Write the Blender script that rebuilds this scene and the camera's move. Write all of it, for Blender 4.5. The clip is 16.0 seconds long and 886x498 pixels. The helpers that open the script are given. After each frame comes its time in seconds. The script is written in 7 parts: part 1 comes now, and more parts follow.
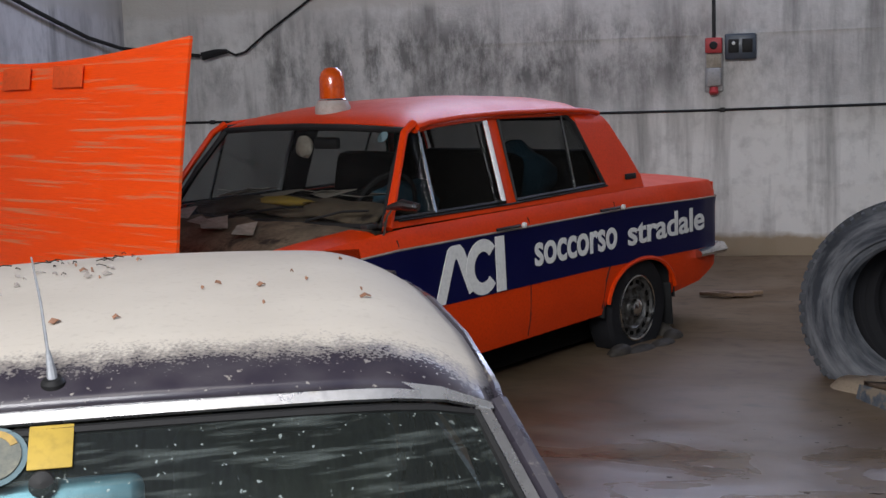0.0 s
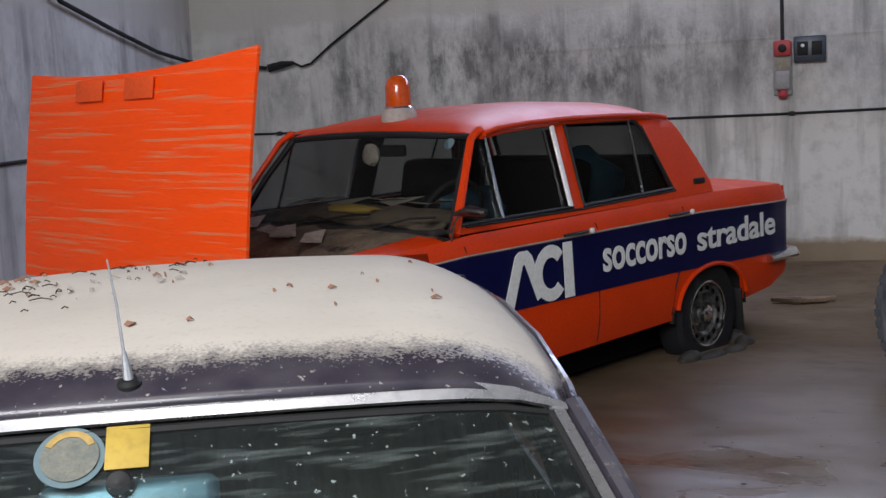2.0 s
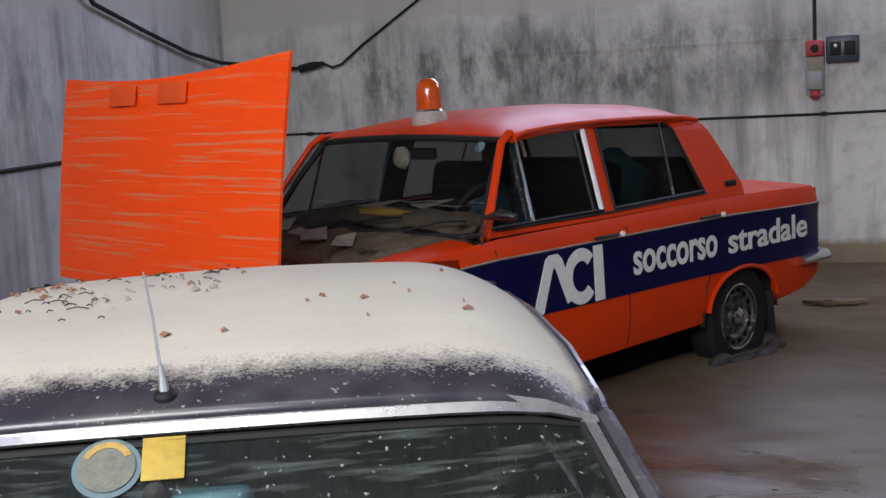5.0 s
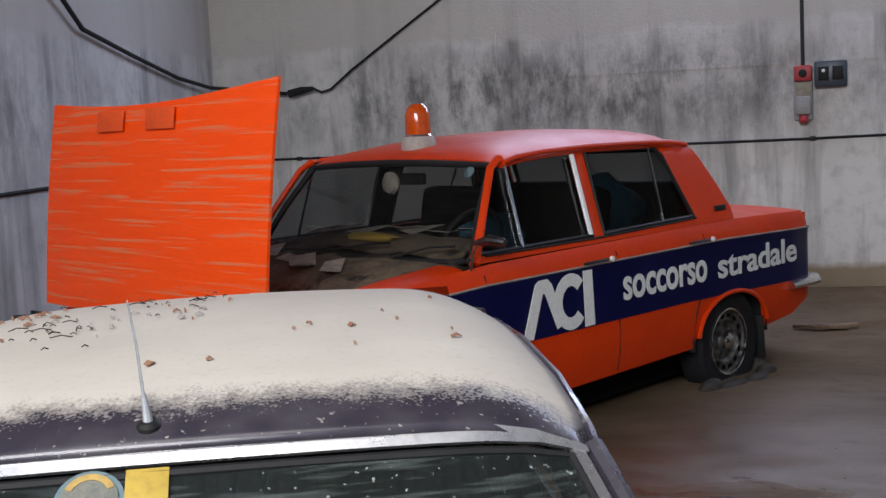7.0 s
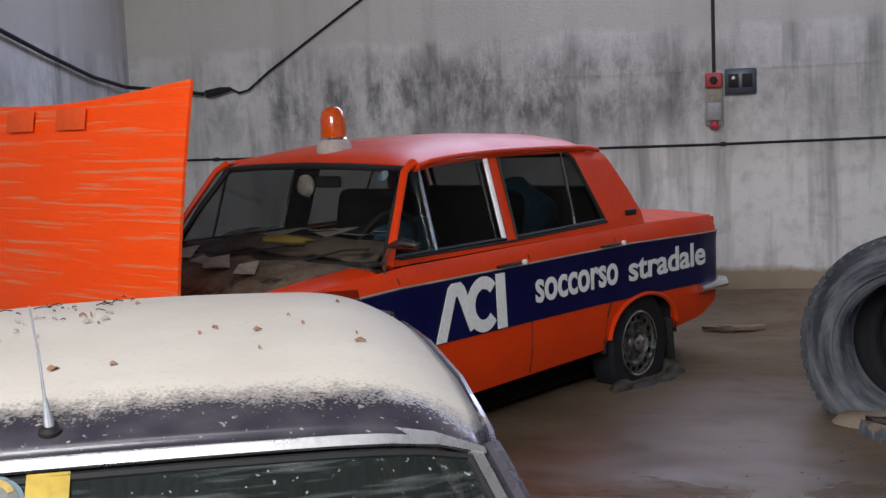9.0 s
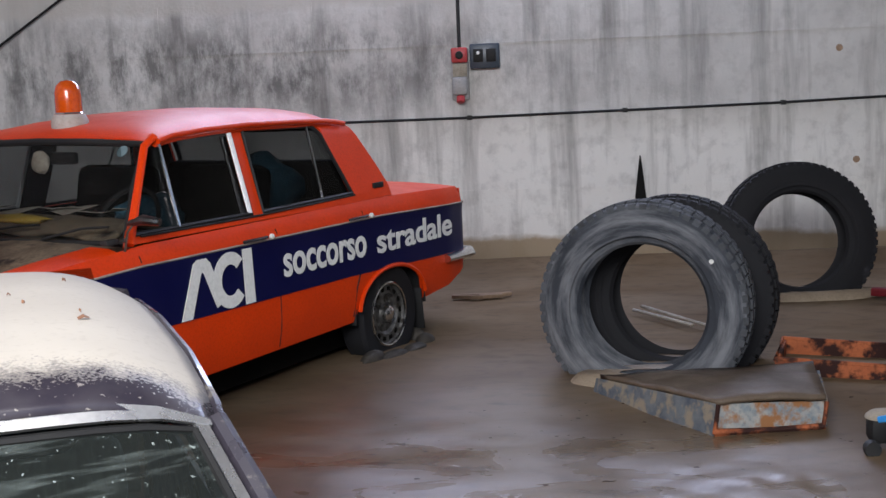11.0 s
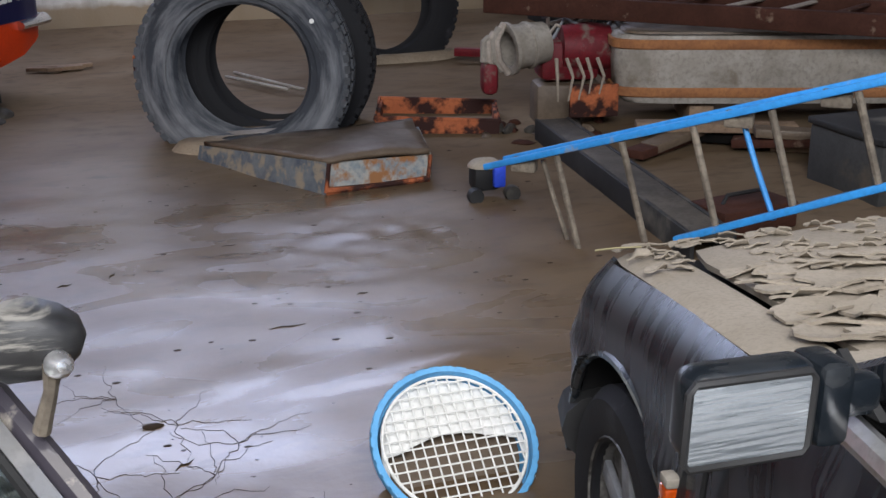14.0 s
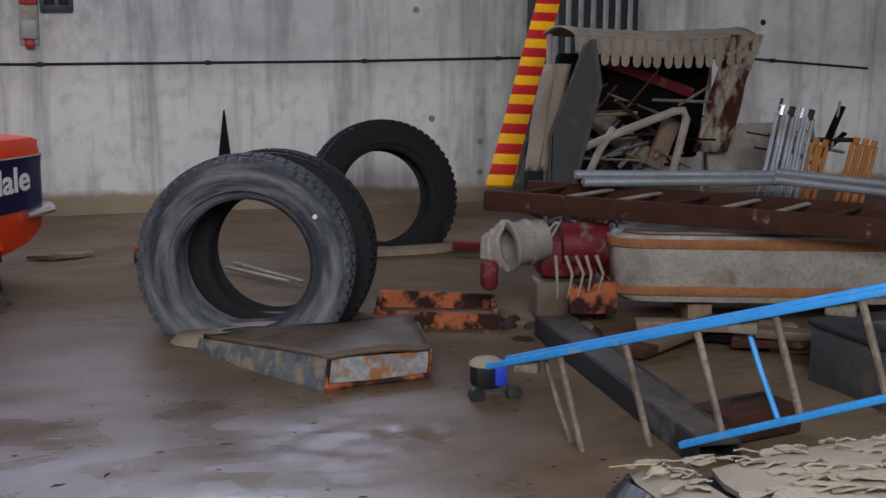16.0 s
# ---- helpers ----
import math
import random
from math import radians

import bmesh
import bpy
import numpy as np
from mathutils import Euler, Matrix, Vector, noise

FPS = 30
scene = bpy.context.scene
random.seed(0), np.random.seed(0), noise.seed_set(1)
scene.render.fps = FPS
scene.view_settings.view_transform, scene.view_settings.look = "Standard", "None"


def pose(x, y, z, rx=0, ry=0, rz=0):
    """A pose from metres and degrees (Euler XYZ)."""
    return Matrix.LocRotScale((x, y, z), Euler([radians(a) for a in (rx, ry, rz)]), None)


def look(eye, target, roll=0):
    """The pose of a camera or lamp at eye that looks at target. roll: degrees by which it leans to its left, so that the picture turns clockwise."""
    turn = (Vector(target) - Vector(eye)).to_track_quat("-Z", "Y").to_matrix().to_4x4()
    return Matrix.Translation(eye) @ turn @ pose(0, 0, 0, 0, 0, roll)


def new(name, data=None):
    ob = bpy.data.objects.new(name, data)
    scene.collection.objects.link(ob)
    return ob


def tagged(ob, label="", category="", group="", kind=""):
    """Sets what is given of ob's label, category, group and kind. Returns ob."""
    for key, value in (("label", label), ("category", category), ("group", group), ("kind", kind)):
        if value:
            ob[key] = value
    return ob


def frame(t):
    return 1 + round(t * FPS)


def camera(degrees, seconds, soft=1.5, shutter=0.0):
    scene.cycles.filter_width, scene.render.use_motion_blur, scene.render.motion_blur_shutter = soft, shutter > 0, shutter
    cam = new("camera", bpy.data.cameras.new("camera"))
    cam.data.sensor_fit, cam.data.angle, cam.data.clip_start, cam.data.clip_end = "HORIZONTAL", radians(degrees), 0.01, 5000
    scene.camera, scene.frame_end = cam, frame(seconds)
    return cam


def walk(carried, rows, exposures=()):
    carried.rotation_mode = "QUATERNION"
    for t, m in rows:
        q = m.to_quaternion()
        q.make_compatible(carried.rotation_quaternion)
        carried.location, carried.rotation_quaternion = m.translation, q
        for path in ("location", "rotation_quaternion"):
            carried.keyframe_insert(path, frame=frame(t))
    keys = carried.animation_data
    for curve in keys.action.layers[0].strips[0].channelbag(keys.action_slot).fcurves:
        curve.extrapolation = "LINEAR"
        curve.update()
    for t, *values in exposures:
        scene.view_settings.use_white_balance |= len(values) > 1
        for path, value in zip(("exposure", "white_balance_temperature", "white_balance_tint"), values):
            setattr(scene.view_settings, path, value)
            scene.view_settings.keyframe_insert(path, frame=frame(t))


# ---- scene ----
cam = camera(40.0, 16.0)
PATH = [
    (0, (0.355, 0.303, 1.426), (-0.165, 2.215, 1.156), -2.0),
    (0.5, (0.353, 0.304, 1.389), (-0.194, 2.212, 1.143), -2.6),
    (1, (0.343, 0.316, 1.424), (-0.227, 2.217, 1.176), -2.6),
    (1.5, (0.337, 0.312, 1.442), (-0.256, 2.206, 1.191), -2.8),
    (2, (0.34, 0.309, 1.406), (-0.282, 2.194, 1.158), -2.9),
    (2.5, (0.334, 0.309, 1.431), (-0.305, 2.186, 1.174), -2.9),
    (3, (0.329, 0.305, 1.419), (-0.332, 2.175, 1.159), -3.0),
    (3.5, (0.321, 0.299, 1.435), (-0.349, 2.165, 1.173), -3.2),
    (4, (0.333, 0.29, 1.427), (-0.343, 2.156, 1.179), -3.1),
    (6.5, (0.342, 0.317, 1.448), (-0.305, 2.192, 1.194), -2.9),
    (7, (0.338, 0.319, 1.438), (-0.314, 2.198, 1.226), -3.0),
    (7.5, (0.343, 0.327, 1.432), (-0.315, 2.202, 1.211), -3.2),
    (8, (0.356, 0.317, 1.439), (-0.274, 2.203, 1.218), -2.9),
    (10.5, (0.436, 0.261, 1.455), (0.163, 2.228, 1.219), -2.4),
    (11, (0.457, 0.273, 1.442), (0.31, 2.249, 1.169), -2.4),
    (11.5, (0.472, 0.284, 1.437), (0.447, 2.261, 1.136), -2.2),
    (12, (0.457, 0.315, 1.414), (0.525, 2.285, 1.08), -2.1),
    (12.5, (0.372, 0.337, 1.422), (0.612, 2.279, 1.009), -1.6),
    (13, (0.324, 0.393, 1.394), (0.764, 2.278, 0.89), -1.3),
    (13.5, (0.297, 0.387, 1.378), (0.797, 2.235, 0.799), 0.0),
    (14, (0.304, 0.395, 1.357), (0.828, 2.215, 0.714), -0.5),
    (14.5, (0.289, 0.405, 1.349), (0.846, 2.2, 0.665), -0.5),
    (15, (0.255, 0.41, 1.369), (0.784, 2.229, 0.727), -0.9),
    (15.5, (0.25, 0.432, 1.393), (0.797, 2.3, 0.935), 0.2),
    (16, (0.268, 0.432, 1.411), (0.829, 2.319, 1.058), 0.4),
]
walk(cam, [(t, look(eye, target, roll)) for t, eye, target, roll in PATH],
     exposures=[(0.0, 0.02), (8.2, 0.07), (10.3, 0.44), (11.2, 0.54), (12.5, 0.54), (14.5, 0.34), (16.0, 0.18)])

# ---- world, light, exposure ----
world = bpy.data.worlds.new("world")
scene.world = world
world.use_nodes = True
wn = world.node_tree
sky = wn.nodes.new("ShaderNodeTexSky")
sky.sky_type, sky.sun_disc = "NISHITA", False
sky.sun_elevation, sky.sun_rotation = radians(64), radians(162)
wn.nodes["Background"].inputs["Strength"].default_value = 0.10
wn.links.new(sky.outputs["Color"], wn.nodes["Background"].inputs["Color"])
sun = new("sun", bpy.data.lights.new("sun", "SUN"))
sun.data.energy, sun.data.angle, sun.data.color = 0.52, radians(25), (1.0, 0.96, 0.9)
sun.matrix_world = look((1.5, -2.5, 9), (0.2, 1.6, 0))


def window_light(name, m, sx, sy, watts, colour):
    d = bpy.data.lights.new(name, "AREA")
    d.shape, d.size, d.size_y, d.energy, d.color = "RECTANGLE", sx, sy, watts, colour
    ob = new(name, d)
    ob.matrix_world = m
    return ob


# daylight through the open front and through the high window band
window_light("front_daylight", look((-0.7, -2.2, 4.0), (0.6, 7.5, 1.0)), 4.2, 2.2, 510, (0.98, 0.98, 1.0))
window_light("clerestory_daylight", look((0.15, 9.6, 3.55), (0.15, 5.0, 0.4)), 5.2, 1.1, 160, (0.62, 0.70, 1.0))


# ---- materials ----
def material(name, base, base2=None, rough=0.6, rough2=None, metal=0.0, scale=6.0, fine=60.0, bump=0.15, dirt=None, dirt_amount=0.0,
             dirt_scale=3.0, stretch=(1, 1, 1), coat=0.0, depth=0.004, spec=0.5):
    """A surface with colour variation at two sizes, an optional layer of dirt in patches, and fine relief."""
    m = bpy.data.materials.new(name)
    m.use_nodes = True
    n, l = m.node_tree.nodes, m.node_tree.links
    b = n["Principled BSDF"]
    geo = n.new("ShaderNodeNewGeometry")
    mp = n.new("ShaderNodeMapping")
    mp.inputs["Scale"].default_value = stretch
    l.new(geo.outputs["Position"], mp.inputs["Vector"])

    def tex(s, detail=6, src=mp):
        t = n.new("ShaderNodeTexNoise")
        t.inputs["Scale"].default_value, t.inputs["Detail"].default_value, t.inputs["Roughness"].default_value = s, detail, 0.6
        l.new(src.outputs["Vector"], t.inputs["Vector"])
        return t

    def ramp(src, lo, hi):
        r = n.new("ShaderNodeMapRange")
        r.inputs["From Min"].default_value, r.inputs["From Max"].default_value = lo, hi
        l.new(src, r.inputs["Value"])
        return r.outputs["Result"]

    def mix(fac, a, c):
        x = n.new("ShaderNodeMix")
        x.data_type = "RGBA"
        if isinstance(fac, float):
            x.inputs["Factor"].default_value = fac
        else:
            l.new(fac, x.inputs["Factor"])
        for i, v in ((6, a), (7, c)):
            if isinstance(v, tuple):
                x.inputs[i].default_value = (*v, 1)
            else:
                l.new(v, x.inputs[i])
        return x.outputs[2]

    base2 = base2 or tuple(c * 0.72 for c in base)
    big, small = tex(scale), tex(fine, 4)
    col = mix(ramp(big.outputs["Fac"], 0.32, 0.68), base, base2)
    col = mix(ramp(small.outputs["Fac"], 0.45, 0.85), col, tuple(c * 0.8 for c in base2))
    rgh = ramp(big.outputs["Fac"], 0.3, 0.7)
    rm = n.new("ShaderNodeMapRange")
    rm.inputs["To Min"].default_value, rm.inputs["To Max"].default_value = rough, rough2 if rough2 is not None else min(1, rough + 0.15)
    l.new(rgh, rm.inputs["Value"])
    rough_out = rm.outputs["Result"]
    if dirt:
        patch = tex(dirt_scale, 8)
        fac = ramp(patch.outputs["Fac"], 0.72 - 0.45 * dirt_amount, 0.82 - 0.45 * dirt_amount)
        col = mix(fac, col, dirt)
        rr = n.new("ShaderNodeMix")
        l.new(fac, rr.inputs["Factor"])
        l.new(rough_out, rr.inputs[2])
        rr.inputs[3].default_value = 0.9
        rough_out = rr.outputs[0]
    l.new(col, b.inputs["Base Color"])
    l.new(rough_out, b.inputs["Roughness"])
    b.inputs["Metallic"].default_value = metal
    b.inputs["Coat Weight"].default_value = coat
    b.inputs["Specular IOR Level"].default_value = spec
    if bump:
        bp = n.new("ShaderNodeBump")
        bp.inputs["Strength"].default_value, bp.inputs["Distance"].default_value = bump, depth
        add = n.new("ShaderNodeMath")
        l.new(big.outputs["Fac"], add.inputs[0])
        l.new(small.outputs["Fac"], add.inputs[1])
        l.new(add.outputs[0], bp.inputs["Height"])
        l.new(bp.outputs["Normal"], b.inputs["Normal"])
    return m


def glass(name, tint, rough=0.03, dirt=0.25, dust=(0.34, 0.32, 0.27), shine=1.45):
    """Window glass under a film of dust."""
    m = bpy.data.materials.new(name)
    m.use_nodes = True
    n, l = m.node_tree.nodes, m.node_tree.links
    out = n["Material Output"]
    b = n["Principled BSDF"]
    b.inputs["Base Color"].default_value = (*tint, 1)
    b.inputs["Transmission Weight"].default_value, b.inputs["Roughness"].default_value, b.inputs["IOR"].default_value = 1.0, rough, 1.15
    gl = n.new("ShaderNodeBsdfGlossy")
    gl.inputs["Roughness"].default_value = 0.05
    fr = n.new("ShaderNodeFresnel")
    fr.inputs["IOR"].default_value = shine
    s0 = n.new("ShaderNodeMixShader")
    l.new(fr.outputs[0], s0.inputs[0])
    tr = n.new("ShaderNodeBsdfTransparent")
    tr.inputs["Color"].default_value = (*tint, 1)
    l.new(tr.outputs[0], s0.inputs[1])
    l.new(gl.outputs[0], s0.inputs[2])
    geo = n.new("ShaderNodeNewGeometry")
    mp = n.new("ShaderNodeMapping")
    mp.inputs["Scale"].default_value = (2.5, 2.5, 38.0)
    l.new(geo.outputs["Position"], mp.inputs["Vector"])
    t = n.new("ShaderNodeTexNoise")
    t.inputs["Scale"].default_value, t.inputs["Detail"].default_value = 3.0, 8
    l.new(mp.outputs["Vector"], t.inputs["Vector"])
    r = n.new("ShaderNodeMapRange")
    r.inputs["From Min"].default_value, r.inputs["From Max"].default_value = 0.50, 0.70
    r.inputs["To Min"].default_value, r.inputs["To Max"].default_value = dirt * 0.35, dirt * 1.8
    l.new(t.outputs["Fac"], r.inputs["Value"])
    sp = n.new("ShaderNodeTexNoise")
    sp.inputs["Scale"].default_value, sp.inputs["Detail"].default_value = 85.0, 3
    l.new(geo.outputs["Position"], sp.inputs["Vector"])
    r2 = n.new("ShaderNodeMapRange")
    r2.inputs["From Min"].default_value, r2.inputs["From Max"].default_value, r2.inputs["To Max"].default_value = 0.67, 0.71, min(0.6, dirt * 7)
    l.new(sp.outputs["Fac"], r2.inputs["Value"])
    mx = n.new("ShaderNodeMath")
    mx.operation = "MAXIMUM"
    l.new(r.outputs["Result"], mx.inputs[0])
    l.new(r2.outputs["Result"], mx.inputs[1])
    d = n.new("ShaderNodeBsdfDiffuse")
    d.inputs["Color"].default_value = (*dust, 1)
    s1 = n.new("ShaderNodeMixShader")
    l.new(mx.outputs[0], s1.inputs[0])
    l.new(s0.outputs[0], s1.inputs[1])
    l.new(d.outputs[0], s1.inputs[2])
    l.new(s1.outputs[0], out.inputs["Surface"])
    return m


MUD = (0.30, 0.25, 0.19)
M = {
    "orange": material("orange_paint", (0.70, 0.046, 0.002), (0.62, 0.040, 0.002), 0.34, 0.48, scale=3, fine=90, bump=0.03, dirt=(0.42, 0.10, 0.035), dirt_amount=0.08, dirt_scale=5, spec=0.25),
    # body orange with its base raised for light on the bonnet; streaks are mud
    "hood_orange_lit": material("streaked_hood_orange_lit", (0.97, 0.080, 0.002), (0.93, 0.070, 0.002), 0.4, 0.5, scale=3, fine=60, bump=0.03, dirt=(0.66, 0.17, 0.07), dirt_amount=0.40, dirt_scale=6.0, stretch=(0.3, 0.3, 11.0), spec=0.3),
    "blue": material("navy_band_paint", (0.003, 0.004, 0.044), (0.005, 0.006, 0.054), 0.28, 0.4, scale=4, fine=90, bump=0.02, dirt=(0.03, 0.03, 0.06), dirt_amount=0.08, spec=0.18),
    "white": material("white_lettering", (0.78, 0.78, 0.76), (0.7, 0.7, 0.68), 0.5, scale=8, bump=0.02),
    "black": material("black_rubber", (0.012, 0.012, 0.013), (0.02, 0.02, 0.02), 0.55, scale=8, bump=0.05, spec=0.2),
    "chrome": material("chrome", (0.75, 0.75, 0.75), (0.62, 0.62, 0.6), 0.12, 0.3, metal=1.0, scale=9, bump=0.02, dirt=(0.3, 0.27, 0.22), dirt_amount=0.12),
    "silver": material("silver_trim", (0.80, 0.80, 0.82), (0.7, 0.7, 0.7), 0.2, 0.38, metal=0.85, scale=7, bump=0.03, dirt=(0.42, 0.38, 0.32), dirt_amount=0.22, dirt_scale=9),
    "amber": material("amber_lens", (0.60, 0.085, 0.005), (0.45, 0.055, 0.004), 0.12, 0.2, scale=6, bump=0.0, coat=0.6),
    "cream": material("dusty_white_plastic", (0.42, 0.38, 0.35), (0.33, 0.29, 0.26), 0.6, scale=7),
    "tyre": material("tyre_rubber", (0.055, 0.058, 0.066), (0.085, 0.089, 0.098), 0.75, scale=6, fine=120, bump=0.15, dirt=(0.125, 0.13, 0.14), dirt_amount=0.5, dirt_scale=7),
    "tyre_dark": material("old_tyre_rubber", (0.008, 0.008, 0.010), (0.014, 0.014, 0.016), 0.7, scale=6, fine=120, bump=0.15, dirt=(0.05, 0.05, 0.058), dirt_amount=0.22, dirt_scale=4, spec=0.25),
    "wheel": material("grimy_steel", (0.20, 0.195, 0.185), (0.03, 0.028, 0.026), 0.35, 0.6, metal=0.6, scale=18, bump=0.1, dirt=(0.04, 0.034, 0.028), dirt_amount=0.42, dirt_scale=16),
    "dry_mud": material("dried_mud", (0.33, 0.288, 0.235), (0.26, 0.225, 0.178), 0.92, scale=5, fine=120, bump=0.3, depth=0.003, spec=0.2),
    "wet_edge": material("pale_mud_rim", (0.36, 0.29, 0.21), (0.26, 0.20, 0.14), 0.5, 0.8, scale=9, fine=80, bump=0.4),
    # near-black base carries shade inside and below the cars and in the heap
    "interior": material("deep_shade_black", (0.004, 0.004, 0.004), (0.009, 0.008, 0.007), 0.85, scale=5, spec=0.04),
    "dash_mud": material("muddy_dashboard", (0.20, 0.155, 0.105), (0.09, 0.07, 0.05), 0.85, scale=7, bump=0.4, dirt=(0.03, 0.024, 0.02), dirt_amount=0.35, dirt_scale=6, spec=0.2),
    "yellow": material("yellow_card", (0.50, 0.34, 0.05), (0.42, 0.29, 0.05), 0.6, scale=9, bump=0.03),
    "paper": material("crumpled_paper", (0.42, 0.39, 0.33), (0.26, 0.225, 0.18), 0.8, scale=14),
    "bluebag": material("blue_bag", (0.022, 0.085, 0.125), (0.010, 0.036, 0.055), 0.4, scale=9, bump=0.6, depth=0.02, spec=0.4),
    "red": material("faded_red_paint", (0.15, 0.010, 0.016), (0.09, 0.008, 0.011), 0.5, scale=8, dirt=(0.14, 0.11, 0.09), dirt_amount=0.35, dirt_scale=9, spec=0.25),
    "rust_orange": material("rusty_orange_steel", (0.40, 0.115, 0.042), (0.27, 0.075, 0.03), 0.7, scale=7, dirt=(0.028, 0.011, 0.009), dirt_amount=0.62, dirt_scale=8, spec=0.25),
    "rust": material("rusty_brown_steel", (0.060, 0.021, 0.013), (0.036, 0.014, 0.009), 0.8, scale=6, fine=70, bump=0.3, dirt=(0.22, 0.16, 0.115), dirt_amount=0.2, dirt_scale=8, spec=0.2),
    "pale_rust": material("rusted_painted_tin", (0.36, 0.33, 0.28), (0.12, 0.17, 0.21), 0.7, scale=11, fine=60, bump=0.4, dirt=(0.24, 0.11, 0.045), dirt_amount=0.56, dirt_scale=12, spec=0.25),
    "tin_blue": material("grey_blue_tin", (0.045, 0.060, 0.085), (0.15, 0.16, 0.17), 0.7, scale=12, fine=60, bump=0.3, dirt=(0.24, 0.20, 0.15), dirt_amount=0.52, dirt_scale=14, spec=0.3),
    "ladder_blue": material("blue_ladder_paint", (0.035, 0.32, 0.78), (0.03, 0.26, 0.66), 0.45, scale=8, dirt=(0.34, 0.3, 0.25), dirt_amount=0.2, dirt_scale=9, bump=0.05),
    "rung": material("muddy_rung", (0.26, 0.22, 0.17), (0.09, 0.075, 0.06), 0.7, scale=7, dirt=(0.05, 0.045, 0.04), dirt_amount=0.3, spec=0.25),
    "grey_steel": material("grey_steel", (0.33, 0.34, 0.36), (0.24, 0.25, 0.27), 0.5, metal=0.5, scale=7, dirt=(0.3, 0.26, 0.21), dirt_amount=0.3),
    "dark_steel": material("dark_steel_board", (0.022, 0.023, 0.024), (0.034, 0.033, 0.032), 0.55, metal=0.2, scale=6, dirt=(0.11, 0.10, 0.085), dirt_amount=0.3, spec=0.3),
    "cloth": material("dirty_canvas", (0.30, 0.255, 0.205), (0.20, 0.165, 0.13), 0.9, scale=5, fine=90, bump=0.35, dirt=(0.10, 0.06, 0.045), dirt_amount=0.25, spec=0.1),
    "frame_beige": material("beige_tube", (0.36, 0.31, 0.26), (0.22, 0.18, 0.15), 0.6, scale=7),
    "wood": material("weathered_wood", (0.26, 0.18, 0.12), (0.16, 0.11, 0.075), 0.8, scale=6, bump=0.3, spec=0.2),
    "rust_band": material("rust_streaked_band", (0.32, 0.14, 0.055), (0.2, 0.085, 0.04), 0.8, scale=7, bump=0.3, spec=0.2),
    "shell": material("grey_muddy_shell", (0.36, 0.33, 0.29), (0.20, 0.175, 0.145), 0.7, scale=4, fine=50, bump=0.3, dirt=(0.16, 0.13, 0.10), dirt_amount=0.30, dirt_scale=6, spec=0.25),
    "stripe_red": material("red_stripe", (0.50, 0.010, 0.010), (0.40, 0.010, 0.010), 0.5, scale=8, dirt=(0.25, 0.10, 0.05), dirt_amount=0.12, spec=0.3),
    "stripe_yellow": material("yellow_stripe", (0.92, 0.44, 0.003), (0.80, 0.36, 0.003), 0.5, scale=8, dirt=(0.40, 0.22, 0.07), dirt_amount=0.12, spec=0.3),
    "chair_orange": material("orange_tube", (0.42, 0.17, 0.04), (0.3, 0.11, 0.03), 0.6, scale=8, dirt=(0.18, 0.12, 0.08), dirt_amount=0.3, spec=0.3),
    "car_plum": material("dark_plum_paint", (0.030, 0.026, 0.036), (0.045, 0.04, 0.05), 0.22, 0.4, scale=7, fine=70, bump=0.05, dirt=(0.30, 0.27, 0.23), dirt_amount=0.26, dirt_scale=14, coat=0.4),
    "plastic": material("dark_bumper_plastic", (0.02, 0.02, 0.021), (0.03, 0.03, 0.03), 0.5, scale=6, dirt=(0.2, 0.17, 0.14), dirt_amount=0.2, spec=0.25),
    "mirror": material("mirror_glass", (0.55, 0.60, 0.64), (0.40, 0.45, 0.49), 0.22, 0.4, metal=0.8, scale=5, bump=0.0, dirt=(0.36, 0.38, 0.40), dirt_amount=0.60, dirt_scale=9, stretch=(1.0, 1.0, 30)),
    "mirror_blue": material("interior_mirror_glass", (0.13, 0.22, 0.28), (0.10, 0.18, 0.23), 0.3, metal=0.5, scale=5, bump=0.0),
    "red_plastic": material("red_plastic", (0.42, 0.03, 0.04), (0.36, 0.03, 0.03), 0.4, scale=8, bump=0.02),
    "box_grey": material("grey_plastic", (0.34, 0.33, 0.33), (0.28, 0.28, 0.28), 0.5, scale=8, bump=0.02),
    "box_dark": material("dark_blue_plastic", (0.03, 0.045, 0.07), (0.025, 0.035, 0.05), 0.35, scale=8, bump=0.02),
    "rim_blue": material("blue_plastic_rim", (0.10, 0.34, 0.62), (0.08, 0.29, 0.54), 0.4, scale=9, dirt=(0.4, 0.4, 0.38), dirt_amount=0.18),
    "grid_white": material("white_plastic_grid", (0.72, 0.72, 0.70), (0.6, 0.6, 0.57), 0.5, scale=9, dirt=(0.4, 0.34, 0.26), dirt_amount=0.15),
    "sticker_blue": material("faded_blue_print", (0.10, 0.165, 0.19), (0.13, 0.19, 0.205), 0.6, scale=20),
    "patch_brown": material("dull_patch", (0.80, 0.080, 0.006), (0.70, 0.072, 0.006), 0.7, scale=12),
    "brown_mud": material("damp_brown_mud", (0.13, 0.095, 0.066), (0.095, 0.068, 0.046), 0.4, 0.65, scale=6, fine=50, bump=0.3, spec=0.35),
    "clamp_blue": material("bright_blue_plastic", (0.03, 0.09, 0.75), (0.025, 0.07, 0.6), 0.4, scale=12),
    "streaked": material("streaked_mirror_shell", (0.018, 0.018, 0.020), (0.03, 0.03, 0.03), 0.4, scale=7, dirt=(0.20, 0.19, 0.17), dirt_amount=0.36, dirt_scale=7, stretch=(1.2, 1.2, 11)),
    "twig": material("twig", (0.022, 0.016, 0.012), (0.04, 0.028, 0.02), 0.9, scale=14, spec=0.1),
    "leaf": material("dry_leaf", (0.20, 0.09, 0.05), (0.30, 0.16, 0.10), 0.8, scale=14),
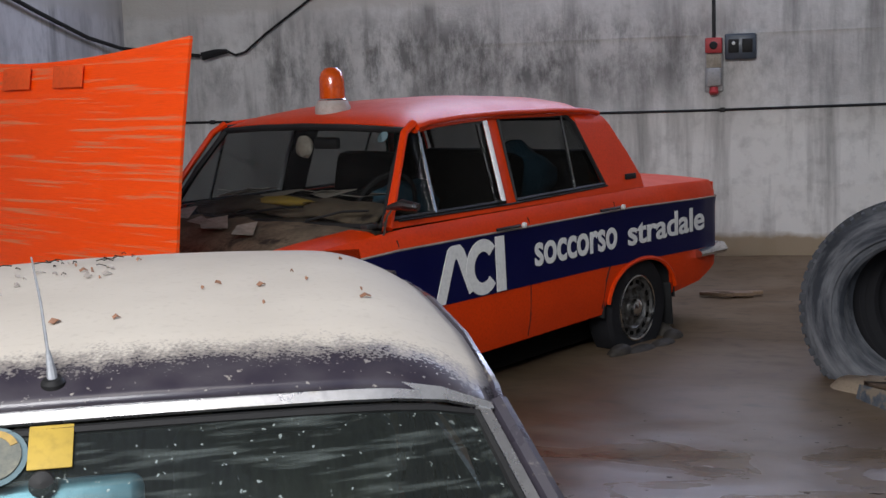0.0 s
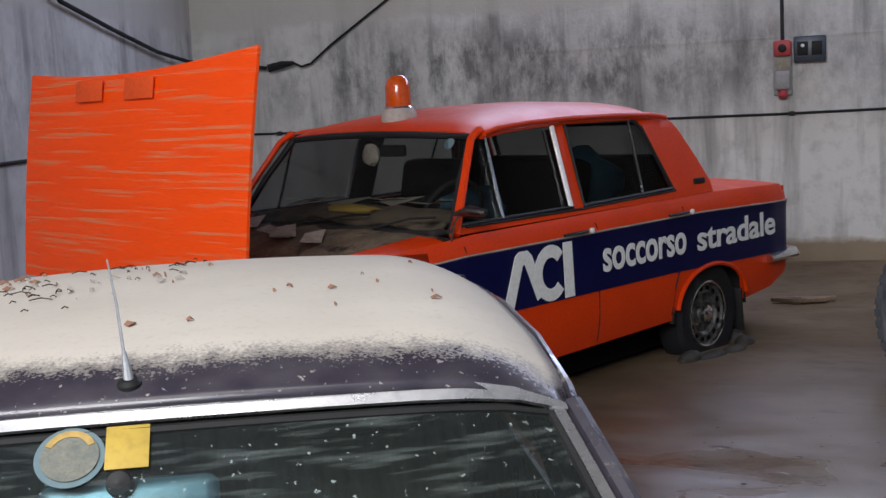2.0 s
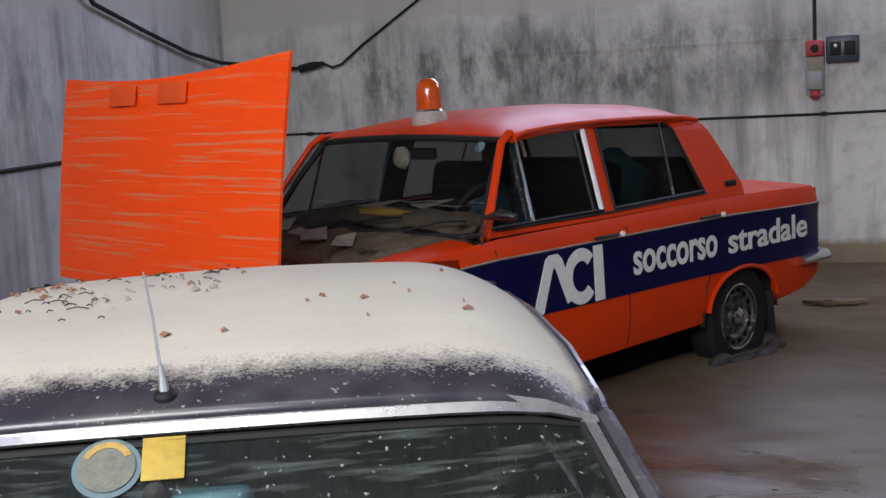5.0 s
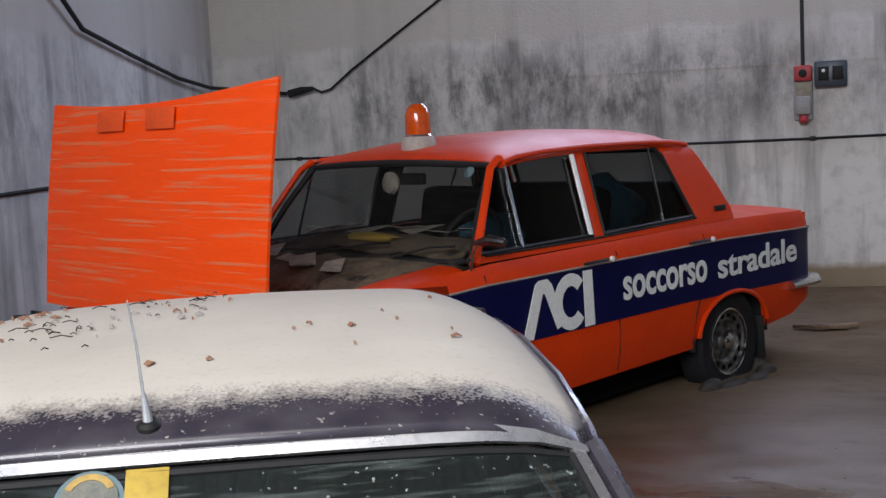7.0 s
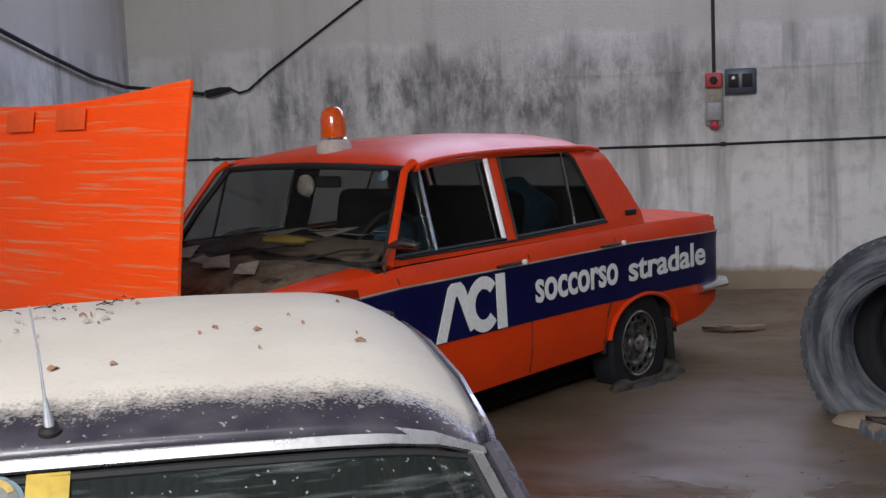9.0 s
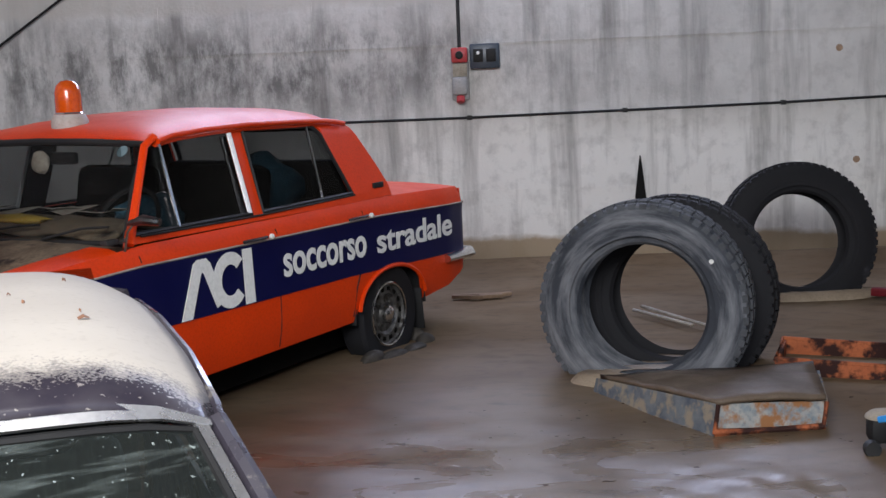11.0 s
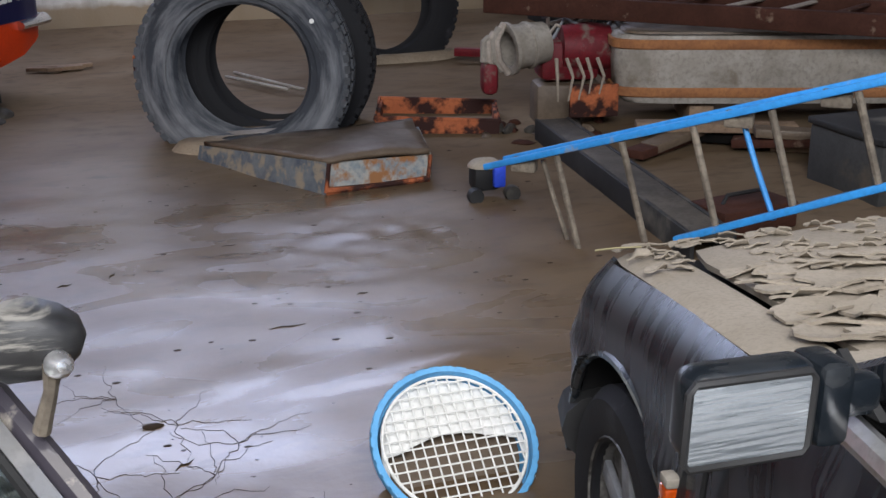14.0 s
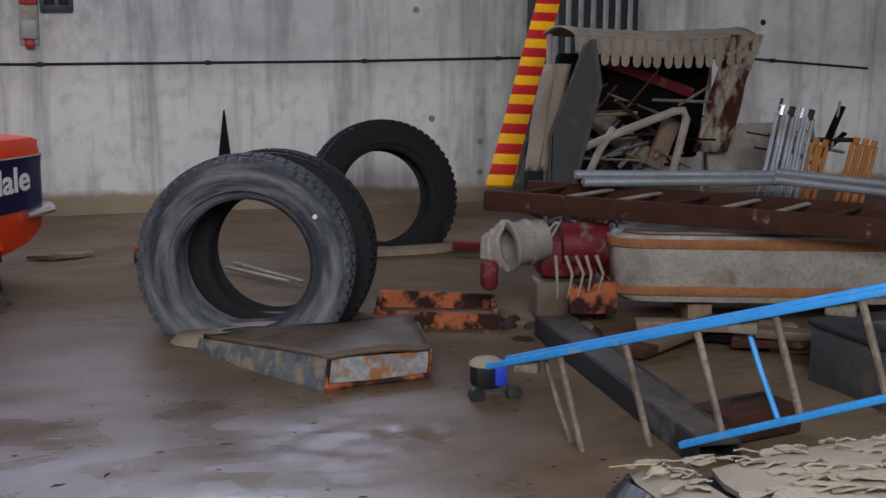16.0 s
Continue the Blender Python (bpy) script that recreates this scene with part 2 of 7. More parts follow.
    "ceiling": material("ceiling_concrete", (0.20, 0.195, 0.19), (0.15, 0.145, 0.14), 0.9, scale=1.5, fine=20, spec=0.1),
    "grass": material("dry_straw", (0.22, 0.20, 0.10), (0.30, 0.26, 0.15), 0.9, scale=14),
    "black_spike": material("black_cloth", (0.008, 0.008, 0.008), (0.012, 0.012, 0.012), 0.7, scale=9, spec=0.1),
    "headrest": material("grey_blue_upholstery", (0.028, 0.033, 0.036), (0.02, 0.024, 0.026), 0.9, scale=12, fine=150, bump=0.2, spec=0.1),
    "seat_light": material("striped_tan_upholstery", (0.17, 0.16, 0.125), (0.09, 0.085, 0.065), 0.9, scale=5, stretch=(9, 9, 0.6), spec=0.1),
}
M["cabinet_grey"] = material("dull_grey_enamel", (0.055, 0.055, 0.053), (0.04, 0.04, 0.038), 0.6, scale=5, dirt=(0.10, 0.08, 0.06), dirt_amount=0.3, spec=0.25)
# chrome with a much darker base than the other trim
M["dark_chrome"] = material("darkened_chrome", (0.16, 0.16, 0.16), (0.06, 0.06, 0.06), 0.2, 0.4, metal=0.9, scale=14, bump=0.02)
M["wet_clot"] = material("wet_grey_mud", (0.062, 0.054, 0.045), (0.030, 0.026, 0.022), 0.55, 0.8, spec=0.25, scale=18, fine=80, bump=0.5, depth=0.008)
M["muddy_steel"] = material("mud_filmed_steel", (0.10, 0.086, 0.071), (0.055, 0.047, 0.039), 0.7, scale=7, bump=0.2, spec=0.25)
M["stained_cloth"] = material("stained_canvas", (0.34, 0.29, 0.24), (0.25, 0.21, 0.17), 0.9, scale=6, bump=0.3, dirt=(0.06, 0.022, 0.016), dirt_amount=0.55, dirt_scale=8, stretch=(1, 1, 0.5), spec=0.1)
M["sticker_face"] = material("faded_sticker_face", (0.21, 0.205, 0.16), (0.13, 0.14, 0.125), 0.7, scale=40, fine=200)
M["sticker_arc"] = material("faded_orange_print", (0.46, 0.30, 0.08), (0.36, 0.25, 0.09), 0.7, scale=30)
M["tie_rust"] = material("faint_rust_mark", (0.36, 0.25, 0.17), (0.28, 0.19, 0.13), 0.9, scale=20)
# chrome trim; the sky it reflects is put into the pale base
M["sky_lit_strip"] = material("chrome_sky_pale", (0.86, 0.87, 0.88), (0.78, 0.79, 0.8), 0.25, metal=0.25, scale=9, bump=0.02)


def tyre_side():
    """Grey rubber with a smeared film of dry silt that follows the rings of the sidewall."""
    m = material("silted_sidewall", (0.018, 0.021, 0.027), (0.044, 0.049, 0.060), 0.7, spec=0.3, scale=5, fine=140, bump=0.12)
    n, l = m.node_tree.nodes, m.node_tree.links
    b = n["Principled BSDF"]
    tc = n.new("ShaderNodeTexCoord")
    flat = n.new("ShaderNodeVectorMath")
    flat.operation = "MULTIPLY"
    flat.inputs[1].default_value = (1, 1, 0)
    l.new(tc.outputs["Object"], flat.inputs[0])
    ln = n.new("ShaderNodeVectorMath")
    ln.operation = "LENGTH"
    l.new(flat.outputs["Vector"], ln.inputs[0])
    sep = n.new("ShaderNodeSeparateXYZ")
    l.new(tc.outputs["Object"], sep.inputs[0])
    cx = n.new("ShaderNodeCombineXYZ")
    k = n.new("ShaderNodeMath")
    k.operation, k.inputs[1].default_value = "MULTIPLY", 6.0
    l.new(ln.outputs["Value"], k.inputs[0])
    l.new(k.outputs[0], cx.inputs["Z"])
    l.new(sep.outputs["X"], cx.inputs["X"])
    l.new(sep.outputs["Y"], cx.inputs["Y"])
    t = n.new("ShaderNodeTexNoise")
    t.inputs["Scale"].default_value, t.inputs["Detail"].default_value, t.inputs["Roughness"].default_value = 2.2, 7, 0.65
    l.new(cx.outputs[0], t.inputs["Vector"])
    r = n.new("ShaderNodeMapRange")
    r.inputs["From Min"].default_value, r.inputs["From Max"].default_value, r.inputs["To Max"].default_value = 0.42, 0.68, 0.9
    l.new(t.outputs["Fac"], r.inputs["Value"])
    x = n.new("ShaderNodeMix")
    x.data_type = "RGBA"
    l.new(r.outputs["Result"], x.inputs["Factor"])
    l.new(b.inputs["Base Color"].links[0].from_socket, x.inputs[6])
    x.inputs[7].default_value = (0.20, 0.205, 0.22, 1)
    l.new(x.outputs[2], b.inputs["Base Color"])
    return m


def run_streaks():
    """Dark glossy paint under a film of silt that has run down in fine slanting lines."""
    m = material("silt_streaked_dark_paint", (0.005, 0.008, 0.011), (0.010, 0.013, 0.017), 0.22, 0.34, scale=3, fine=70, bump=0.02)
    n, l = m.node_tree.nodes, m.node_tree.links
    b = n["Principled BSDF"]
    geo = n.new("ShaderNodeNewGeometry")
    turn = n.new("ShaderNodeMapping")
    turn.inputs["Rotation"].default_value = (radians(26), 0, 0)
    l.new(geo.outputs["Position"], turn.inputs["Vector"])
    total = None
    for size, lo, hi, amount in ((1.0, 0.46, 0.70, 0.40), (3.1, 0.50, 0.72, 0.40)):
        mp = n.new("ShaderNodeMapping")
        mp.inputs["Scale"].default_value = (3 * size, 15 * size, 0.9)
        l.new(turn.outputs["Vector"], mp.inputs["Vector"])
        t = n.new("ShaderNodeTexNoise")
        t.inputs["Scale"].default_value, t.inputs["Detail"].default_value = 1.6, 6
        l.new(mp.outputs["Vector"], t.inputs["Vector"])
        r = n.new("ShaderNodeMapRange")
        r.inputs["From Min"].default_value, r.inputs["From Max"].default_value, r.inputs["To Max"].default_value = lo, hi, amount
        l.new(t.outputs["Fac"], r.inputs["Value"])
        if total is None:
            total = r.outputs["Result"]
        else:
            x = n.new("ShaderNodeMath")
            x.operation = "MAXIMUM"
            l.new(total, x.inputs[0])
            l.new(r.outputs["Result"], x.inputs[1])
            total = x.outputs[0]
    x = n.new("ShaderNodeMix")
    x.data_type = "RGBA"
    l.new(total, x.inputs["Factor"])
    l.new(b.inputs["Base Color"].links[0].from_socket, x.inputs[6])
    x.inputs[7].default_value = (0.080, 0.081, 0.082, 1)
    l.new(x.outputs[2], b.inputs["Base Color"])
    r = n.new("ShaderNodeMapRange")
    r.inputs["To Min"].default_value, r.inputs["To Max"].default_value = 0.24, 0.6
    l.new(total, r.inputs["Value"])
    l.new(r.outputs["Result"], b.inputs["Roughness"])
    return m


M["car_dark"] = run_streaks()
M["tyre"] = tyre_side()
M["tyre_tread"] = material("worn_tread_rubber", (0.022, 0.024, 0.028), (0.075, 0.080, 0.090), 0.75, scale=9, fine=120, bump=0.15)
M["glass_screen"] = glass("dusty_windscreen", (0.46, 0.58, 0.55), dirt=0.10, dust=(0.36, 0.42, 0.40), shine=1.32)
M["glass_dark"] = glass("dusty_car_window", (0.30, 0.31, 0.31), dirt=0.02, dust=(0.14, 0.135, 0.13), shine=1.13)
M["glass_wet"] = glass("muddy_front_windscreen", (0.52, 0.53, 0.52), dirt=0.035, dust=(0.16, 0.155, 0.145), shine=1.2)
M["window_pane"] = glass("clerestory_glass", (0.9, 0.93, 0.95), dirt=0.06)


# ---- mesh helpers ----
def part(name, bm, mat, parent=None, label="", smooth=35, m=None):
    """Link a bmesh as one mesh object, under a thing if one is given."""
    me = bpy.data.meshes.new(name)
    bmesh.ops.recalc_face_normals(bm, faces=bm.faces)
    bm.to_mesh(me)
    bm.free()
    me.materials.append(mat if not isinstance(mat, str) else M[mat])
    if smooth:
        me.polygons.foreach_set("use_smooth", [True] * len(me.polygons))
        me.set_sharp_from_angle(angle=radians(smooth))
    ob = new(name, me)
    if m is not None:
        ob.matrix_world = m
    if parent is not None:
        ob.parent = parent
    if label:
        ob["label"] = label
    return ob


def thing(name, m, label, category, group=""):
    ob = new(name)
    ob.matrix_world = m
    ob.empty_display_size = 0.1
    return tagged(ob, label, category, group)


def add_box(bm, c, s, rot=None, bevel=0.0, seg=2):
    v = bmesh.ops.create_cube(bm, size=1.0)["verts"]
    mat = Matrix.Translation(c) @ (rot.to_4x4() if rot is not None else Matrix()) @ Matrix.Diagonal((*s, 1))
    bmesh.ops.transform(bm, matrix=mat, verts=v)
    if bevel:
        e = list({e for q in v for e in q.link_edges})
        bmesh.ops.bevel(bm, geom=e, offset=bevel, segments=seg, affect="EDGES", profile=0.5)
    return bm


def boxed(c, s, bevel=0.004, rot=None, seg=2):
    return add_box(bmesh.new(), c, s, rot, bevel, seg)


def add_tube(bm, pts, r, seg=8, closed=False, flat=1.0):
    """A tube along a line of points; r may be one radius or one for each point."""
    pts = [Vector(p) for p in pts]
    rs = r if isinstance(r, (list, tuple)) else [r] * len(pts)
    rings, side = [], None
    for i, p in enumerate(pts):
        a = pts[i - 1] if (i or closed) else p
        b = pts[(i + 1) % len(pts)] if (i < len(pts) - 1 or closed) else p
        d = (b - a).normalized()
        if side is None:
            side = d.cross(Vector((0, 0, 1)) if abs(d.z) < 0.9 else Vector((1, 0, 0))).normalized()
        side = (side - d * side.dot(d)).normalized()
        up = side.cross(d)
        rings.append([bm.verts.new(p + (side * math.cos(2 * math.pi * k / seg) + up * math.sin(2 * math.pi * k / seg) * flat) * rs[i]) for k in range(seg)])
    n = len(rings)
    for i in range(n if closed else n - 1):
        A, B = rings[i], rings[(i + 1) % n]
        for k in range(seg):
            bm.faces.new((A[k], A[(k + 1) % seg], B[(k + 1) % seg], B[k]))
    if not closed:
        bm.faces.new(rings[0][::-1])
        bm.faces.new(rings[-1])
    return bm


def tube(pts, r, seg=8, closed=False, flat=1.0):
    return add_tube(bmesh.new(), pts, r, seg, closed, flat)


def add_lathe(bm, profile, seg=32, closed=False, m=None):
    """Turn a profile of (radius, height) round the z axis."""
    m = m or Matrix()
    rings = [[bm.verts.new(m @ Vector((r * math.cos(2 * math.pi * k / seg), r * math.sin(2 * math.pi * k / seg), h))) for k in range(seg)] for r, h in profile]
    n = len(rings)
    for i in range(n if closed else n - 1):
        A, B = rings[i], rings[(i + 1) % n]
        for k in range(seg):
            bm.faces.new((A[k], A[(k + 1) % seg], B[(k + 1) % seg], B[k]))
    if not closed:
        for ring in (rings[0][::-1], rings[-1]):
            bm.faces.new(ring)
    return bm


def lathe(profile, seg=32, closed=False, m=None):
    return add_lathe(bmesh.new(), profile, seg, closed, m)


def add_sheet(bm, grid, thick=0.0, closed=False):
    """A sheet through rows of points, with a thickness."""
    rows = [[bm.verts.new(p) for p in row] for row in grid]
    f = []
    for A, B in zip(rows, rows[1:]):
        for k in range(len(A) if closed else len(A) - 1):
            f.append(bm.faces.new((A[k], A[(k + 1) % len(A)], B[(k + 1) % len(A)], B[k])))
    if thick:
        bmesh.ops.recalc_face_normals(bm, faces=f)
        bmesh.ops.solidify(bm, geom=f, thickness=thick)
    return bm


def sheet(grid, thick=0.0, closed=False):
    return add_sheet(bmesh.new(), grid, thick, closed)


def add_plate(bm, outline, axis_u, axis_v, origin, thick):
    """A flat plate from a 2D outline, laid out by two axes."""
    u, v, o = Vector(axis_u), Vector(axis_v), Vector(origin)
    nrm = u.cross(v).normalized() * thick
    a = [bm.verts.new(o + u * x + v * y) for x, y in outline]
    b = [bm.verts.new(p.co + nrm) for p in a]
    bm.faces.new(a[::-1])
    bm.faces.new(b)
    for i in range(len(a)):
        j = (i + 1) % len(a)
        bm.faces.new((a[i], a[j], b[j], b[i]))
    return bm


def plate(outline, u, v, o, thick):
    return add_plate(bmesh.new(), outline, u, v, o, thick)


def lerp(x, table):
    return float(np.interp(x, [a for a, _ in table], [b for _, b in table]))


rng = random.Random(7)


# ---- large structure ----
def concrete_wall():
    """Old cast concrete: pale grey, run with dark vertical stains, a paler coat above two metres, a mud line at the foot."""
    m = bpy.data.materials.new("stained_concrete")
    m.use_nodes = True
    n, l = m.node_tree.nodes, m.node_tree.links
    b = n["Principled BSDF"]
    geo = n.new("ShaderNodeNewGeometry")

    def noise_of(scale, stretch, detail=8, rough=0.6):
        mp = n.new("ShaderNodeMapping")
        mp.inputs["Scale"].default_value = stretch
        t = n.new("ShaderNodeTexNoise")
        t.inputs["Scale"].default_value, t.inputs["Detail"].default_value, t.inputs["Roughness"].default_value = scale, detail, rough
        l.new(geo.outputs["Position"], mp.inputs["Vector"])
        l.new(mp.outputs["Vector"], t.inputs["Vector"])
        return t.outputs["Fac"]

    def rng_of(v, a, c, lo=0.0, hi=1.0):
        r = n.new("ShaderNodeMapRange")
        r.inputs["From Min"].default_value, r.inputs["From Max"].default_value = a, c
        r.inputs["To Min"].default_value, r.inputs["To Max"].default_value = lo, hi
        l.new(v, r.inputs["Value"])
        return r.outputs["Result"]

    def math_of(op, a, c):
        x = n.new("ShaderNodeMath")
        x.operation = op
        for i, v in ((0, a), (1, c)):
            if isinstance(v, float):
                x.inputs[i].default_value = v
            else:
                l.new(v, x.inputs[i])
        return x.outputs[0]

    def mix(fac, a, c):
        x = n.new("ShaderNodeMix")
        x.data_type = "RGBA"
        l.new(fac, x.inputs["Factor"])
        for i, v in ((6, a), (7, c)):
            if isinstance(v, tuple):
                x.inputs[i].default_value = (*v, 1)
            else:
                l.new(v, x.inputs[i])
        return x.outputs[2]

    sep = n.new("ShaderNodeSeparateXYZ")
    l.new(geo.outputs["Position"], sep.inputs[0])
    z = sep.outputs["Z"]
    col = mix(rng_of(noise_of(1.1, (1, 1, 1)), 0.35, 0.65), (0.66, 0.65, 0.635), (0.46, 0.45, 0.44))
    # low eastern wall mixed paler: light falling there is put into the colour
    col = mix(math_of("MULTIPLY", rng_of(math_of("ADD", z, math_of("MULTIPLY", noise_of(2, (1, 1, 1)), 0.5)), 1.55, 1.15, 0.0, 0.75), rng_of(sep.outputs["X"], -4.0, -1.0)), col, (0.80, 0.79, 0.77))
    col = mix(rng_of(noise_of(9, (1, 1, 1)), 0.5, 0.8, 0, 0.5), col, (0.27, 0.262, 0.255))
    runs = rng_of(noise_of(2.6, (1.6, 1.6, 0.16)), 0.5, 0.72)
    col = mix(math_of("MULTIPLY", runs, 0.85), col, (0.17, 0.165, 0.16))
    # mould, thick between the shoulder and the head, strongest behind the orange car
    band = math_of("MULTIPLY", rng_of(z, 1.1, 1.45), rng_of(z, 2.05, 1.75))
    side = math_of("MULTIPLY", rng_of(sep.outputs["X"], 1.6, -1.2), rng_of(sep.outputs["X"], -4.7, -3.4, 0.1, 1.0))
    spots = rng_of(noise_of(4.2, (1.3, 1.3, 0.55), 10, 0.75), 0.43, 0.60)
    mould = math_of("MULTIPLY", math_of("MULTIPLY", band, side), spots)
    col = mix(math_of("MULTIPLY", mould, 0.8), col, (0.085, 0.085, 0.085))
    wob = math_of("MULTIPLY", noise_of(3, (1, 1, 1)), 0.16)
    hi = math_of("ADD", z, wob)
    col = mix(rng_of(hi, 2.10, 2.16, 0, 0.8), col, (0.48, 0.46, 0.43))
    col = mix(rng_of(hi, 0.29, 0.24, 0, 0.92), col, (0.30, 0.225, 0.14))
    l.new(col, b.inputs["Base Color"])
    b.inputs["Roughness"].default_value = 0.9
    bp = n.new("ShaderNodeBump")
    bp.inputs["Strength"].default_value, bp.inputs["Distance"].default_value = 0.35, 0.01
    l.new(math_of("ADD", noise_of(5, (1.4, 1.4, 0.4)), noise_of(40, (1, 1, 1))), bp.inputs["Height"])
    l.new(bp.outputs["Normal"], b.inputs["Normal"])
    return m


def wet_mud():
    """Liquid brown silt: smooth wet pools between duller skins, with fine ripples."""
    m = bpy.data.materials.new("wet_mud")
    m.use_nodes = True
    n, l = m.node_tree.nodes, m.node_tree.links
    b = n["Principled BSDF"]
    geo = n.new("ShaderNodeNewGeometry")

    def noise_of(scale, stretch=(1, 1, 1), detail=6, distortion=0.0):
        mp = n.new("ShaderNodeMapping")
        mp.inputs["Scale"].default_value = stretch
        t = n.new("ShaderNodeTexNoise")
        t.inputs["Scale"].default_value, t.inputs["Detail"].default_value, t.inputs["Distortion"].default_value = scale, detail, distortion
        l.new(geo.outputs["Position"], mp.inputs["Vector"])
        l.new(mp.outputs["Vector"], t.inputs["Vector"])
        return t.outputs["Fac"]

    def rng_of(v, a, c, lo=0.0, hi=1.0):
        r = n.new("ShaderNodeMapRange")
        r.inputs["From Min"].default_value, r.inputs["From Max"].default_value = a, c
        r.inputs["To Min"].default_value, r.inputs["To Max"].default_value = lo, hi
        l.new(v, r.inputs["Value"])
        return r.outputs["Result"]

    def mix(fac, a, c):
        x = n.new("ShaderNodeMix")
        x.data_type = "RGBA"
        l.new(fac, x.inputs["Factor"])
        for i, v in ((6, a), (7, c)):
            if isinstance(v, tuple):
                x.inputs[i].default_value = (*v, 1)
            else:
                l.new(v, x.inputs[i])
        return x.outputs[2]

    col = mix(rng_of(noise_of(0.9, (1, 1.6, 1), 6, 0.6), 0.35, 0.65), (0.108, 0.071, 0.040), (0.158, 0.114, 0.073))
    col = mix(rng_of(noise_of(7, (1, 2, 1), 8, 0.8), 0.5, 0.75, 0, 0.6), col, (0.062, 0.042, 0.026))
    l.new(col, b.inputs["Base Color"])
    # standing water over the silt in the open middle, a duller skin towards the walls and the heap
    sep = n.new("ShaderNodeSeparateXYZ")
    l.new(geo.outputs["Position"], sep.inputs[0])
    add = n.new("ShaderNodeMath")
    wob = n.new("ShaderNodeMath")
    wob.operation, wob.inputs[1].default_value = "MULTIPLY", 1.6
    l.new(noise_of(0.8, (1, 1, 1), 5, 0.8), wob.inputs[0])
    l.new(sep.outputs["Y"], add.inputs[0])
    l.new(wob.outputs[0], add.inputs[1])
    east = n.new("ShaderNodeMath")
    l.new(rng_of(sep.outputs["X"], 1.25, 2.4, 0.0, 3.2), east.inputs[0])
    l.new(add.outputs[0], east.inputs[1])
    skin = rng_of(east.outputs[0], 5.8, 7.6)
    rr = n.new("ShaderNodeMix")
    l.new(skin, rr.inputs["Factor"])
    l.new(rng_of(noise_of(1.5, (1, 2.0, 1), 6, 1.4), 0.36, 0.66, 0.21, 0.40), rr.inputs[2])
    rr.inputs[3].default_value = 0.65
    l.new(rr.outputs[0], b.inputs["Roughness"])
    b.inputs["IOR"].default_value = 1.42
    l.new(rng_of(skin, 0.0, 1.0, 0.75, 0.08), b.inputs["Specular IOR Level"])
    bp = n.new("ShaderNodeBump")
    bp.inputs["Strength"].default_value, bp.inputs["Distance"].default_value = 0.20, 0.010
    x = n.new("ShaderNodeMath")
    l.new(noise_of(3.2, (1, 1.35, 1), 4, 0.8), x.inputs[0])
    y = n.new("ShaderNodeMath")
    y.operation, y.inputs[1].default_value = "MULTIPLY", 0.20
    l.new(noise_of(46), y.inputs[0])
    l.new(y.outputs[0], x.inputs[1])
    l.new(x.outputs[0], bp.inputs["Height"])
    l.new(bp.outputs["Normal"], b.inputs["Normal"])
    return m


M["wall"] = concrete_wall()
M["mud"] = wet_mud()


def structure(name, bm, mat, label, category, smooth=0):
    return tagged(part(name, bm, mat, None, "", smooth), label, category, "", "structure")


# mud floor: one uneven sheet under the whole hall, rising a little against the back wall
def mud_z(x, y):
    h = 0.010 * noise.noise((x * 0.9, y * 1.2, 0)) + 0.006 * noise.noise((x * 3.1, y * 4.0, 3)) - 0.004
    # churned patch beside the tin box, and a soft hump by the basket
    d = math.hypot((x - 1.15) / 0.42, (y - 4.45) / 0.34)
    if d < 1.6:
        h += 0.011 * math.exp(-d * d) * noise.noise((x * 13, y * 15, 7))
    h += 0.022 * math.exp(-(((x - 1.2) / 0.16) ** 2 + ((y - 3.32) / 0.07) ** 2))
    return h + 0.05 * math.exp(-((9.72 - y) / 0.16) ** 2)


NX, NY = 330, 350
rows = []
for j in range(NY + 1):
    y = -3.6 + 13.5 * j / NY
    row = []
    for i in range(NX + 1):
        x = -5.6 + 12.8 * i / NX
        row.append((x, y, mud_z(x, y)))
    rows.append(row)
structure("floor", sheet(rows), "mud", "flood mud, wet and brown, covering the garage floor", "mud floor", 180)

# back wall with a high window band cut through it
X0, X1, YB = -5.1, 7.0, 9.8
bm = bmesh.new()
add_box(bm, ((X0 + X1) / 2, YB + 0.1, 1.3), (X1 - X0, 0.2, 3.2))
add_box(bm, ((X0 + X1) / 2, YB + 0.1, 4.4), (X1 - X0, 0.2, 0.6))
for a, c in ((X0, -2.5), (0.0, 0.3), (2.8, X1)):
    add_box(bm, ((a + c) / 2, YB + 0.1, 3.5), (c - a, 0.2, 1.2))
structure("wall_north", bm, "wall", "grey stained concrete back wall with mould and a mud line", "wall")
# side wall, running slightly aslant
WA, WB = Vector((-4.985, 9.8, 0)), Vector((-1.75, -3.6, 0))
d = (WB - WA).normalized()
bm = boxed((0, 0, 2.2), ((WB - WA).length, 0.2, 5.0), 0)
bmesh.ops.transform(bm, matrix=Matrix.Translation((WA + WB) / 2 + Vector((d.y, -d.x, 0)) * 0.1) @ Matrix.Rotation(math.atan2(d.y, d.x), 4, "Z"), verts=bm.verts)
structure("wall_west", bm, "wall", "grey concrete side wall in shade", "wall")
structure("wall_east", boxed((7.1, 3.1, 2.2), (0.2, 13.6, 5.0), 0), "wall", "grey concrete side wall beyond the scrap heap", "wall")
bm = bmesh.new()
add_box(bm, (2.0, -3.7, 4.35), (10.4, 0.2, 0.7))
add_box(bm, (-3.35, -3.7, 2.0), (0.7, 0.2, 4.6))
# unseen east pier, added to keep sky fill off the scrap heap
add_box(bm, (5.2, -3.7, 2.0), (4.0, 0.2, 4.6))
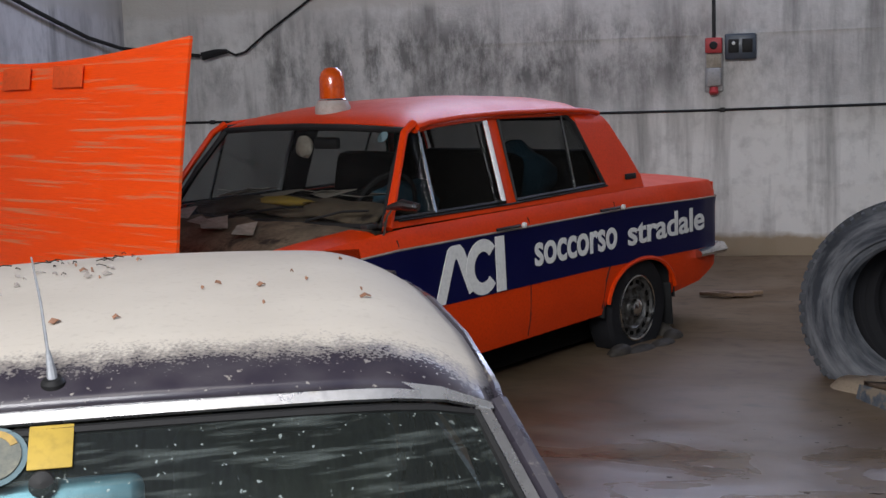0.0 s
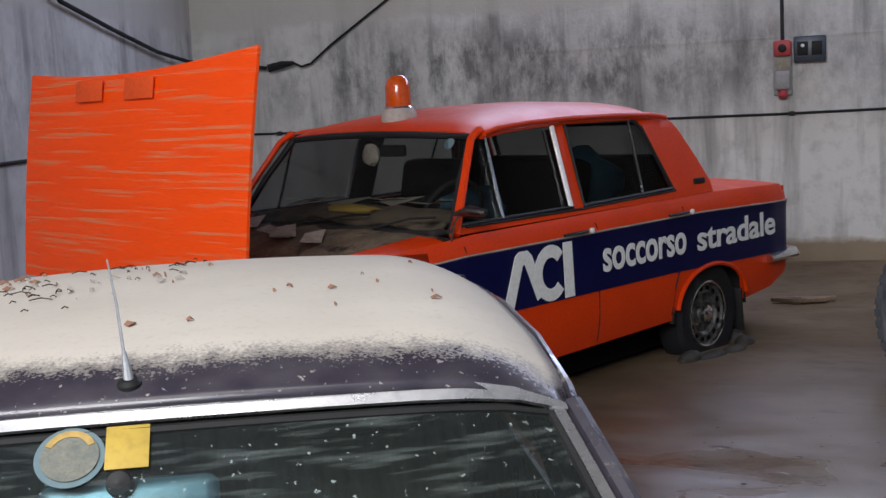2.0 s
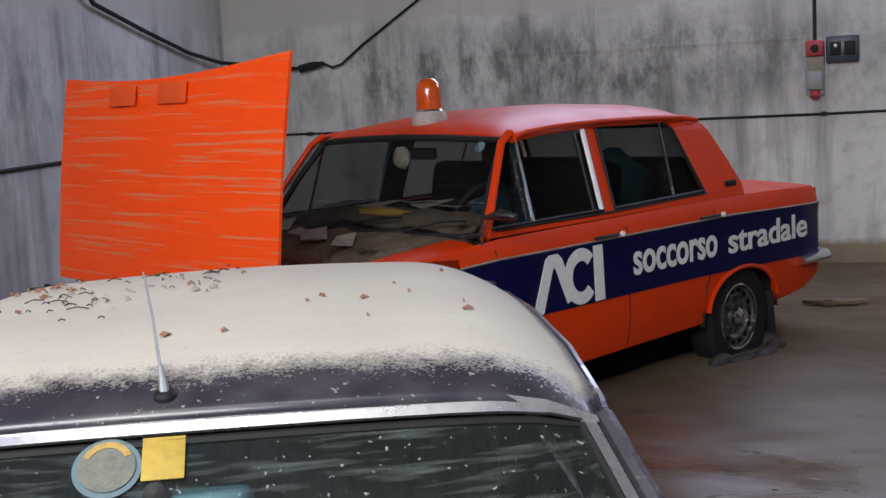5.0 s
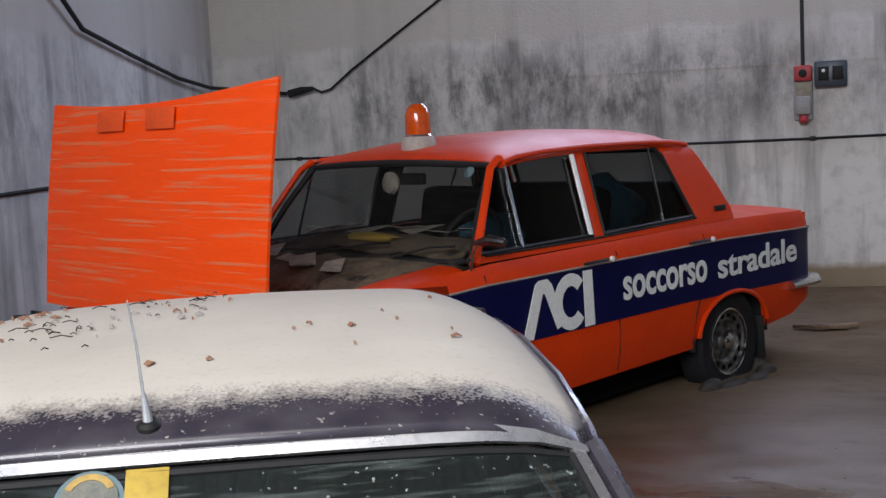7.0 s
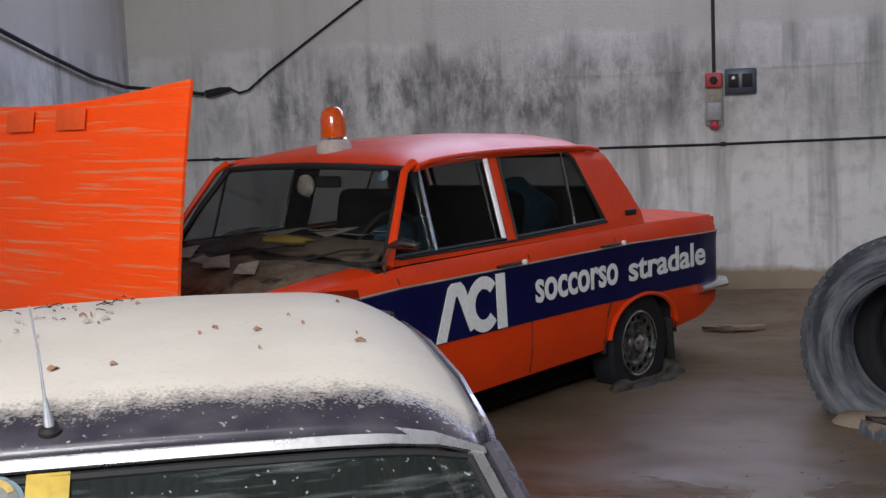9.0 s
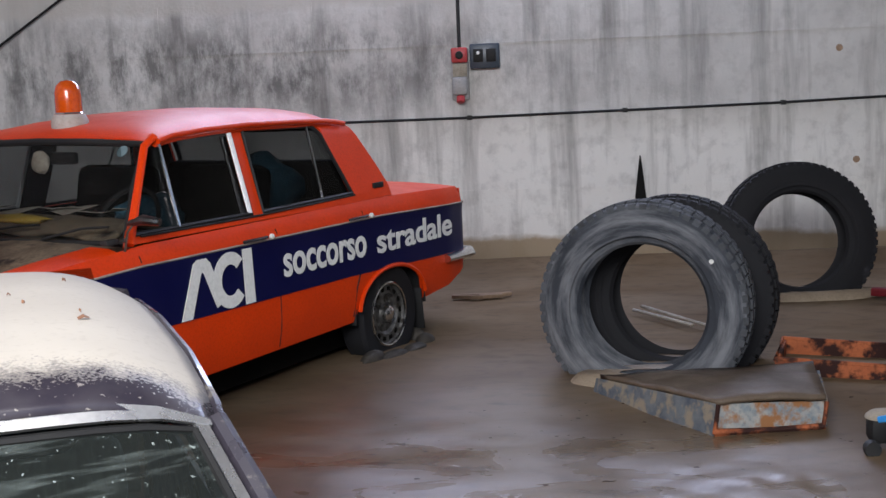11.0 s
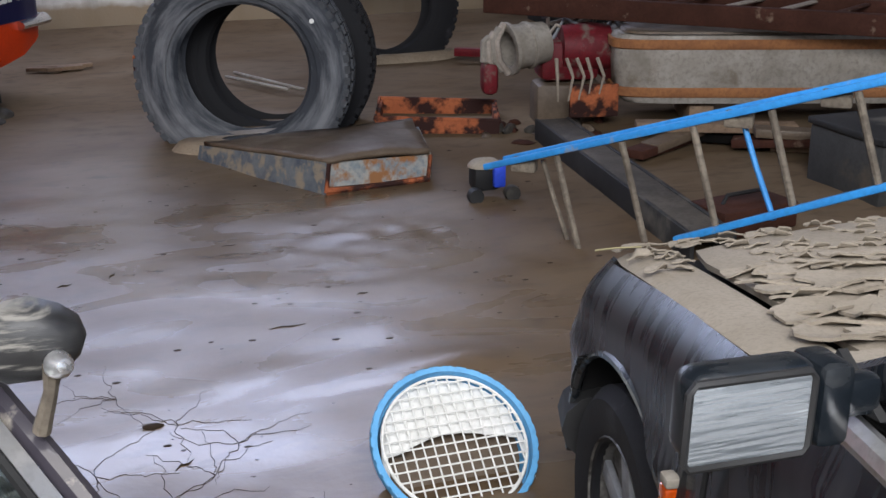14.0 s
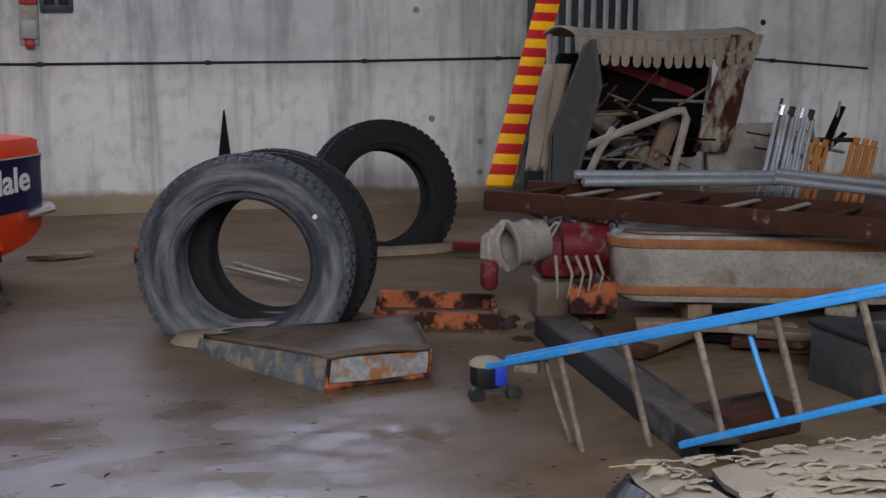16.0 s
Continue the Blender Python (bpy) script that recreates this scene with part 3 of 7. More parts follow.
structure("wall_south", bm, "wall", "unseen concrete front wall, its wide open gateway narrowed to dim the heap", "wall")
structure("ceiling", boxed((1.0, 5.95, 4.8), (13.0, 8.5, 0.2), 0), "ceiling", "plain grey concrete ceiling over the deep part of the garage", "ceiling")
structure("ground", boxed((0, -42, -0.12), (160, 76.6, 0.2), 0), "dry_mud", "pale muddy yard outside the gateway", "yard")
for i, (a, c) in enumerate(((-2.5, 0.0), (0.3, 2.8))):
    w = thing("window_%d" % (i + 1), pose((a + c) / 2, YB + 0.1, 3.5), "high steel-framed window in the concrete wall", "window")
    w["kind"] = "structure"
    bm = bmesh.new()
    for s in (-1, 1):
        add_box(bm, (0, 0, s * 0.58), (c - a, 0.06, 0.04))
        add_box(bm, (s * (c - a - 0.04) / 2, 0, 0), (0.04, 0.06, 1.12))
    part("window_frame", bm, "grey_steel", w)
    for k in range(4):
        wd = (c - a - 0.08) / 4
        p = part("pane", boxed((-(c - a) / 2 + 0.04 + wd * (k + 0.5), 0, 0), (wd - 0.03, 0.006, 1.1), 0), "window_pane", w)
        p.visible_shadow = False
        if k:
            part("mullion", boxed((-(c - a) / 2 + 0.04 + wd * k, 0, 0), (0.03, 0.05, 1.12), 0.003), "grey_steel", w)

# conduit along the back wall, with clips
cond = thing("conduit", pose(0, YB - 0.012, 1.16), "thin dark cable conduit clipped along the concrete wall", "conduit")
pts = [(-4.95, 0, 0.01), (-2.6, 0, -0.004), (-0.1, 0, -0.008), (2.3, 0, 0.014), (3.6, 0, 0.04), (5.7, 0, 0.04), (6.95, 0, -0.05)]
part("pipe", tube(pts, 0.011, 6), "black", cond)
for x in (-4.2, -2.8, -1.4, 0.0, 1.2, 2.4, 3.5, 4.8, 6.0):
    part("clip", boxed((x, 0, lerp(x, [(q[0], q[2]) for q in pts])), (0.04, 0.03, 0.035), 0.004), "dark_steel", cond)
cond = thing("conduit", pose(0, 0, 1.16), "dark cable conduit on the shaded side wall", "conduit")
part("pipe", tube([WA + Vector((-d.y, d.x, 0)) * 0.012 + d * s for s in (0.0, 1.5, 3.0, 4.5, 6.0)], 0.012, 6), "black", cond)

# formwork joints: shallow raised fins left by the casting boards
bm = bmesh.new()
for x in (-3.62, -2.42, -1.2, -0.14, 1.08, 2.3, 3.5, 4.7):
    add_box(bm, (x, YB - 0.001, 1.0), (0.008, 0.006, 2.2))
for zz in (0.58, 1.72):
    add_box(bm, (1.0, YB - 0.001, zz), (11.8, 0.005, 0.006))
structure("trim", bm, "wall", "casting seams on the concrete wall", "seam")


# ---- fittings on the back wall ----
def socket_group():
    s = thing("switch_box", pose(0, YB, 1.5), "red and grey industrial socket beside a dark switch box", "socket")
    part("conduit_drop", tube([(-0.06, -0.02, 0.19), (-0.06, -0.02, 1.2)], 0.014, 8), "dark_steel", s)
    part("backplate", boxed((-0.06, -0.02, -0.01), (0.135, 0.04, 0.40), 0.012), "box_grey", s)
    part("red_cover", boxed((-0.06, -0.055, 0.135), (0.125, 0.06, 0.115), 0.012), "red_plastic", s, "red socket cover")
    part("knob", lathe([(0.03, 0), (0.03, 0.02), (0.022, 0.03)], 16, m=pose(-0.06, -0.085, 0.135, 90)), "black", s)
    part("label_plate", boxed((-0.06, -0.045, 0.02), (0.11, 0.012, 0.10), 0.003), "paper", s)
    part("outlet", boxed((-0.06, -0.06, -0.10), (0.11, 0.07, 0.14), 0.02), "box_grey", s)
    part("outlet_cap", lathe([(0.032, -0.02), (0.034, 0.02), (0.026, 0.03)], 16, m=pose(-0.06, -0.07, -0.2, 160)), "red_plastic", s)
    b = part("switch_housing", boxed((0.135, -0.035, 0.12), (0.23, 0.07, 0.19), 0.012), "box_dark", s, "dark blue switch housing")
    for x in (0.085, 0.185):
        part("switch_cover", boxed((x, -0.075, 0.125), (0.075, 0.016, 0.10), 0.006), "black", s)
    part("pilot_lamp", lathe([(0.013, 0), (0.012, 0.012), (0.004, 0.016)], 12, m=pose(0.085, -0.083, 0.145, 90)), "white", s)


socket_group()

# hanging cable with a plug joint, draped from the ceiling towards the back wall
cab = thing("hanging_cable", pose(0, 0, 0), "black cable sagging along the wall with a plug joint", "cable")
pts = [(-4.02, 6.0, 2.62), (-4.10, 6.4, 2.36), (-4.23, 6.87, 2.11), (-4.44, 7.74, 1.985), (-4.67, 8.7, 1.86), (-4.82, 9.45, 1.80), (-4.6, 9.7, 1.765), (-4.25, 9.72, 1.72)]
part("cable", tube(pts, 0.016, 8), "black", cab)
part("plug", tube([(-4.22, 9.7, 1.715), (-4.1, 9.72, 1.74), (-4.0, 9.72, 1.75)], [0.035, 0.032, 0.018], 10), "black", cab)
part("cable", tube([(-4.0, 9.72, 1.75), (-3.93, 9.73, 1.715), (-3.85, 9.74, 1.735), (-3.66, 9.75, 1.88), (-3.2, 9.76, 2.18), (-2.3, 9.76, 2.75), (-1.6, 9.76, 3.2), (0.2, 9.76, 4.7)], 0.010, 8), "black", cab)

# rust spots left by form ties
for x, zz in ((3.36, 0.53), (3.36, 0.28), (2.82, 1.57), (2.95, 0.72), (5.89, 1.5)):
    s = tagged(part("tie_hole", lathe([(0.024, 0), (0.027, 0.004), (0.012, 0.006)], 12, m=pose(x, YB, zz, 90)), "tie_rust" if x < 5 else "black"), "rusty form-tie mark on the concrete wall", "tie mark", "tie marks")


# ---- the orange saloon ----
FD = Vector((-0.4292, -0.9032, 0))
CAR = Matrix.Translation((-0.6426, 7.9233, 0)) @ Matrix.Rotation(math.atan2(FD.y, FD.x), 4, "Z")
# local: x forward from the tail, y to its left, z above the mud
car = thing("orange_saloon", CAR, "orange breakdown-service saloon with a navy band, bonnet up, stuck in mud", "car")
L = 4.03
SHOULDER = [(0.0, 0.80), (0.06, 0.815), (0.5, 0.83), (0.95, 0.84), (2.75, 0.83), (3.2, 0.80), (3.8, 0.74), (3.9, 0.66), (4.03, 0.58)]
BOTTOM = [(0.0, 0.36), (0.1, 0.30), (0.25, 0.25), (0.5, 0.225), (2.9, 0.20), (3.7, 0.22), (3.9, 0.26), (4.03, 0.32)]
HALF = [(0.0, 0.74), (0.05, 0.78), (0.25, 0.80), (3.3, 0.80), (3.85, 0.77), (4.03, 0.71)]


def arch(u):
    b = lerp(u, BOTTOM)
    for c in (0.90, 3.30):
        t = (u - c) / 0.345
        if abs(t) < 1:
            b = max(b, 0.20 + 0.265 * math.sqrt(1 - t * t) ** 0.8)
    return b


stations = sorted(set([0.0, 0.012, 0.03, 0.06] + [round(0.1 + 0.05 * k, 3) for k in range(78)] + [3.99, 4.015, 4.03]))


def side_row(u, s):
    """The left (s=1) or right (s=-1) flank at u, from the sill up to the shoulder."""
    h, b, t = lerp(u, HALF), arch(u), lerp(u, SHOULDER)
    pts = []
    for k in range(9):
        z = b + (t - b) * k / 8
        in_low = 0.05 * max(0, (0.40 - z) / 0.25) ** 2
        in_top = 0.035 * max(0, (z - (t - 0.10)) / 0.10) ** 2
        bulge = 0.008 * math.exp(-((z - (t - 0.085)) / 0.02) ** 2)
        pts.append((u, s * (h - in_low - in_top + bulge), z))
    return pts


for s in (1, -1):
    part("flank", sheet([side_row(u, s) for u in stations], 0.012), "orange", car)
# wheel arch lips
for s in (1, -1):
    for c in (0.90, 3.30):
        pts = [(c + 0.345 * math.cos(a), s * 0.804, 0.20 + 0.265 * abs(math.sin(a)) ** 0.8) for a in [math.pi * (0.06 + 0.88 * k / 20) for k in range(21)]]
        part("arch_lip", tube(pts, 0.012, 6), "orange", car)
        part("wheel_well", sheet([[(c + 0.36 * math.cos(a), s * v, 0.20 + 0.275 * abs(math.sin(a)) ** 0.8) for a in [math.pi * k / 14 for k in range(15)]] for v in (0.79, 0.5)]), "black", car)
# tail, boot lid, scuttle, nose
part("tail_panel", sheet([[(0.0 - 0.012 * math.sin(math.pi * k / 10), -0.74 + 1.48 * k / 10, z) for k in range(11)] for z in (0.36, 0.5, 0.65, 0.8)], 0.01), "orange", car)
part("boot_lid", sheet([[(u, v * lerp(u, HALF) * 0.956, lerp(u, SHOULDER) + 0.03 * (1 - abs(v) ** 3) * min(1, u / 0.08 + 0.2)) for v in [-1 + 0.125 * k for k in range(17)]] for u in (0.0, 0.02, 0.06, 0.2, 0.5, 0.8, 0.93)], 0.012), "orange", car)
part("scuttle", sheet([[(u, v * 0.70, z + 0.028 * (1 - abs(v) ** 3) + 0.020 * noise.noise((u * 9, v * 4, 2))) for v in [-1 + 0.1 * k for k in range(21)]] for u, z in ((2.74, 0.825), (2.86, 0.822), (2.96, 0.812), (3.06, 0.790), (3.16, 0.755), (3.24, 0.70))], 0.02), "dash_mud", car, "scuttle buried in tan mud", 180)
part("nose_panel", sheet([[(4.03 + 0.01 * math.cos(v * 1.5), v * 0.71, z) for v in [-1 + 0.2 * k for k in range(11)]] for z in (0.32, 0.45, 0.6, 0.72)], 0.012), "black", car)
for s in (1, -1):
    part("wing_top", sheet([[(u, s * v, lerp(u, SHOULDER) + w) for v, w in ((0.765, 0.0), (0.72, 0.014), (0.62, 0.018))] for u in (2.9, 3.2, 3.6, 3.95, 4.03)], 0.012), "orange", car)
# engine bay and underbody near black, standing in for shade under the car
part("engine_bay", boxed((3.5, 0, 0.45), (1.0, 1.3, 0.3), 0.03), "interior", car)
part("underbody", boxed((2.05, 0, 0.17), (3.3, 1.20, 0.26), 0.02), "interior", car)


def on_side(u, z, off=0.0):
    """A point on the left flank, lifted off it by some millimetres."""
    t, h = lerp(u, SHOULDER), lerp(u, HALF)
    in_low = 0.05 * max(0, (0.40 - z) / 0.25) ** 2
    in_top = 0.035 * max(0, (z - (t - 0.10)) / 0.10) ** 2
    return (u, h - in_low - in_top + 0.008 * math.exp(-((z - (t - 0.085)) / 0.02) ** 2) + off, z)


def band_top(u):
    return lerp(u, [(0, 0.716), (1.0, 0.745), (2.8, 0.747), (4.03, 0.70)])


def band_low(u):
    return lerp(u, [(0, 0.434), (0.5, 0.447), (1.3, 0.468), (2.8, 0.478), (4.0, 0.47)])


us = [u for u in stations if u < 3.95]
part("band", sheet([[on_side(u, max(arch(u) + 0.012, band_low(u)) * (1 - k / 6) + band_top(u) * k / 6, 0.004) for k in range(7)] for u in us]), "blue", car, "navy blue painted band")
part("trim_strip", tube([on_side(u, band_top(u) + 0.004, 0.004) for u in us], 0.005, 6), "frame_beige", car)
# white mark on the front door: chevron, open ring and bar as plain shapes
U, Z, Y = (-1, 0, 0), (0, 0, 1), 0.8085
mk = bmesh.new()
add_plate(mk, [(-2.600, 0.480), (-2.532, 0.480), (-2.462, 0.662), (-2.452, 0.672), (-2.442, 0.662), (-2.368, 0.500), (-2.312, 0.520), (-2.398, 0.705), (-2.425, 0.728), (-2.482, 0.728), (-2.508, 0.712)], U, Z, (0, Y, 0), 0.003)
part("emblem_chevron", mk, "white", car, "white painted emblem")
arc = [(-2.268 + 0.118 * math.cos(a), 0.607 + 0.126 * math.sin(a)) for a in [radians(42 + 276 * k / 24) for k in range(25)]]
arc += [(-2.268 + 0.062 * math.cos(a), 0.607 + 0.070 * math.sin(a)) for a in [radians(318 - 276 * k / 24) for k in range(25)]]
part("emblem_ring", plate(arc, U, Z, (0, Y + 0.001, 0), 0.003), "white", car, "white painted emblem")
part("emblem_bar", plate([(-2.172, 0.480), (-2.102, 0.480), (-2.112, 0.732), (-2.178, 0.732)], U, Z, (0, Y + 0.002, 0), 0.003), "white", car, "white painted emblem")


def lettering(text, u_left, u_right, z, height, parent):
    c = bpy.data.curves.new("lettering", "FONT")
    c.body, c.size, c.extrude, c.offset = text, 1.0, 0.0015, 0.020
    tmp = new("lettering_source", c)
    bpy.context.view_layer.update()
    me = bpy.data.meshes.new_from_object(tmp.evaluated_get(bpy.context.evaluated_depsgraph_get()))
    bpy.data.objects.remove(tmp)
    co = np.array([v.co[:] for v in me.vertices])
    lo, hi = co.min(0), co.max(0)
    k = (u_left - u_right) / (hi[0] - lo[0])
    xh = height / (hi[1] - lo[1])
    for v in me.vertices:
        v.co = (u_left - (v.co.x - lo[0]) * k, 0.0085 + 0.8 + v.co.z * 1.0, z + (v.co.y - lo[1]) * xh)
    me.materials.clear()
    me.materials.append(M["white"])
    ob = new("lettering", me)
    ob.parent = parent
    ob["label"] = "white painted words soccorso stradale"
    return ob


lettering("soccorso", 1.872, 1.158, 0.553, 0.112, car)
lettering("stradale", 1.05, 0.235, 0.548, 0.135, car)

# greenhouse
BELT, ROOF = 0.865, 1.27


def gh(u, z, s=1, off=0.0):
    return (u, s * (0.775 - 0.33 * (z - 0.82) + off), z)


ROOFU = [(1.04, 1.228), (1.065, 1.262), (1.11, 1.298), (1.2, 1.328), (1.35, 1.350), (1.6, 1.362), (1.9, 1.358), (2.15, 1.338), (2.36, 1.310), (2.46, 1.288), (2.51, 1.262)]
EDGE = [(1.04, 1.205), (1.11, 1.235), (1.25, 1.252), (1.9, 1.262), (2.3, 1.254), (2.51, 1.228)]
grid = []
for u, zc in ROOFU:
    row = []
    for k in range(33):
        v = -1 + k / 16
        row.append((u + 0.035 * (1 - v * v) * (1 if u > 2 else -1) * min(1, abs(u - 1.8) / 0.6) ** 2, v * lerp(u, [(1.04, 0.600), (1.12, 0.632), (1.25, 0.652)]), zc - (zc - lerp(u, EDGE)) * (0.35 * abs(v) ** 2 + 0.65 * abs(v) ** 8)))
    grid.append(row)
part("roof", sheet(grid, 0.015), "orange", car, "orange roof panel dulled by dust")
for s in (1, -1):
    part("gutter", tube([(u, s * 0.655, zc) for u, zc in ((1.085, 1.243), (1.16, 1.255), (1.25, 1.264), (1.5, 1.274), (1.9, 1.279), (2.2, 1.273), (2.42, 1.258), (2.5, 1.24))], 0.014, 8), "orange", car)
    part("front_pillar", tube([gh(2.832, 0.84, s, 0.0), gh(2.69, 1.05, s, 0.002), gh(2.572, 1.22, s), (2.50, s * 0.632, 1.258)], [0.022, 0.018, 0.018, 0.022], 8, flat=0.8), "orange", car)
    part("centre_pillar", sheet([[gh(2.03 - 0.03 * k, 0.84 + 0.42 * k, s), gh(1.945 - 0.03 * k, 0.84 + 0.42 * k, s)] for k in (0, 0.5, 1)], 0.02), "orange", car)
    # linings in the shade colour keep the far pillars dark through the glass
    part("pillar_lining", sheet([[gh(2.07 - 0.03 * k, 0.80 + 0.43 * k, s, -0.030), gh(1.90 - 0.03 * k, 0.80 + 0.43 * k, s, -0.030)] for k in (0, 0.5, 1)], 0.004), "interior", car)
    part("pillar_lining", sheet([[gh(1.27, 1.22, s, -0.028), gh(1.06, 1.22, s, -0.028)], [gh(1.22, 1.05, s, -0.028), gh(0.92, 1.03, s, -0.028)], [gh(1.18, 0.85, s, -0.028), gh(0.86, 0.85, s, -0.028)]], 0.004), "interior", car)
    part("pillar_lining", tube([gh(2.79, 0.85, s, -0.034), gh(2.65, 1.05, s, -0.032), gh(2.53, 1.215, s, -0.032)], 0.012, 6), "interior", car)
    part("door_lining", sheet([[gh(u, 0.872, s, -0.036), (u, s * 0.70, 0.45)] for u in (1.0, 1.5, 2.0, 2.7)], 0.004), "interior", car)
    # rear quarter panel
    q = [[gh(1.34, 1.270, s, -0.01), gh(1.07, 1.262, s, -0.01)], [gh(1.29, 1.225, s, 0.006), gh(1.015, 1.215, s, 0.004)], [gh(1.285, 1.20, s, 0.006), gh(0.985, 1.18, s, 0.006)], [gh(1.235, 1.05, s), gh(0.885, 1.03, s)], [gh(1.20, 0.93, s), gh(0.82, 0.90, s)], [gh(1.17, 0.85, s), gh(0.82, 0.84, s)]]
    part("rear_pillar", sheet(q, 0.015), "orange", car)
    part("rear_pillar_vent", boxed(gh(0.93, 0.905, s, 0.006), (0.10, 0.012, 0.03), 0.004), "black", car)
    part("belt_rail", sheet([[gh(u, 0.875, s, 0.002), (u, s * 0.768, 0.838)] for u in (0.9, 1.2, 1.9, 2.83)], 0.02), "orange", car)
    # window openings: rubber frames, chrome dividers and panes
    front = [gh(2.795, 0.875, s), gh(2.578, 1.20, s), gh(2.53, 1.243, s), gh(2.0, 1.253, s), gh(2.028, 0.875, s)]
    rear = [gh(1.94, 0.875, s), gh(1.91, 1.255, s), gh(1.36, 1.245, s), gh(1.30, 1.20, s), gh(1.185, 0.885, s)]
    for name, loop in (("front_side_window", front), ("rear_side_window", rear)):
        bmw = bmesh.new()
        bmw.faces.new([bmw.verts.new(Vector(p) - Vector((0, s * 0.012, 0))) for p in loop])
        w = part(name, bmw, "glass_dark", car)
        w.visible_shadow = False
        part("window_rubber", tube(loop, 0.012, 6, closed=True), "black", w)
    part("quarter_divider", tube([gh(2.518, 0.875, s, 0.004), gh(2.484, 1.235, s, 0.004)], 0.008, 6), "chrome", car)
    part("quarter_divider", tube([gh(1.455, 0.885, s, 0.004), gh(1.40, 1.243, s, 0.004)], 0.008, 6), "chrome", car)
    part("door_frame_strip", tube([gh(2.042, 0.88, s, 0.008), gh(2.012, 1.245, s, 0.008)], 0.012, 6), "sky_lit_strip", car, "chrome door frame strip, sky reflection in its colour")
    part("belt_strip", tube([gh(2.76, 0.866, s, 0.006), gh(1.98, 0.862, s, 0.006), gh(1.17, 0.876, s, 0.006)], 0.005, 6), "black", car)
ws = [[(2.805, -0.715, 0.838), (2.86, -0.36, 0.838), (2.875, 0, 0.838), (2.86, 0.36, 0.838), (2.805, 0.715, 0.838)], [(2.665, -0.655, 1.05), (2.70, -0.33, 1.05), (2.71, 0, 1.05), (2.70, 0.33, 1.05), (2.665, 0.655, 1.05)],
      [(2.520, -0.595, 1.228), (2.552, -0.29, 1.243), (2.558, 0, 1.248), (2.552, 0.29, 1.243), (2.520, 0.595, 1.228)]]
w = part("windscreen", sheet(ws), "glass_wet", car, "dusty windscreen over a muddy dashboard", 180)
w.visible_shadow = False
rim = [Vector(p) for p in ws[0] + [ws[1][4]] + ws[2][::-1] + [ws[1][0]]]
part("windscreen_rubber", tube(rim, 0.016, 8, closed=True), "black", w)
rw = [[(0.86, v * 0.62, 0.86) for v in (-1, 0, 1)], [(1.06, v * 0.56, 1.225) for v in (-1, 0, 1)]]
w2 = part("rear_window", sheet(rw), "glass_dark", car)
w2.visible_shadow = False
part("rear_window_rubber", tube([rw[0][0], rw[0][2], rw[1][2], rw[1][0]], 0.02, 6, closed=True), "black", w2)
# doors: shut lines, handles, hinges
for u in (2.80, 1.90):
    part("shut_line", tube([on_side(u, z, 0.001) for z in (0.225, 0.32, 0.45, 0.6, 0.7, 0.77, 0.79)], 0.003, 5), "black", car)
part("shut_line", tube([on_side(u, z, 0.001) for u, z in ((1.16, 0.79), (1.15, 0.7), (1.17, 0.55), (1.25, 0.40), (1.27, 0.25))], 0.0035, 5), "black", car)
for u in (2.08, 1.23):
    h = part("door_handle", tube([on_side(u + 0.085, 0.762, 0.012), on_side(u + 0.06, 0.765, 0.026), on_side(u - 0.05, 0.765, 0.026), on_side(u - 0.085, 0.764, 0.012)], 0.010, 8, flat=0.7), "plastic", car, "dark door handle")
    part("lock_button", lathe([(0.013, 0), (0.013, 0.012), (0.007, 0.016)], 12, m=Matrix.Translation(on_side(u - 0.115, 0.763, 0.012)) @ pose(0, 0, 0, -90)), "white", car, "bright lock button")
m_ = part("door_mirror_head", tube([(2.86, 0.80, 0.93), (2.84, 0.86, 0.945), (2.82, 0.93, 0.935)], [0.016, 0.032, 0.022], 10, flat=0.7), "dark_chrome", car, "dark chrome door mirror")
part("door_mirror_stalk", tube([on_side(2.86, 0.82, 0.0), (2.87, 0.80, 0.90), (2.86, 0.82, 0.93)], 0.009, 6), "chrome", m_)
part("washer_hinge", boxed((2.90, 0.73, 0.858), (0.07, 0.04, 0.022), 0.006), "plastic", car)
for s in (1, -1):
    part("wiper_arm", tube([(2.90, s * 0.25 + 0.1, 0.862), (2.82, s * 0.2 + 0.3, 0.90), (2.79, s * 0.2 + 0.42, 0.905)], 0.006, 6), "black", car)
bp_ = part("rear_bumper", tube([(0.32, 0.80, 0.415), (0.05, 0.815, 0.415), (-0.05, 0.76, 0.415), (-0.075, 0.4, 0.415), (-0.075, -0.4, 0.415), (-0.05, -0.76, 0.415), (0.05, -0.815, 0.415), (0.32, -0.80, 0.415)], 0.045, 10, flat=0.55), "chrome", car, "dented chrome bumper")
for s in (1, -1):
    part("overrider", boxed((-0.10, s * 0.45, 0.41), (0.05, 0.05, 0.12), 0.015), "chrome", bp_)
    part("tail_lamp", boxed((-0.012, s * 0.6, 0.62), (0.02, 0.16, 0.15), 0.008), "red_plastic", car)
    part("mud_flap", boxed((0.585, s * 0.71, 0.17), (0.012, 0.17, 0.24), 0.003, Matrix.Rotation(radians(6), 3, "Y")), "black", car)


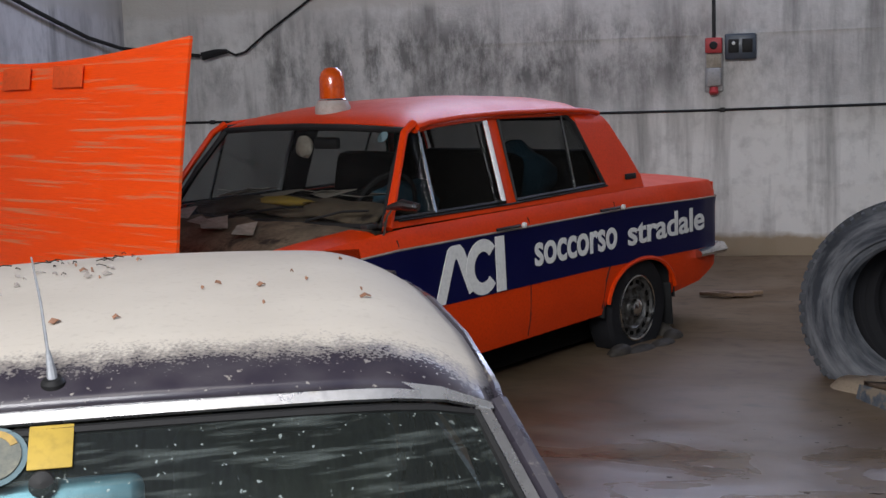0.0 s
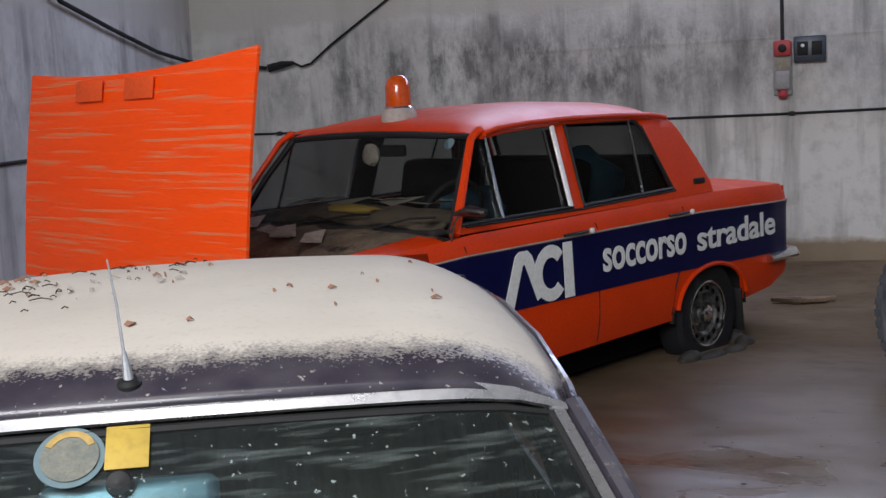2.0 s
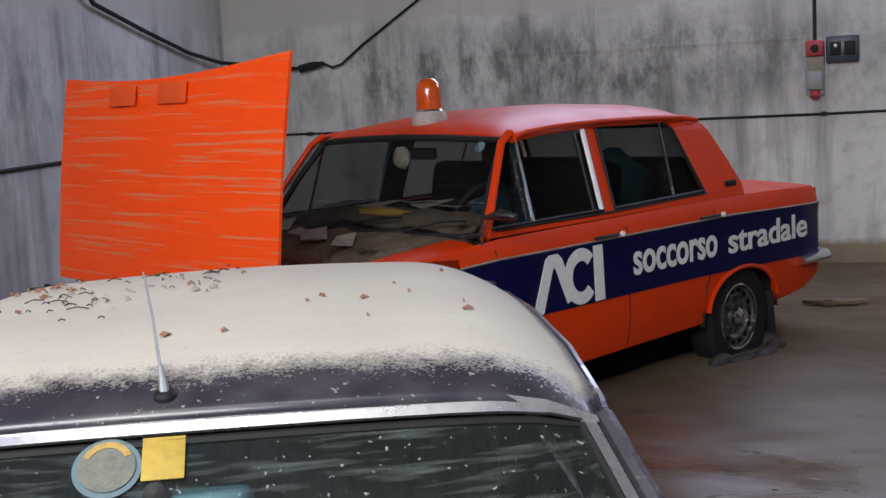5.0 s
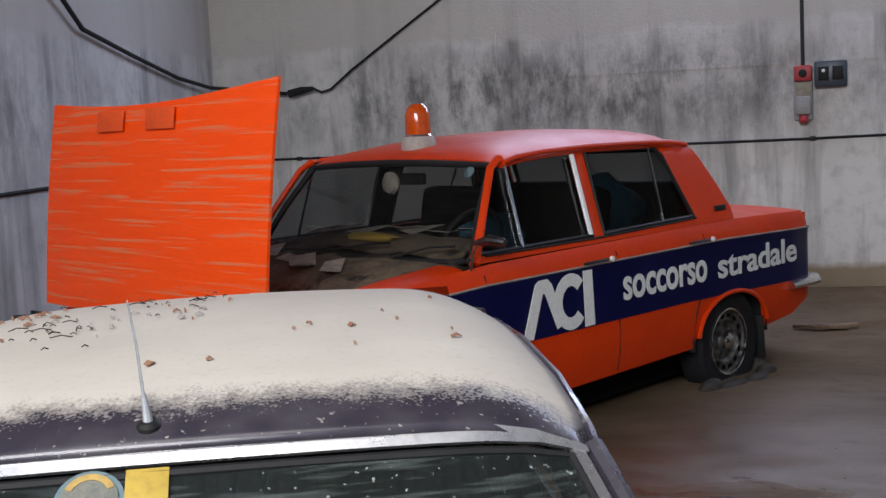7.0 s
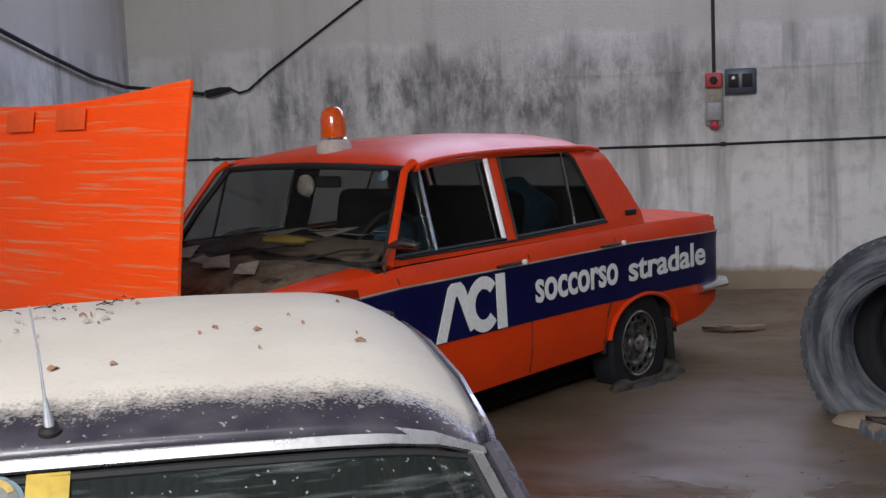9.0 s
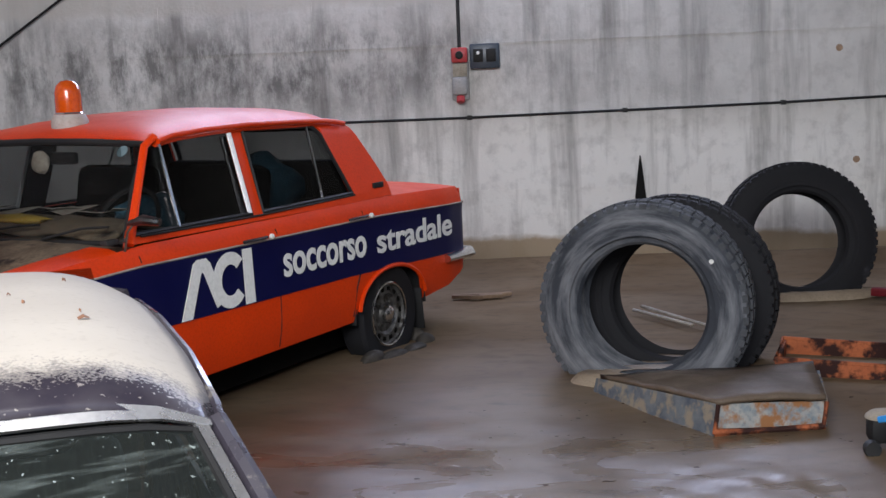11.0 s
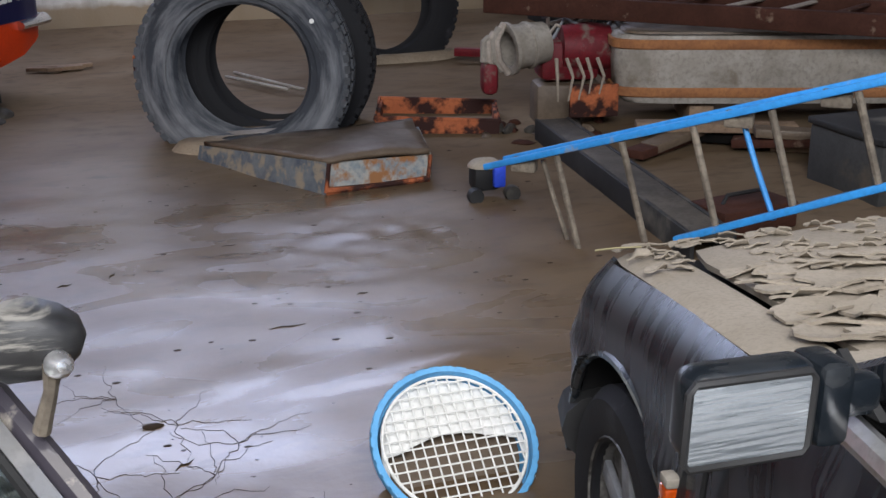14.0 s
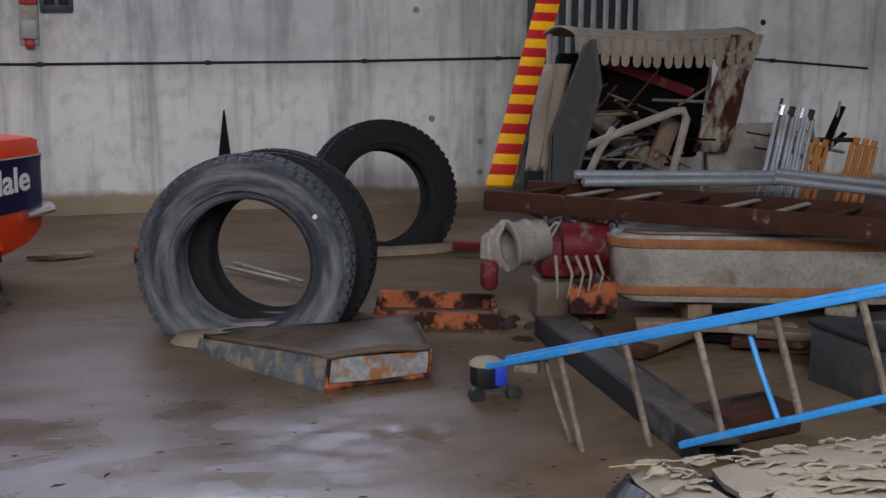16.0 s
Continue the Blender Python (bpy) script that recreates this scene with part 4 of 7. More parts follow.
def car_wheel(parent, x, y, z, s, r=0.285):
    w = part("wheel", lathe([(0.17, -0.06), (0.19, -0.07), (r - 0.02, -0.075), (r, -0.055), (r, 0.055), (r - 0.02, 0.075), (0.19, 0.07), (0.17, 0.06)], 40, closed=True, m=Matrix.Translation((x, y, z)) @ pose(0, 0, 0, -90 * s)), "tyre_dark", parent)
    part("hub", lathe([(0.0001, 0.055), (0.045, 0.055), (0.055, 0.035), (0.10, 0.03), (0.115, 0.05), (0.16, 0.045), (0.178, 0.066), (0.183, 0.05), (0.183, -0.05)], 32, m=Matrix.Translation((x, y, z)) @ pose(0, 0, 0, -90 * s)), "wheel", w, "grimy steel wheel disc")
    part("trim_ring", tube([(x + 0.172 * math.cos(a), y + s * 0.068, z + 0.172 * math.sin(a)) for a in [2 * math.pi * k / 32 for k in range(32)]], 0.007, 6, closed=True), "chrome", w, "dulled bright trim ring")
    part("hub_cap", lathe([(0.0001, 0.085), (0.030, 0.082), (0.045, 0.070), (0.048, 0.05)], 20, m=Matrix.Translation((x, y, z)) @ pose(0, 0, 0, -90 * s)), "chrome", w, "domed chrome hub cap")
    for k in range(14):
        a = 2 * math.pi * k / 14
        part("vent_slot", boxed((x + 0.138 * math.cos(a), y + s * 0.046, z + 0.138 * math.sin(a)), (0.022, 0.012, 0.030), 0.003, Matrix.Rotation(-a, 3, "Y")), "interior", w)
    for k in range(4):
        a = math.pi / 4 + k * math.pi / 2
        part("wheel_bolt", lathe([(0.011, 0.03), (0.011, 0.045)], 8, m=Matrix.Translation((x + 0.075 * math.cos(a), y, z + 0.075 * math.sin(a))) @ pose(0, 0, 0, -90 * s)), "wheel", w)
    return w


for x in (0.90, 3.30):
    for s in (1, -1):
        car_wheel(car, x, s * 0.70, 0.195, s)
for k, (du, dv, a, b, c) in enumerate(((0.26, 0.82, 0.10, 0.05, 0.06), (0.12, 0.86, 0.13, 0.05, 0.035), (-0.08, 0.87, 0.12, 0.05, 0.03), (-0.26, 0.83, 0.07, 0.05, 0.05), (-0.30, 0.74, 0.05, 0.08, 0.07))):
    rows = []
    for i in range(7):
        e = math.pi / 2 * i / 6
        rows.append([(0.90 + du + a * math.cos(e) * math.cos(t) * (1 + 0.4 * noise.noise((k * 3 + 2 * math.cos(t), 2 * math.sin(t), e))), dv + b * math.cos(e) * math.sin(t), -0.01 + c * math.sin(e)) for t in [2 * math.pi * j / 14 for j in range(14)]])
    part("mud_clot", sheet(rows, 0, True), "wet_clot", car, "wet grey mud dragged up round the wheel", 180)


# bonnet: front-hinged, standing up
def bonnet():
    b0, b1 = Vector((3.87, 0.71, 0.72)), Vector((3.87, -0.87, 0.72))
    grid = []
    for k in range(15):
        t = k / 14
        row = []
        for i in range(25):
            q = i / 24
            p = b0.lerp(b1, q)
            h = (0.90 - 0.03 * q) * t
            lean = -0.075 * t - 0.05 * t * t
            sag = -0.045 * t * math.sin(math.pi * min(1, q * 1.0))
            ridge = 0.010 * (math.exp(-((q - 0.52) / 0.012) ** 2) + math.exp(-((q - 0.86) / 0.015) ** 2) + 0.6 * math.exp(-((q - 0.18) / 0.01) ** 2))
            row.append((p.x + lean + ridge + 0.03 * math.sin(math.pi * q), p.y * (1 + 0.015 * t), p.z + h + sag))
        grid.append(row)
    return sheet(grid, 0.014)


# bonnet brighter than the body, its light put into the base colour
hood = part("bonnet", bonnet(), "hood_orange_lit", car, "raised orange bonnet streaked with dried mud", 60)
for y in (0.065, -0.30):
    part("bonnet_patch", boxed((3.8015, y - 0.03, 1.50), (0.004, 0.20, 0.085), 0.001, Matrix.Rotation(radians(-9), 3, "Y")), "patch_brown", hood, "dull brown filler patch")
# inside: seats, linings and floor near black, shade put into the colour
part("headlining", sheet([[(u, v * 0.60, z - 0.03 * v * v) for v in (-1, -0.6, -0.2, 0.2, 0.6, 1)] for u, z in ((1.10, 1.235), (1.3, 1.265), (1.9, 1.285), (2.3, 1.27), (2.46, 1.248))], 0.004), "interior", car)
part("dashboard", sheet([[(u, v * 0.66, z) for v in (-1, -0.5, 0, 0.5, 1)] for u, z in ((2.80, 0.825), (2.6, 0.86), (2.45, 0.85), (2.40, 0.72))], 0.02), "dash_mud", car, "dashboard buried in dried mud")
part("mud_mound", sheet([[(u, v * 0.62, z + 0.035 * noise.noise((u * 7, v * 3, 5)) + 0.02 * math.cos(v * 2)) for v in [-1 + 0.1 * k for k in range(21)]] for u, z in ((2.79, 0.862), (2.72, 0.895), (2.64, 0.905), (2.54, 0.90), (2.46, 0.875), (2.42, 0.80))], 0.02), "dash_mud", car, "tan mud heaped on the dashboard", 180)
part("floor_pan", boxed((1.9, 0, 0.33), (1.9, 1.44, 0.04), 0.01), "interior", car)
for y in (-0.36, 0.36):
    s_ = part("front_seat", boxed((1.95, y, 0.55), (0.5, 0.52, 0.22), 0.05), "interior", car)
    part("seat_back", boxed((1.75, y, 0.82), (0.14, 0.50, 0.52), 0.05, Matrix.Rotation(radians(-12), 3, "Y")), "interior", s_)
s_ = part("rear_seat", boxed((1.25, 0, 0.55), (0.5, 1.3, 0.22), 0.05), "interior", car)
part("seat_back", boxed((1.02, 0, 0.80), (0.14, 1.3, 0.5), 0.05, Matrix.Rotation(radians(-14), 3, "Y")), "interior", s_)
part("steering_wheel", tube([(2.42 - 0.09 * math.sin(a), 0.36 + 0.18 * math.cos(a), 0.86 + 0.16 * math.sin(a)) for a in [2 * math.pi * k / 24 for k in range(24)]], 0.012, 6, closed=True), "black", car)
part("interior_mirror", boxed((2.44, 0.03, 1.165), (0.03, 0.16, 0.055), 0.012), "black", car)


# loose things in and on the orange saloon
bc = thing("beacon_lamp", CAR @ pose(2.36, 0.0, 1.328), "amber rotating beacon on a dusty white base on the car roof", "beacon")
part("base", lathe([(0.085, -0.03), (0.085, 0.004), (0.076, 0.024), (0.068, 0.034)], 28), "cream", bc)
part("lens", lathe([(0.060, 0.032), (0.062, 0.045), (0.060, 0.135), (0.052, 0.166), (0.032, 0.186), (0.0001, 0.192)], 28), "amber", bc, "amber lens")
part("collar", lathe([(0.066, 0.030), (0.069, 0.036), (0.065, 0.044)], 28), "chrome", bc)


def crumpled(name, m, sx, sy, sz, mat, label, cat, seed=0, n=9):
    rows = []
    for i in range(n + 1):
        a = math.pi * i / n
        row = []
        for k in range(12):
            b = 2 * math.pi * k / 12
            p = Vector((math.sin(a) * math.cos(b), math.sin(a) * math.sin(b), math.cos(a)))
            p *= 1 + 0.35 * noise.noise(p * 1.7 + Vector((seed, 0, 0))) + 0.16 * noise.noise(p * 4.5 + Vector((0, seed, 0)))
            row.append((p.x * sx, p.y * sy, p.z * sz))
        rows.append(row)
    ob = part(name, sheet(rows, 0, True), mat, None, "", 60)
    ob.matrix_world = m
    return tagged(ob, label, cat)


crumpled("bag", CAR @ pose(1.50, 0.40, 0.94), 0.24, 0.17, 0.17, "bluebag", "blue plastic bag on the back seat", "bag", 1)
crumpled("bag", CAR @ pose(2.2, 0.30, 0.86), 0.16, 0.15, 0.12, "bluebag", "dark crumpled bag on the front seat", "bag", 5)
crumpled("rag", CAR @ pose(2.70, 0.0, 0.915), 0.06, 0.17, 0.022, "yellow", "yellow muddy rag on the dashboard", "rag", 8)
crumpled("paper_wad", CAR @ pose(2.50, -0.06, 1.15), 0.02, 0.055, 0.05, "paper", "crumpled paper stuck behind the windscreen", "paper", 3)
for k in range(10):
    x, y = 2.45 + 0.28 * rng.random(), -0.55 + 1.1 * rng.random()
    tagged(part("paper_sheet", sheet([[(-0.09, -0.05, 0.0), (0.09, -0.06, 0.01)], [(-0.08, 0.06, 0.012), (0.1, 0.05, 0.0)]], 0.002), "paper", m=CAR @ pose(x, y, 0.935, 0, -6, rng.random() * 180)), "dirty paper sheet lying on the dashboard", "paper", "papers on the dashboard")
for k in range(5):
    x, y = 2.92 + 0.2 * rng.random(), -0.5 + 0.95 * rng.random()
    tagged(part("paper_sheet", sheet([[(-0.07, -0.04, 0.0), (0.08, -0.05, 0.012)], [(-0.07, 0.05, 0.014), (0.07, 0.04, 0.0)]], 0.002), "paper", m=CAR @ pose(x, y, lerp(x, [(2.86, 0.868), (2.96, 0.858), (3.06, 0.838), (3.16, 0.803)]), 0, 12, rng.random() * 180)), "muddy paper sheet on the scuttle", "paper", "papers on the dashboard")
stk = tagged(part("windscreen_sticker", lathe([(0.028, 0), (0.028, 0.003)], 18, m=CAR @ Matrix.Translation((2.553, 0.50, 1.20)) @ pose(0, 0, 0, 0, 55, 0)), "sticker_blue"), "small round blue sticker on the windscreen", "sticker")

# ---- truck tyres ----
def truck_tyre(m, r, rin, wd, mat, label, blocks=58):
    t = thing("truck_tyre", m, label, "tyre", "discarded tyres")
    h = wd / 2
    prof = [(rin, -h * 0.62), (rin + 0.015, -h * 0.78), (rin + 0.06, -h * 0.86), (rin + 0.075, -h * 0.90), (r - 0.16, -h * 1.02), (r - 0.10, -h * 1.05), (r - 0.085, -h * 1.03), (r - 0.05, -h * 0.98), (r - 0.02, -h * 0.9), (r - 0.012, -h * 0.8),
            (r - 0.012, h * 0.8), (r - 0.02, h * 0.9), (r - 0.05, h * 0.98), (r - 0.085, h * 1.03), (r - 0.10, h * 1.05), (r - 0.16, h * 1.02), (rin + 0.075, h * 0.9), (rin + 0.06, h * 0.86), (rin + 0.015, h * 0.78), (rin, h * 0.62),
            (rin + 0.02, h * 0.55), (r - 0.06, h * 0.7), (r - 0.04, 0), (r - 0.06, -h * 0.7), (rin + 0.02, -h * 0.55)]
    part("carcass", lathe(prof, 72, closed=True), mat, t)
    bm = bmesh.new()
    for k in range(blocks):
        a = 2 * math.pi * k / blocks
        for s in (-1, 1):
            rot = Matrix.Rotation(a + 0.02 * s, 3, "Z")
            add_box(bm, rot @ Vector((r - 0.024, 0, s * h * 0.78)), (0.030, 2 * math.pi * r / blocks * 0.62, h * 0.32), rot, 0.0)
        rot = Matrix.Rotation(a + 0.05, 3, "Z")
        for z in (-0.25, 0.25):
            add_box(bm, rot @ Vector((r - 0.016, 0, z * h)), (0.03, 2 * math.pi * r / blocks * 0.8, h * 0.3), rot, 0.0)
    part("tread", bm, "tyre_tread" if mat == "tyre" else mat, t, "worn dark tread blocks", 0)
    for q in (rin + 0.10, r - 0.135):
        for s in (-1, 1):
            part("sidewall_rib", tube([(q * math.cos(a), q * math.sin(a), s * h * 1.01) for a in [2 * math.pi * k / 60 for k in range(60)]], 0.004, 5, closed=True), mat, t)
    return t


R1 = 0.51
t1 = truck_tyre(pose(0.995, 6.10, 0.335, 90, 0, -18), R1, 0.305, 0.25, "tyre", "grey muddy truck tyre standing upright in the mud")
t2 = truck_tyre(pose(1.165, 6.39, 0.325, 90, 0, -18), R1, 0.30, 0.25, "tyre_dark", "dark truck tyre with deep tread standing behind another")
t3 = truck_tyre(pose(2.14, 8.15, 0.34, 80, 0, 6), 0.50, 0.30, 0.24, "tyre_dark", "dark truck tyre leaning near the concrete wall")
for m, r in ((pose(1.0, 5.98, 0.005), 0.40), (pose(2.2, 8.02, 0.005), 0.42)):
    rows = []
    for k in range(37):
        a = 2 * math.pi * k / 36
        q = r * (1 + 0.12 * noise.noise((math.cos(a) * 2, math.sin(a) * 2, r * 9)))
        rows.append([(q * 1.05 * math.cos(a), 0.20 * q / r * math.sin(a), -0.02), (q * 0.93 * math.cos(a), 0.15 * math.sin(a), 0.028), (q * 0.4 * math.cos(a), 0.05 * math.sin(a), 0.03)])
    tagged(part("mud_ridge", sheet(rows), "wet_edge", m=m, smooth=180), "pale mud squeezed up round the tyre foot", "mud")
tagged(part("tyre_mark", lathe([(0.011, 0), (0.011, 0.004)], 12, m=pose(0.995, 6.10, 0.335, 90, 0, -18) @ pose(0.335, 0.235, 0.13)), "white"), "white chalk spot on the tyre", "chalk spot")
for k, (p, q) in enumerate((((1.05, 7.55, 0.03), (1.34, 7.05, 0.03)), ((1.10, 7.56, 0.05), (1.42, 7.02, 0.03)))):
    tagged(part("white_stick", tube([p, q], 0.010, 6), "paper"), "thin pale stick lying in the mud", "stick", "sticks")
tagged(part("wall_bracket", plate([(-0.045, 0), (0.045, 0), (0.006, 0.35), (-0.002, 0.35)], (1, 0, 0), (0.0, 0, 1), (1.305, 9.785, 0.46), 0.03), "black_spike"), "black pointed bracket fixed to the concrete wall", "bracket")

# ---- rusty tin box, crate, plank bits ----
bx = thing("tin_box", pose(0, 0, 0), "rusted blue-grey tin box capped with mud, half sunk", "box")
part("front_panel", sheet([[(1.16, 5.06, -0.03), (1.60, 5.12, -0.03)], [(1.18, 5.09, 0.115), (1.61, 5.15, 0.10)]], 0.012), "pale_rust", bx, "rusted front panel with traces of blue paint")
part("side_panel", sheet([[(0.72, 5.78, -0.03), (1.158, 5.055, -0.03)], [(0.74, 5.79, 0.055), (1.178, 5.085, 0.115)]], 0.012), "tin_blue", bx)
part("side_panel", sheet([[(1.62, 5.14, -0.03), (1.72, 5.7, -0.03)], [(1.63, 5.17, 0.10), (1.72, 5.7, 0.09)]], 0.012), "tin_blue", bx)
part("rust_edge", tube([(1.158, 5.05, 0.0), (1.178, 5.08, 0.112)], 0.010, 6), "rust_orange", bx, "rusted corner")
part("rust_edge", tube([(1.158, 5.052, 0.006), (1.38, 5.082, 0.004), (1.60, 5.112, 0.006), (1.62, 5.14, 0.10)], [0.016, 0.012, 0.014, 0.008], 6), "rust_orange", bx, "rusted lower edge")
rows = []
for j in range(13):
    v = j / 12
    a, c = Vector((1.17, 5.075, 0.113)).lerp(Vector((0.75, 5.80, 0.05)), v), Vector((1.615, 5.135, 0.10)).lerp(Vector((1.72, 5.82, 0.08)), v)
    rows.append([tuple(a.lerp(c, i / 14) + Vector((0, 0, 0.03 * math.sin(math.pi * i / 14) * math.sin(math.pi * min(1, v + 0.15)) + 0.012 * noise.noise((i * 0.4, j * 0.5, 1))))) for i in range(15)])
part("mud_cap", sheet(rows, 0.02), "brown_mud", bx, "wet mud lying on the lid", 180)


def open_crate(m, sx, sy, h, mat, label, name="crate", cat="crate"):
    t = thing(name, m, label, cat)
    for s in (-1, 1):
        part("side", boxed((0, s * sy / 2, h / 2), (sx, 0.02, h), 0.004), mat, t)
        part("end", boxed((s * (sx / 2 - 0.01), 0, h / 2), (0.02, sy - 0.025, h * 0.95), 0.004), mat, t)
    part("bottom", boxed((0, 0, 0.02), (sx - 0.05, sy - 0.03, 0.02), 0.0), "rust", t)
    part("rim", tube([(-sx / 2, -sy / 2, h), (sx / 2, -sy / 2, h), (sx / 2, sy / 2, h), (-sx / 2, sy / 2, h)], 0.014, 6, closed=True), mat, t)
    return t


open_crate(pose(1.93, 6.14, -0.085, 0, 2, -16), 0.60, 0.46, 0.15, "rust_orange", "orange-painted steel trough patched with rust, half sunk in mud", "trough", "trough")
tagged(part("orange_scrap", boxed((0.56, 8.0, 0.04), (0.035, 0.05, 0.14), 0.006), "rust_orange"), "small orange scrap sticking out of the mud", "scrap")
tagged(part("red_plank", boxed((2.72, 7.6, 0.07), (0.5, 0.06, 0.05), 0.006, Matrix.Rotation(radians(-30), 3, "Z")), "red"), "red plank lying in the mud", "plank")
for k in range(4):
    tagged(part("plank_bit", boxed((0.02 + 0.06 * k, 8.22 + 0.05 * (k % 2), 0.018), (0.22, 0.035, 0.025), 0.004, Matrix.Rotation(radians(-12 + 11 * k), 3, "Z")), "wood"), "broken strip of wood floating on the mud", "wood bit", "wood bits")

# ---- blue ladder ----
lad = thing("ladder", pose(0, 0, 0), "blue two-part metal ladder lying tilted out of the mud", "ladder")
A, B = Vector((1.66, 4.45, 0.225)), Vector((2.62, 3.05, 0.80))
dn = Vector((0.05, -0.11, -0.33))
r = (B - A).normalized()
nrm = r.cross(dn).normalized()


def rail(p, q, name="rail"):
    bm = bmesh.new()
    mid, ln = (p + q) / 2, (q - p).length
    x = (q - p).normalized()
    z = nrm
    y = z.cross(x)
    rot = Matrix((x, y, z)).transposed()
    add_box(bm, mid, (ln, 0.024, 0.040), rot, 0.006)
    return part(name, bm, "ladder_blue", lad)


rail(A - r * 0.03, B)
rail(A + nrm * 0.055 + r * 0.02 + Vector((0, 0, 0.012)), B + nrm * 0.055 + Vector((0, 0, 0.012)))
rail(A + dn * 1.03 + r * 0.68, B + dn * 0.74)
for k in range(7):
    p = A + r * (0.29 + 0.272 * k - 0.0)
    if k > 5:
        break
    part("rung", tube([p + dn * 0.04, p + dn * (1.07 - 0.055 * k)], 0.014, 8, flat=0.8), "rung", lad)
for s0 in (0.19, 0.98):
    p = A + r * s0 + nrm * 0.05
    part("stay", tube([p + dn * 0.05, p + dn * 0.5 + r * 0.01, p + dn * 1.0 + r * 0.03], 0.009, 6), "ladder_blue" if s0 > 0.5 else "rung", lad)
for s0 in (0.12, 0.98, 1.3):
    part("bracket", boxed(A + r * s0 + nrm * 0.03 + dn * 0.06, (0.09, 0.05, 0.05), 0.008, Matrix.Rotation(radians(-35), 3, "Z")), "rung", lad)
ft = thing("caster_wheel", pose(1.71, 4.80, 0.0) @ Matrix.Diagonal((0.82, 0.82, 0.82, 1)), "blue and black caster wheel block caked in mud", "caster")
part("block", boxed((0.05, 0.02, 0.10), (0.14, 0.12, 0.13), 0.03), "black", ft)
part("clamp", boxed((0.10, -0.05, 0.12), (0.06, 0.035, 0.12), 0.01), "clamp_blue", ft, "bright blue clamp")
for x in (-0.04, 0.19):
    part("roller", lathe([(0.02, -0.03), (0.036, -0.025), (0.04, 0), (0.036, 0.025), (0.02, 0.025)], 20, m=pose(x * 0.8 + 0.01, -0.06, 0.028, 90)), "dark_steel", ft)
rows = []
for i in range(9):
    a = math.pi / 2 * i / 8
    rows.append([(0.05 + 0.085 * math.cos(a) * math.cos(b), 0.02 + 0.075 * math.cos(a) * math.sin(b), 0.15 + (0.040 + 0.012 * noise.noise((2 * math.cos(b), 2 * math.sin(b), 3))) * math.sin(a)) for b in [2 * math.pi * k / 16 for k in range(16)]])
part("mud_cap", sheet(rows, 0, True), "dry_mud", ft, "lump of dried mud")

# ---- dark beam and grey block under the ladder ----
bmn = thing("steel_beam", pose(0, 0, 0), "dark muddy channel beam lying in the mud under the ladder", "beam")
p, q = Vector((2.36, 5.66, 0.03)), Vector((2.24, 3.85, 0.03))
x = (q - p).normalized()
rot = Matrix((x, Vector((-x.y, x.x, 0)), Vector((0, 0, 1)))).transposed()
part("web", boxed((p + q) / 2 + Vector((0, 0, 0.05)), ((q - p).length, 0.15, 0.02), 0.004, rot), "muddy_steel", bmn)
for s in (-1, 1):
    part("flange", boxed((p + q) / 2 + rot @ Vector((0, s * 0.075, 0.0)), ((q - p).length, 0.018, 0.13), 0.004, rot), "dark_steel", bmn)
cb = thing("metal_cabinet", pose(3.40, 4.47, 0, 0, 0, 4), "grey metal cabinet lying behind the ladder", "cabinet")
part("body", boxed((0, 0, 0.09), (0.55, 0.45, 0.28), 0.012), "cabinet_grey", cb)
part("lid", boxed((0, 0, 0.245), (0.57, 0.47, 0.03), 0.008), "dark_steel", cb)
rs = thing("red_toolbox", pose(2.52, 4.15, 0.0, 0, 0, 12), "dark rusty red steel toolbox half sunk below the ladder", "toolbox")
part("body", boxed((0, 0, 0.05), (0.34, 0.2, 0.10), 0.01), "rust", rs)
part("handle", tube([(-0.1, 0, 0.098), (-0.08, 0, 0.13), (0.08, 0, 0.13), (0.1, 0, 0.098)], 0.008, 6), "black", rs)

# ---- round grid basket in the mud ----
gb = thing("grid_basket", pose(0.995, 2.715, 0.078, 38, 0, 3), "round blue-rimmed basket with a white plastic grid, half sunk", "basket")
RB = 0.178
part("rim", lathe([(RB - 0.004, -0.01), (RB + 0.010, -0.012), (RB + 0.013, 0.0), (RB + 0.010, 0.013), (RB - 0.002, 0.012)], 56, closed=True), "rim_blue", gb, "blue plastic rim")
part("shell", lathe([(RB + 0.004, -0.012), (RB - 0.012, -0.06), (RB - 0.020, -0.06), (RB - 0.006, -0.012)], 56, closed=True), "rim_blue", gb)
for k in range(36):
    a = 2 * math.pi * k / 36
    part("rim_tooth", boxed(((RB + 0.008) * math.cos(a), (RB + 0.008) * math.sin(a), 0.009), (0.010, 0.024, 0.007), 0.003, Matrix.Rotation(a, 3, "Z")), "rim_blue", gb)
part("inner_ring", tube([((RB - 0.014) * math.cos(a), (RB - 0.014) * math.sin(a), 0.006) for a in [2 * math.pi * k / 48 for k in range(48)]], 0.004, 6, closed=True), "grid_white", gb)
for k in range(-6, 7):
    q = k * 0.0245
    e = math.sqrt(max(0, (RB - 0.012) ** 2 - q * q))
    part("grid_bar", tube([(q, -e, 0.004), (q, e, 0.004)], 0.0021, 5), "grid_white", gb)
    part("grid_bar", tube([(-e, q, 0.007), (e, q, 0.007)], 0.0021, 5), "grid_white", gb)
rows = []
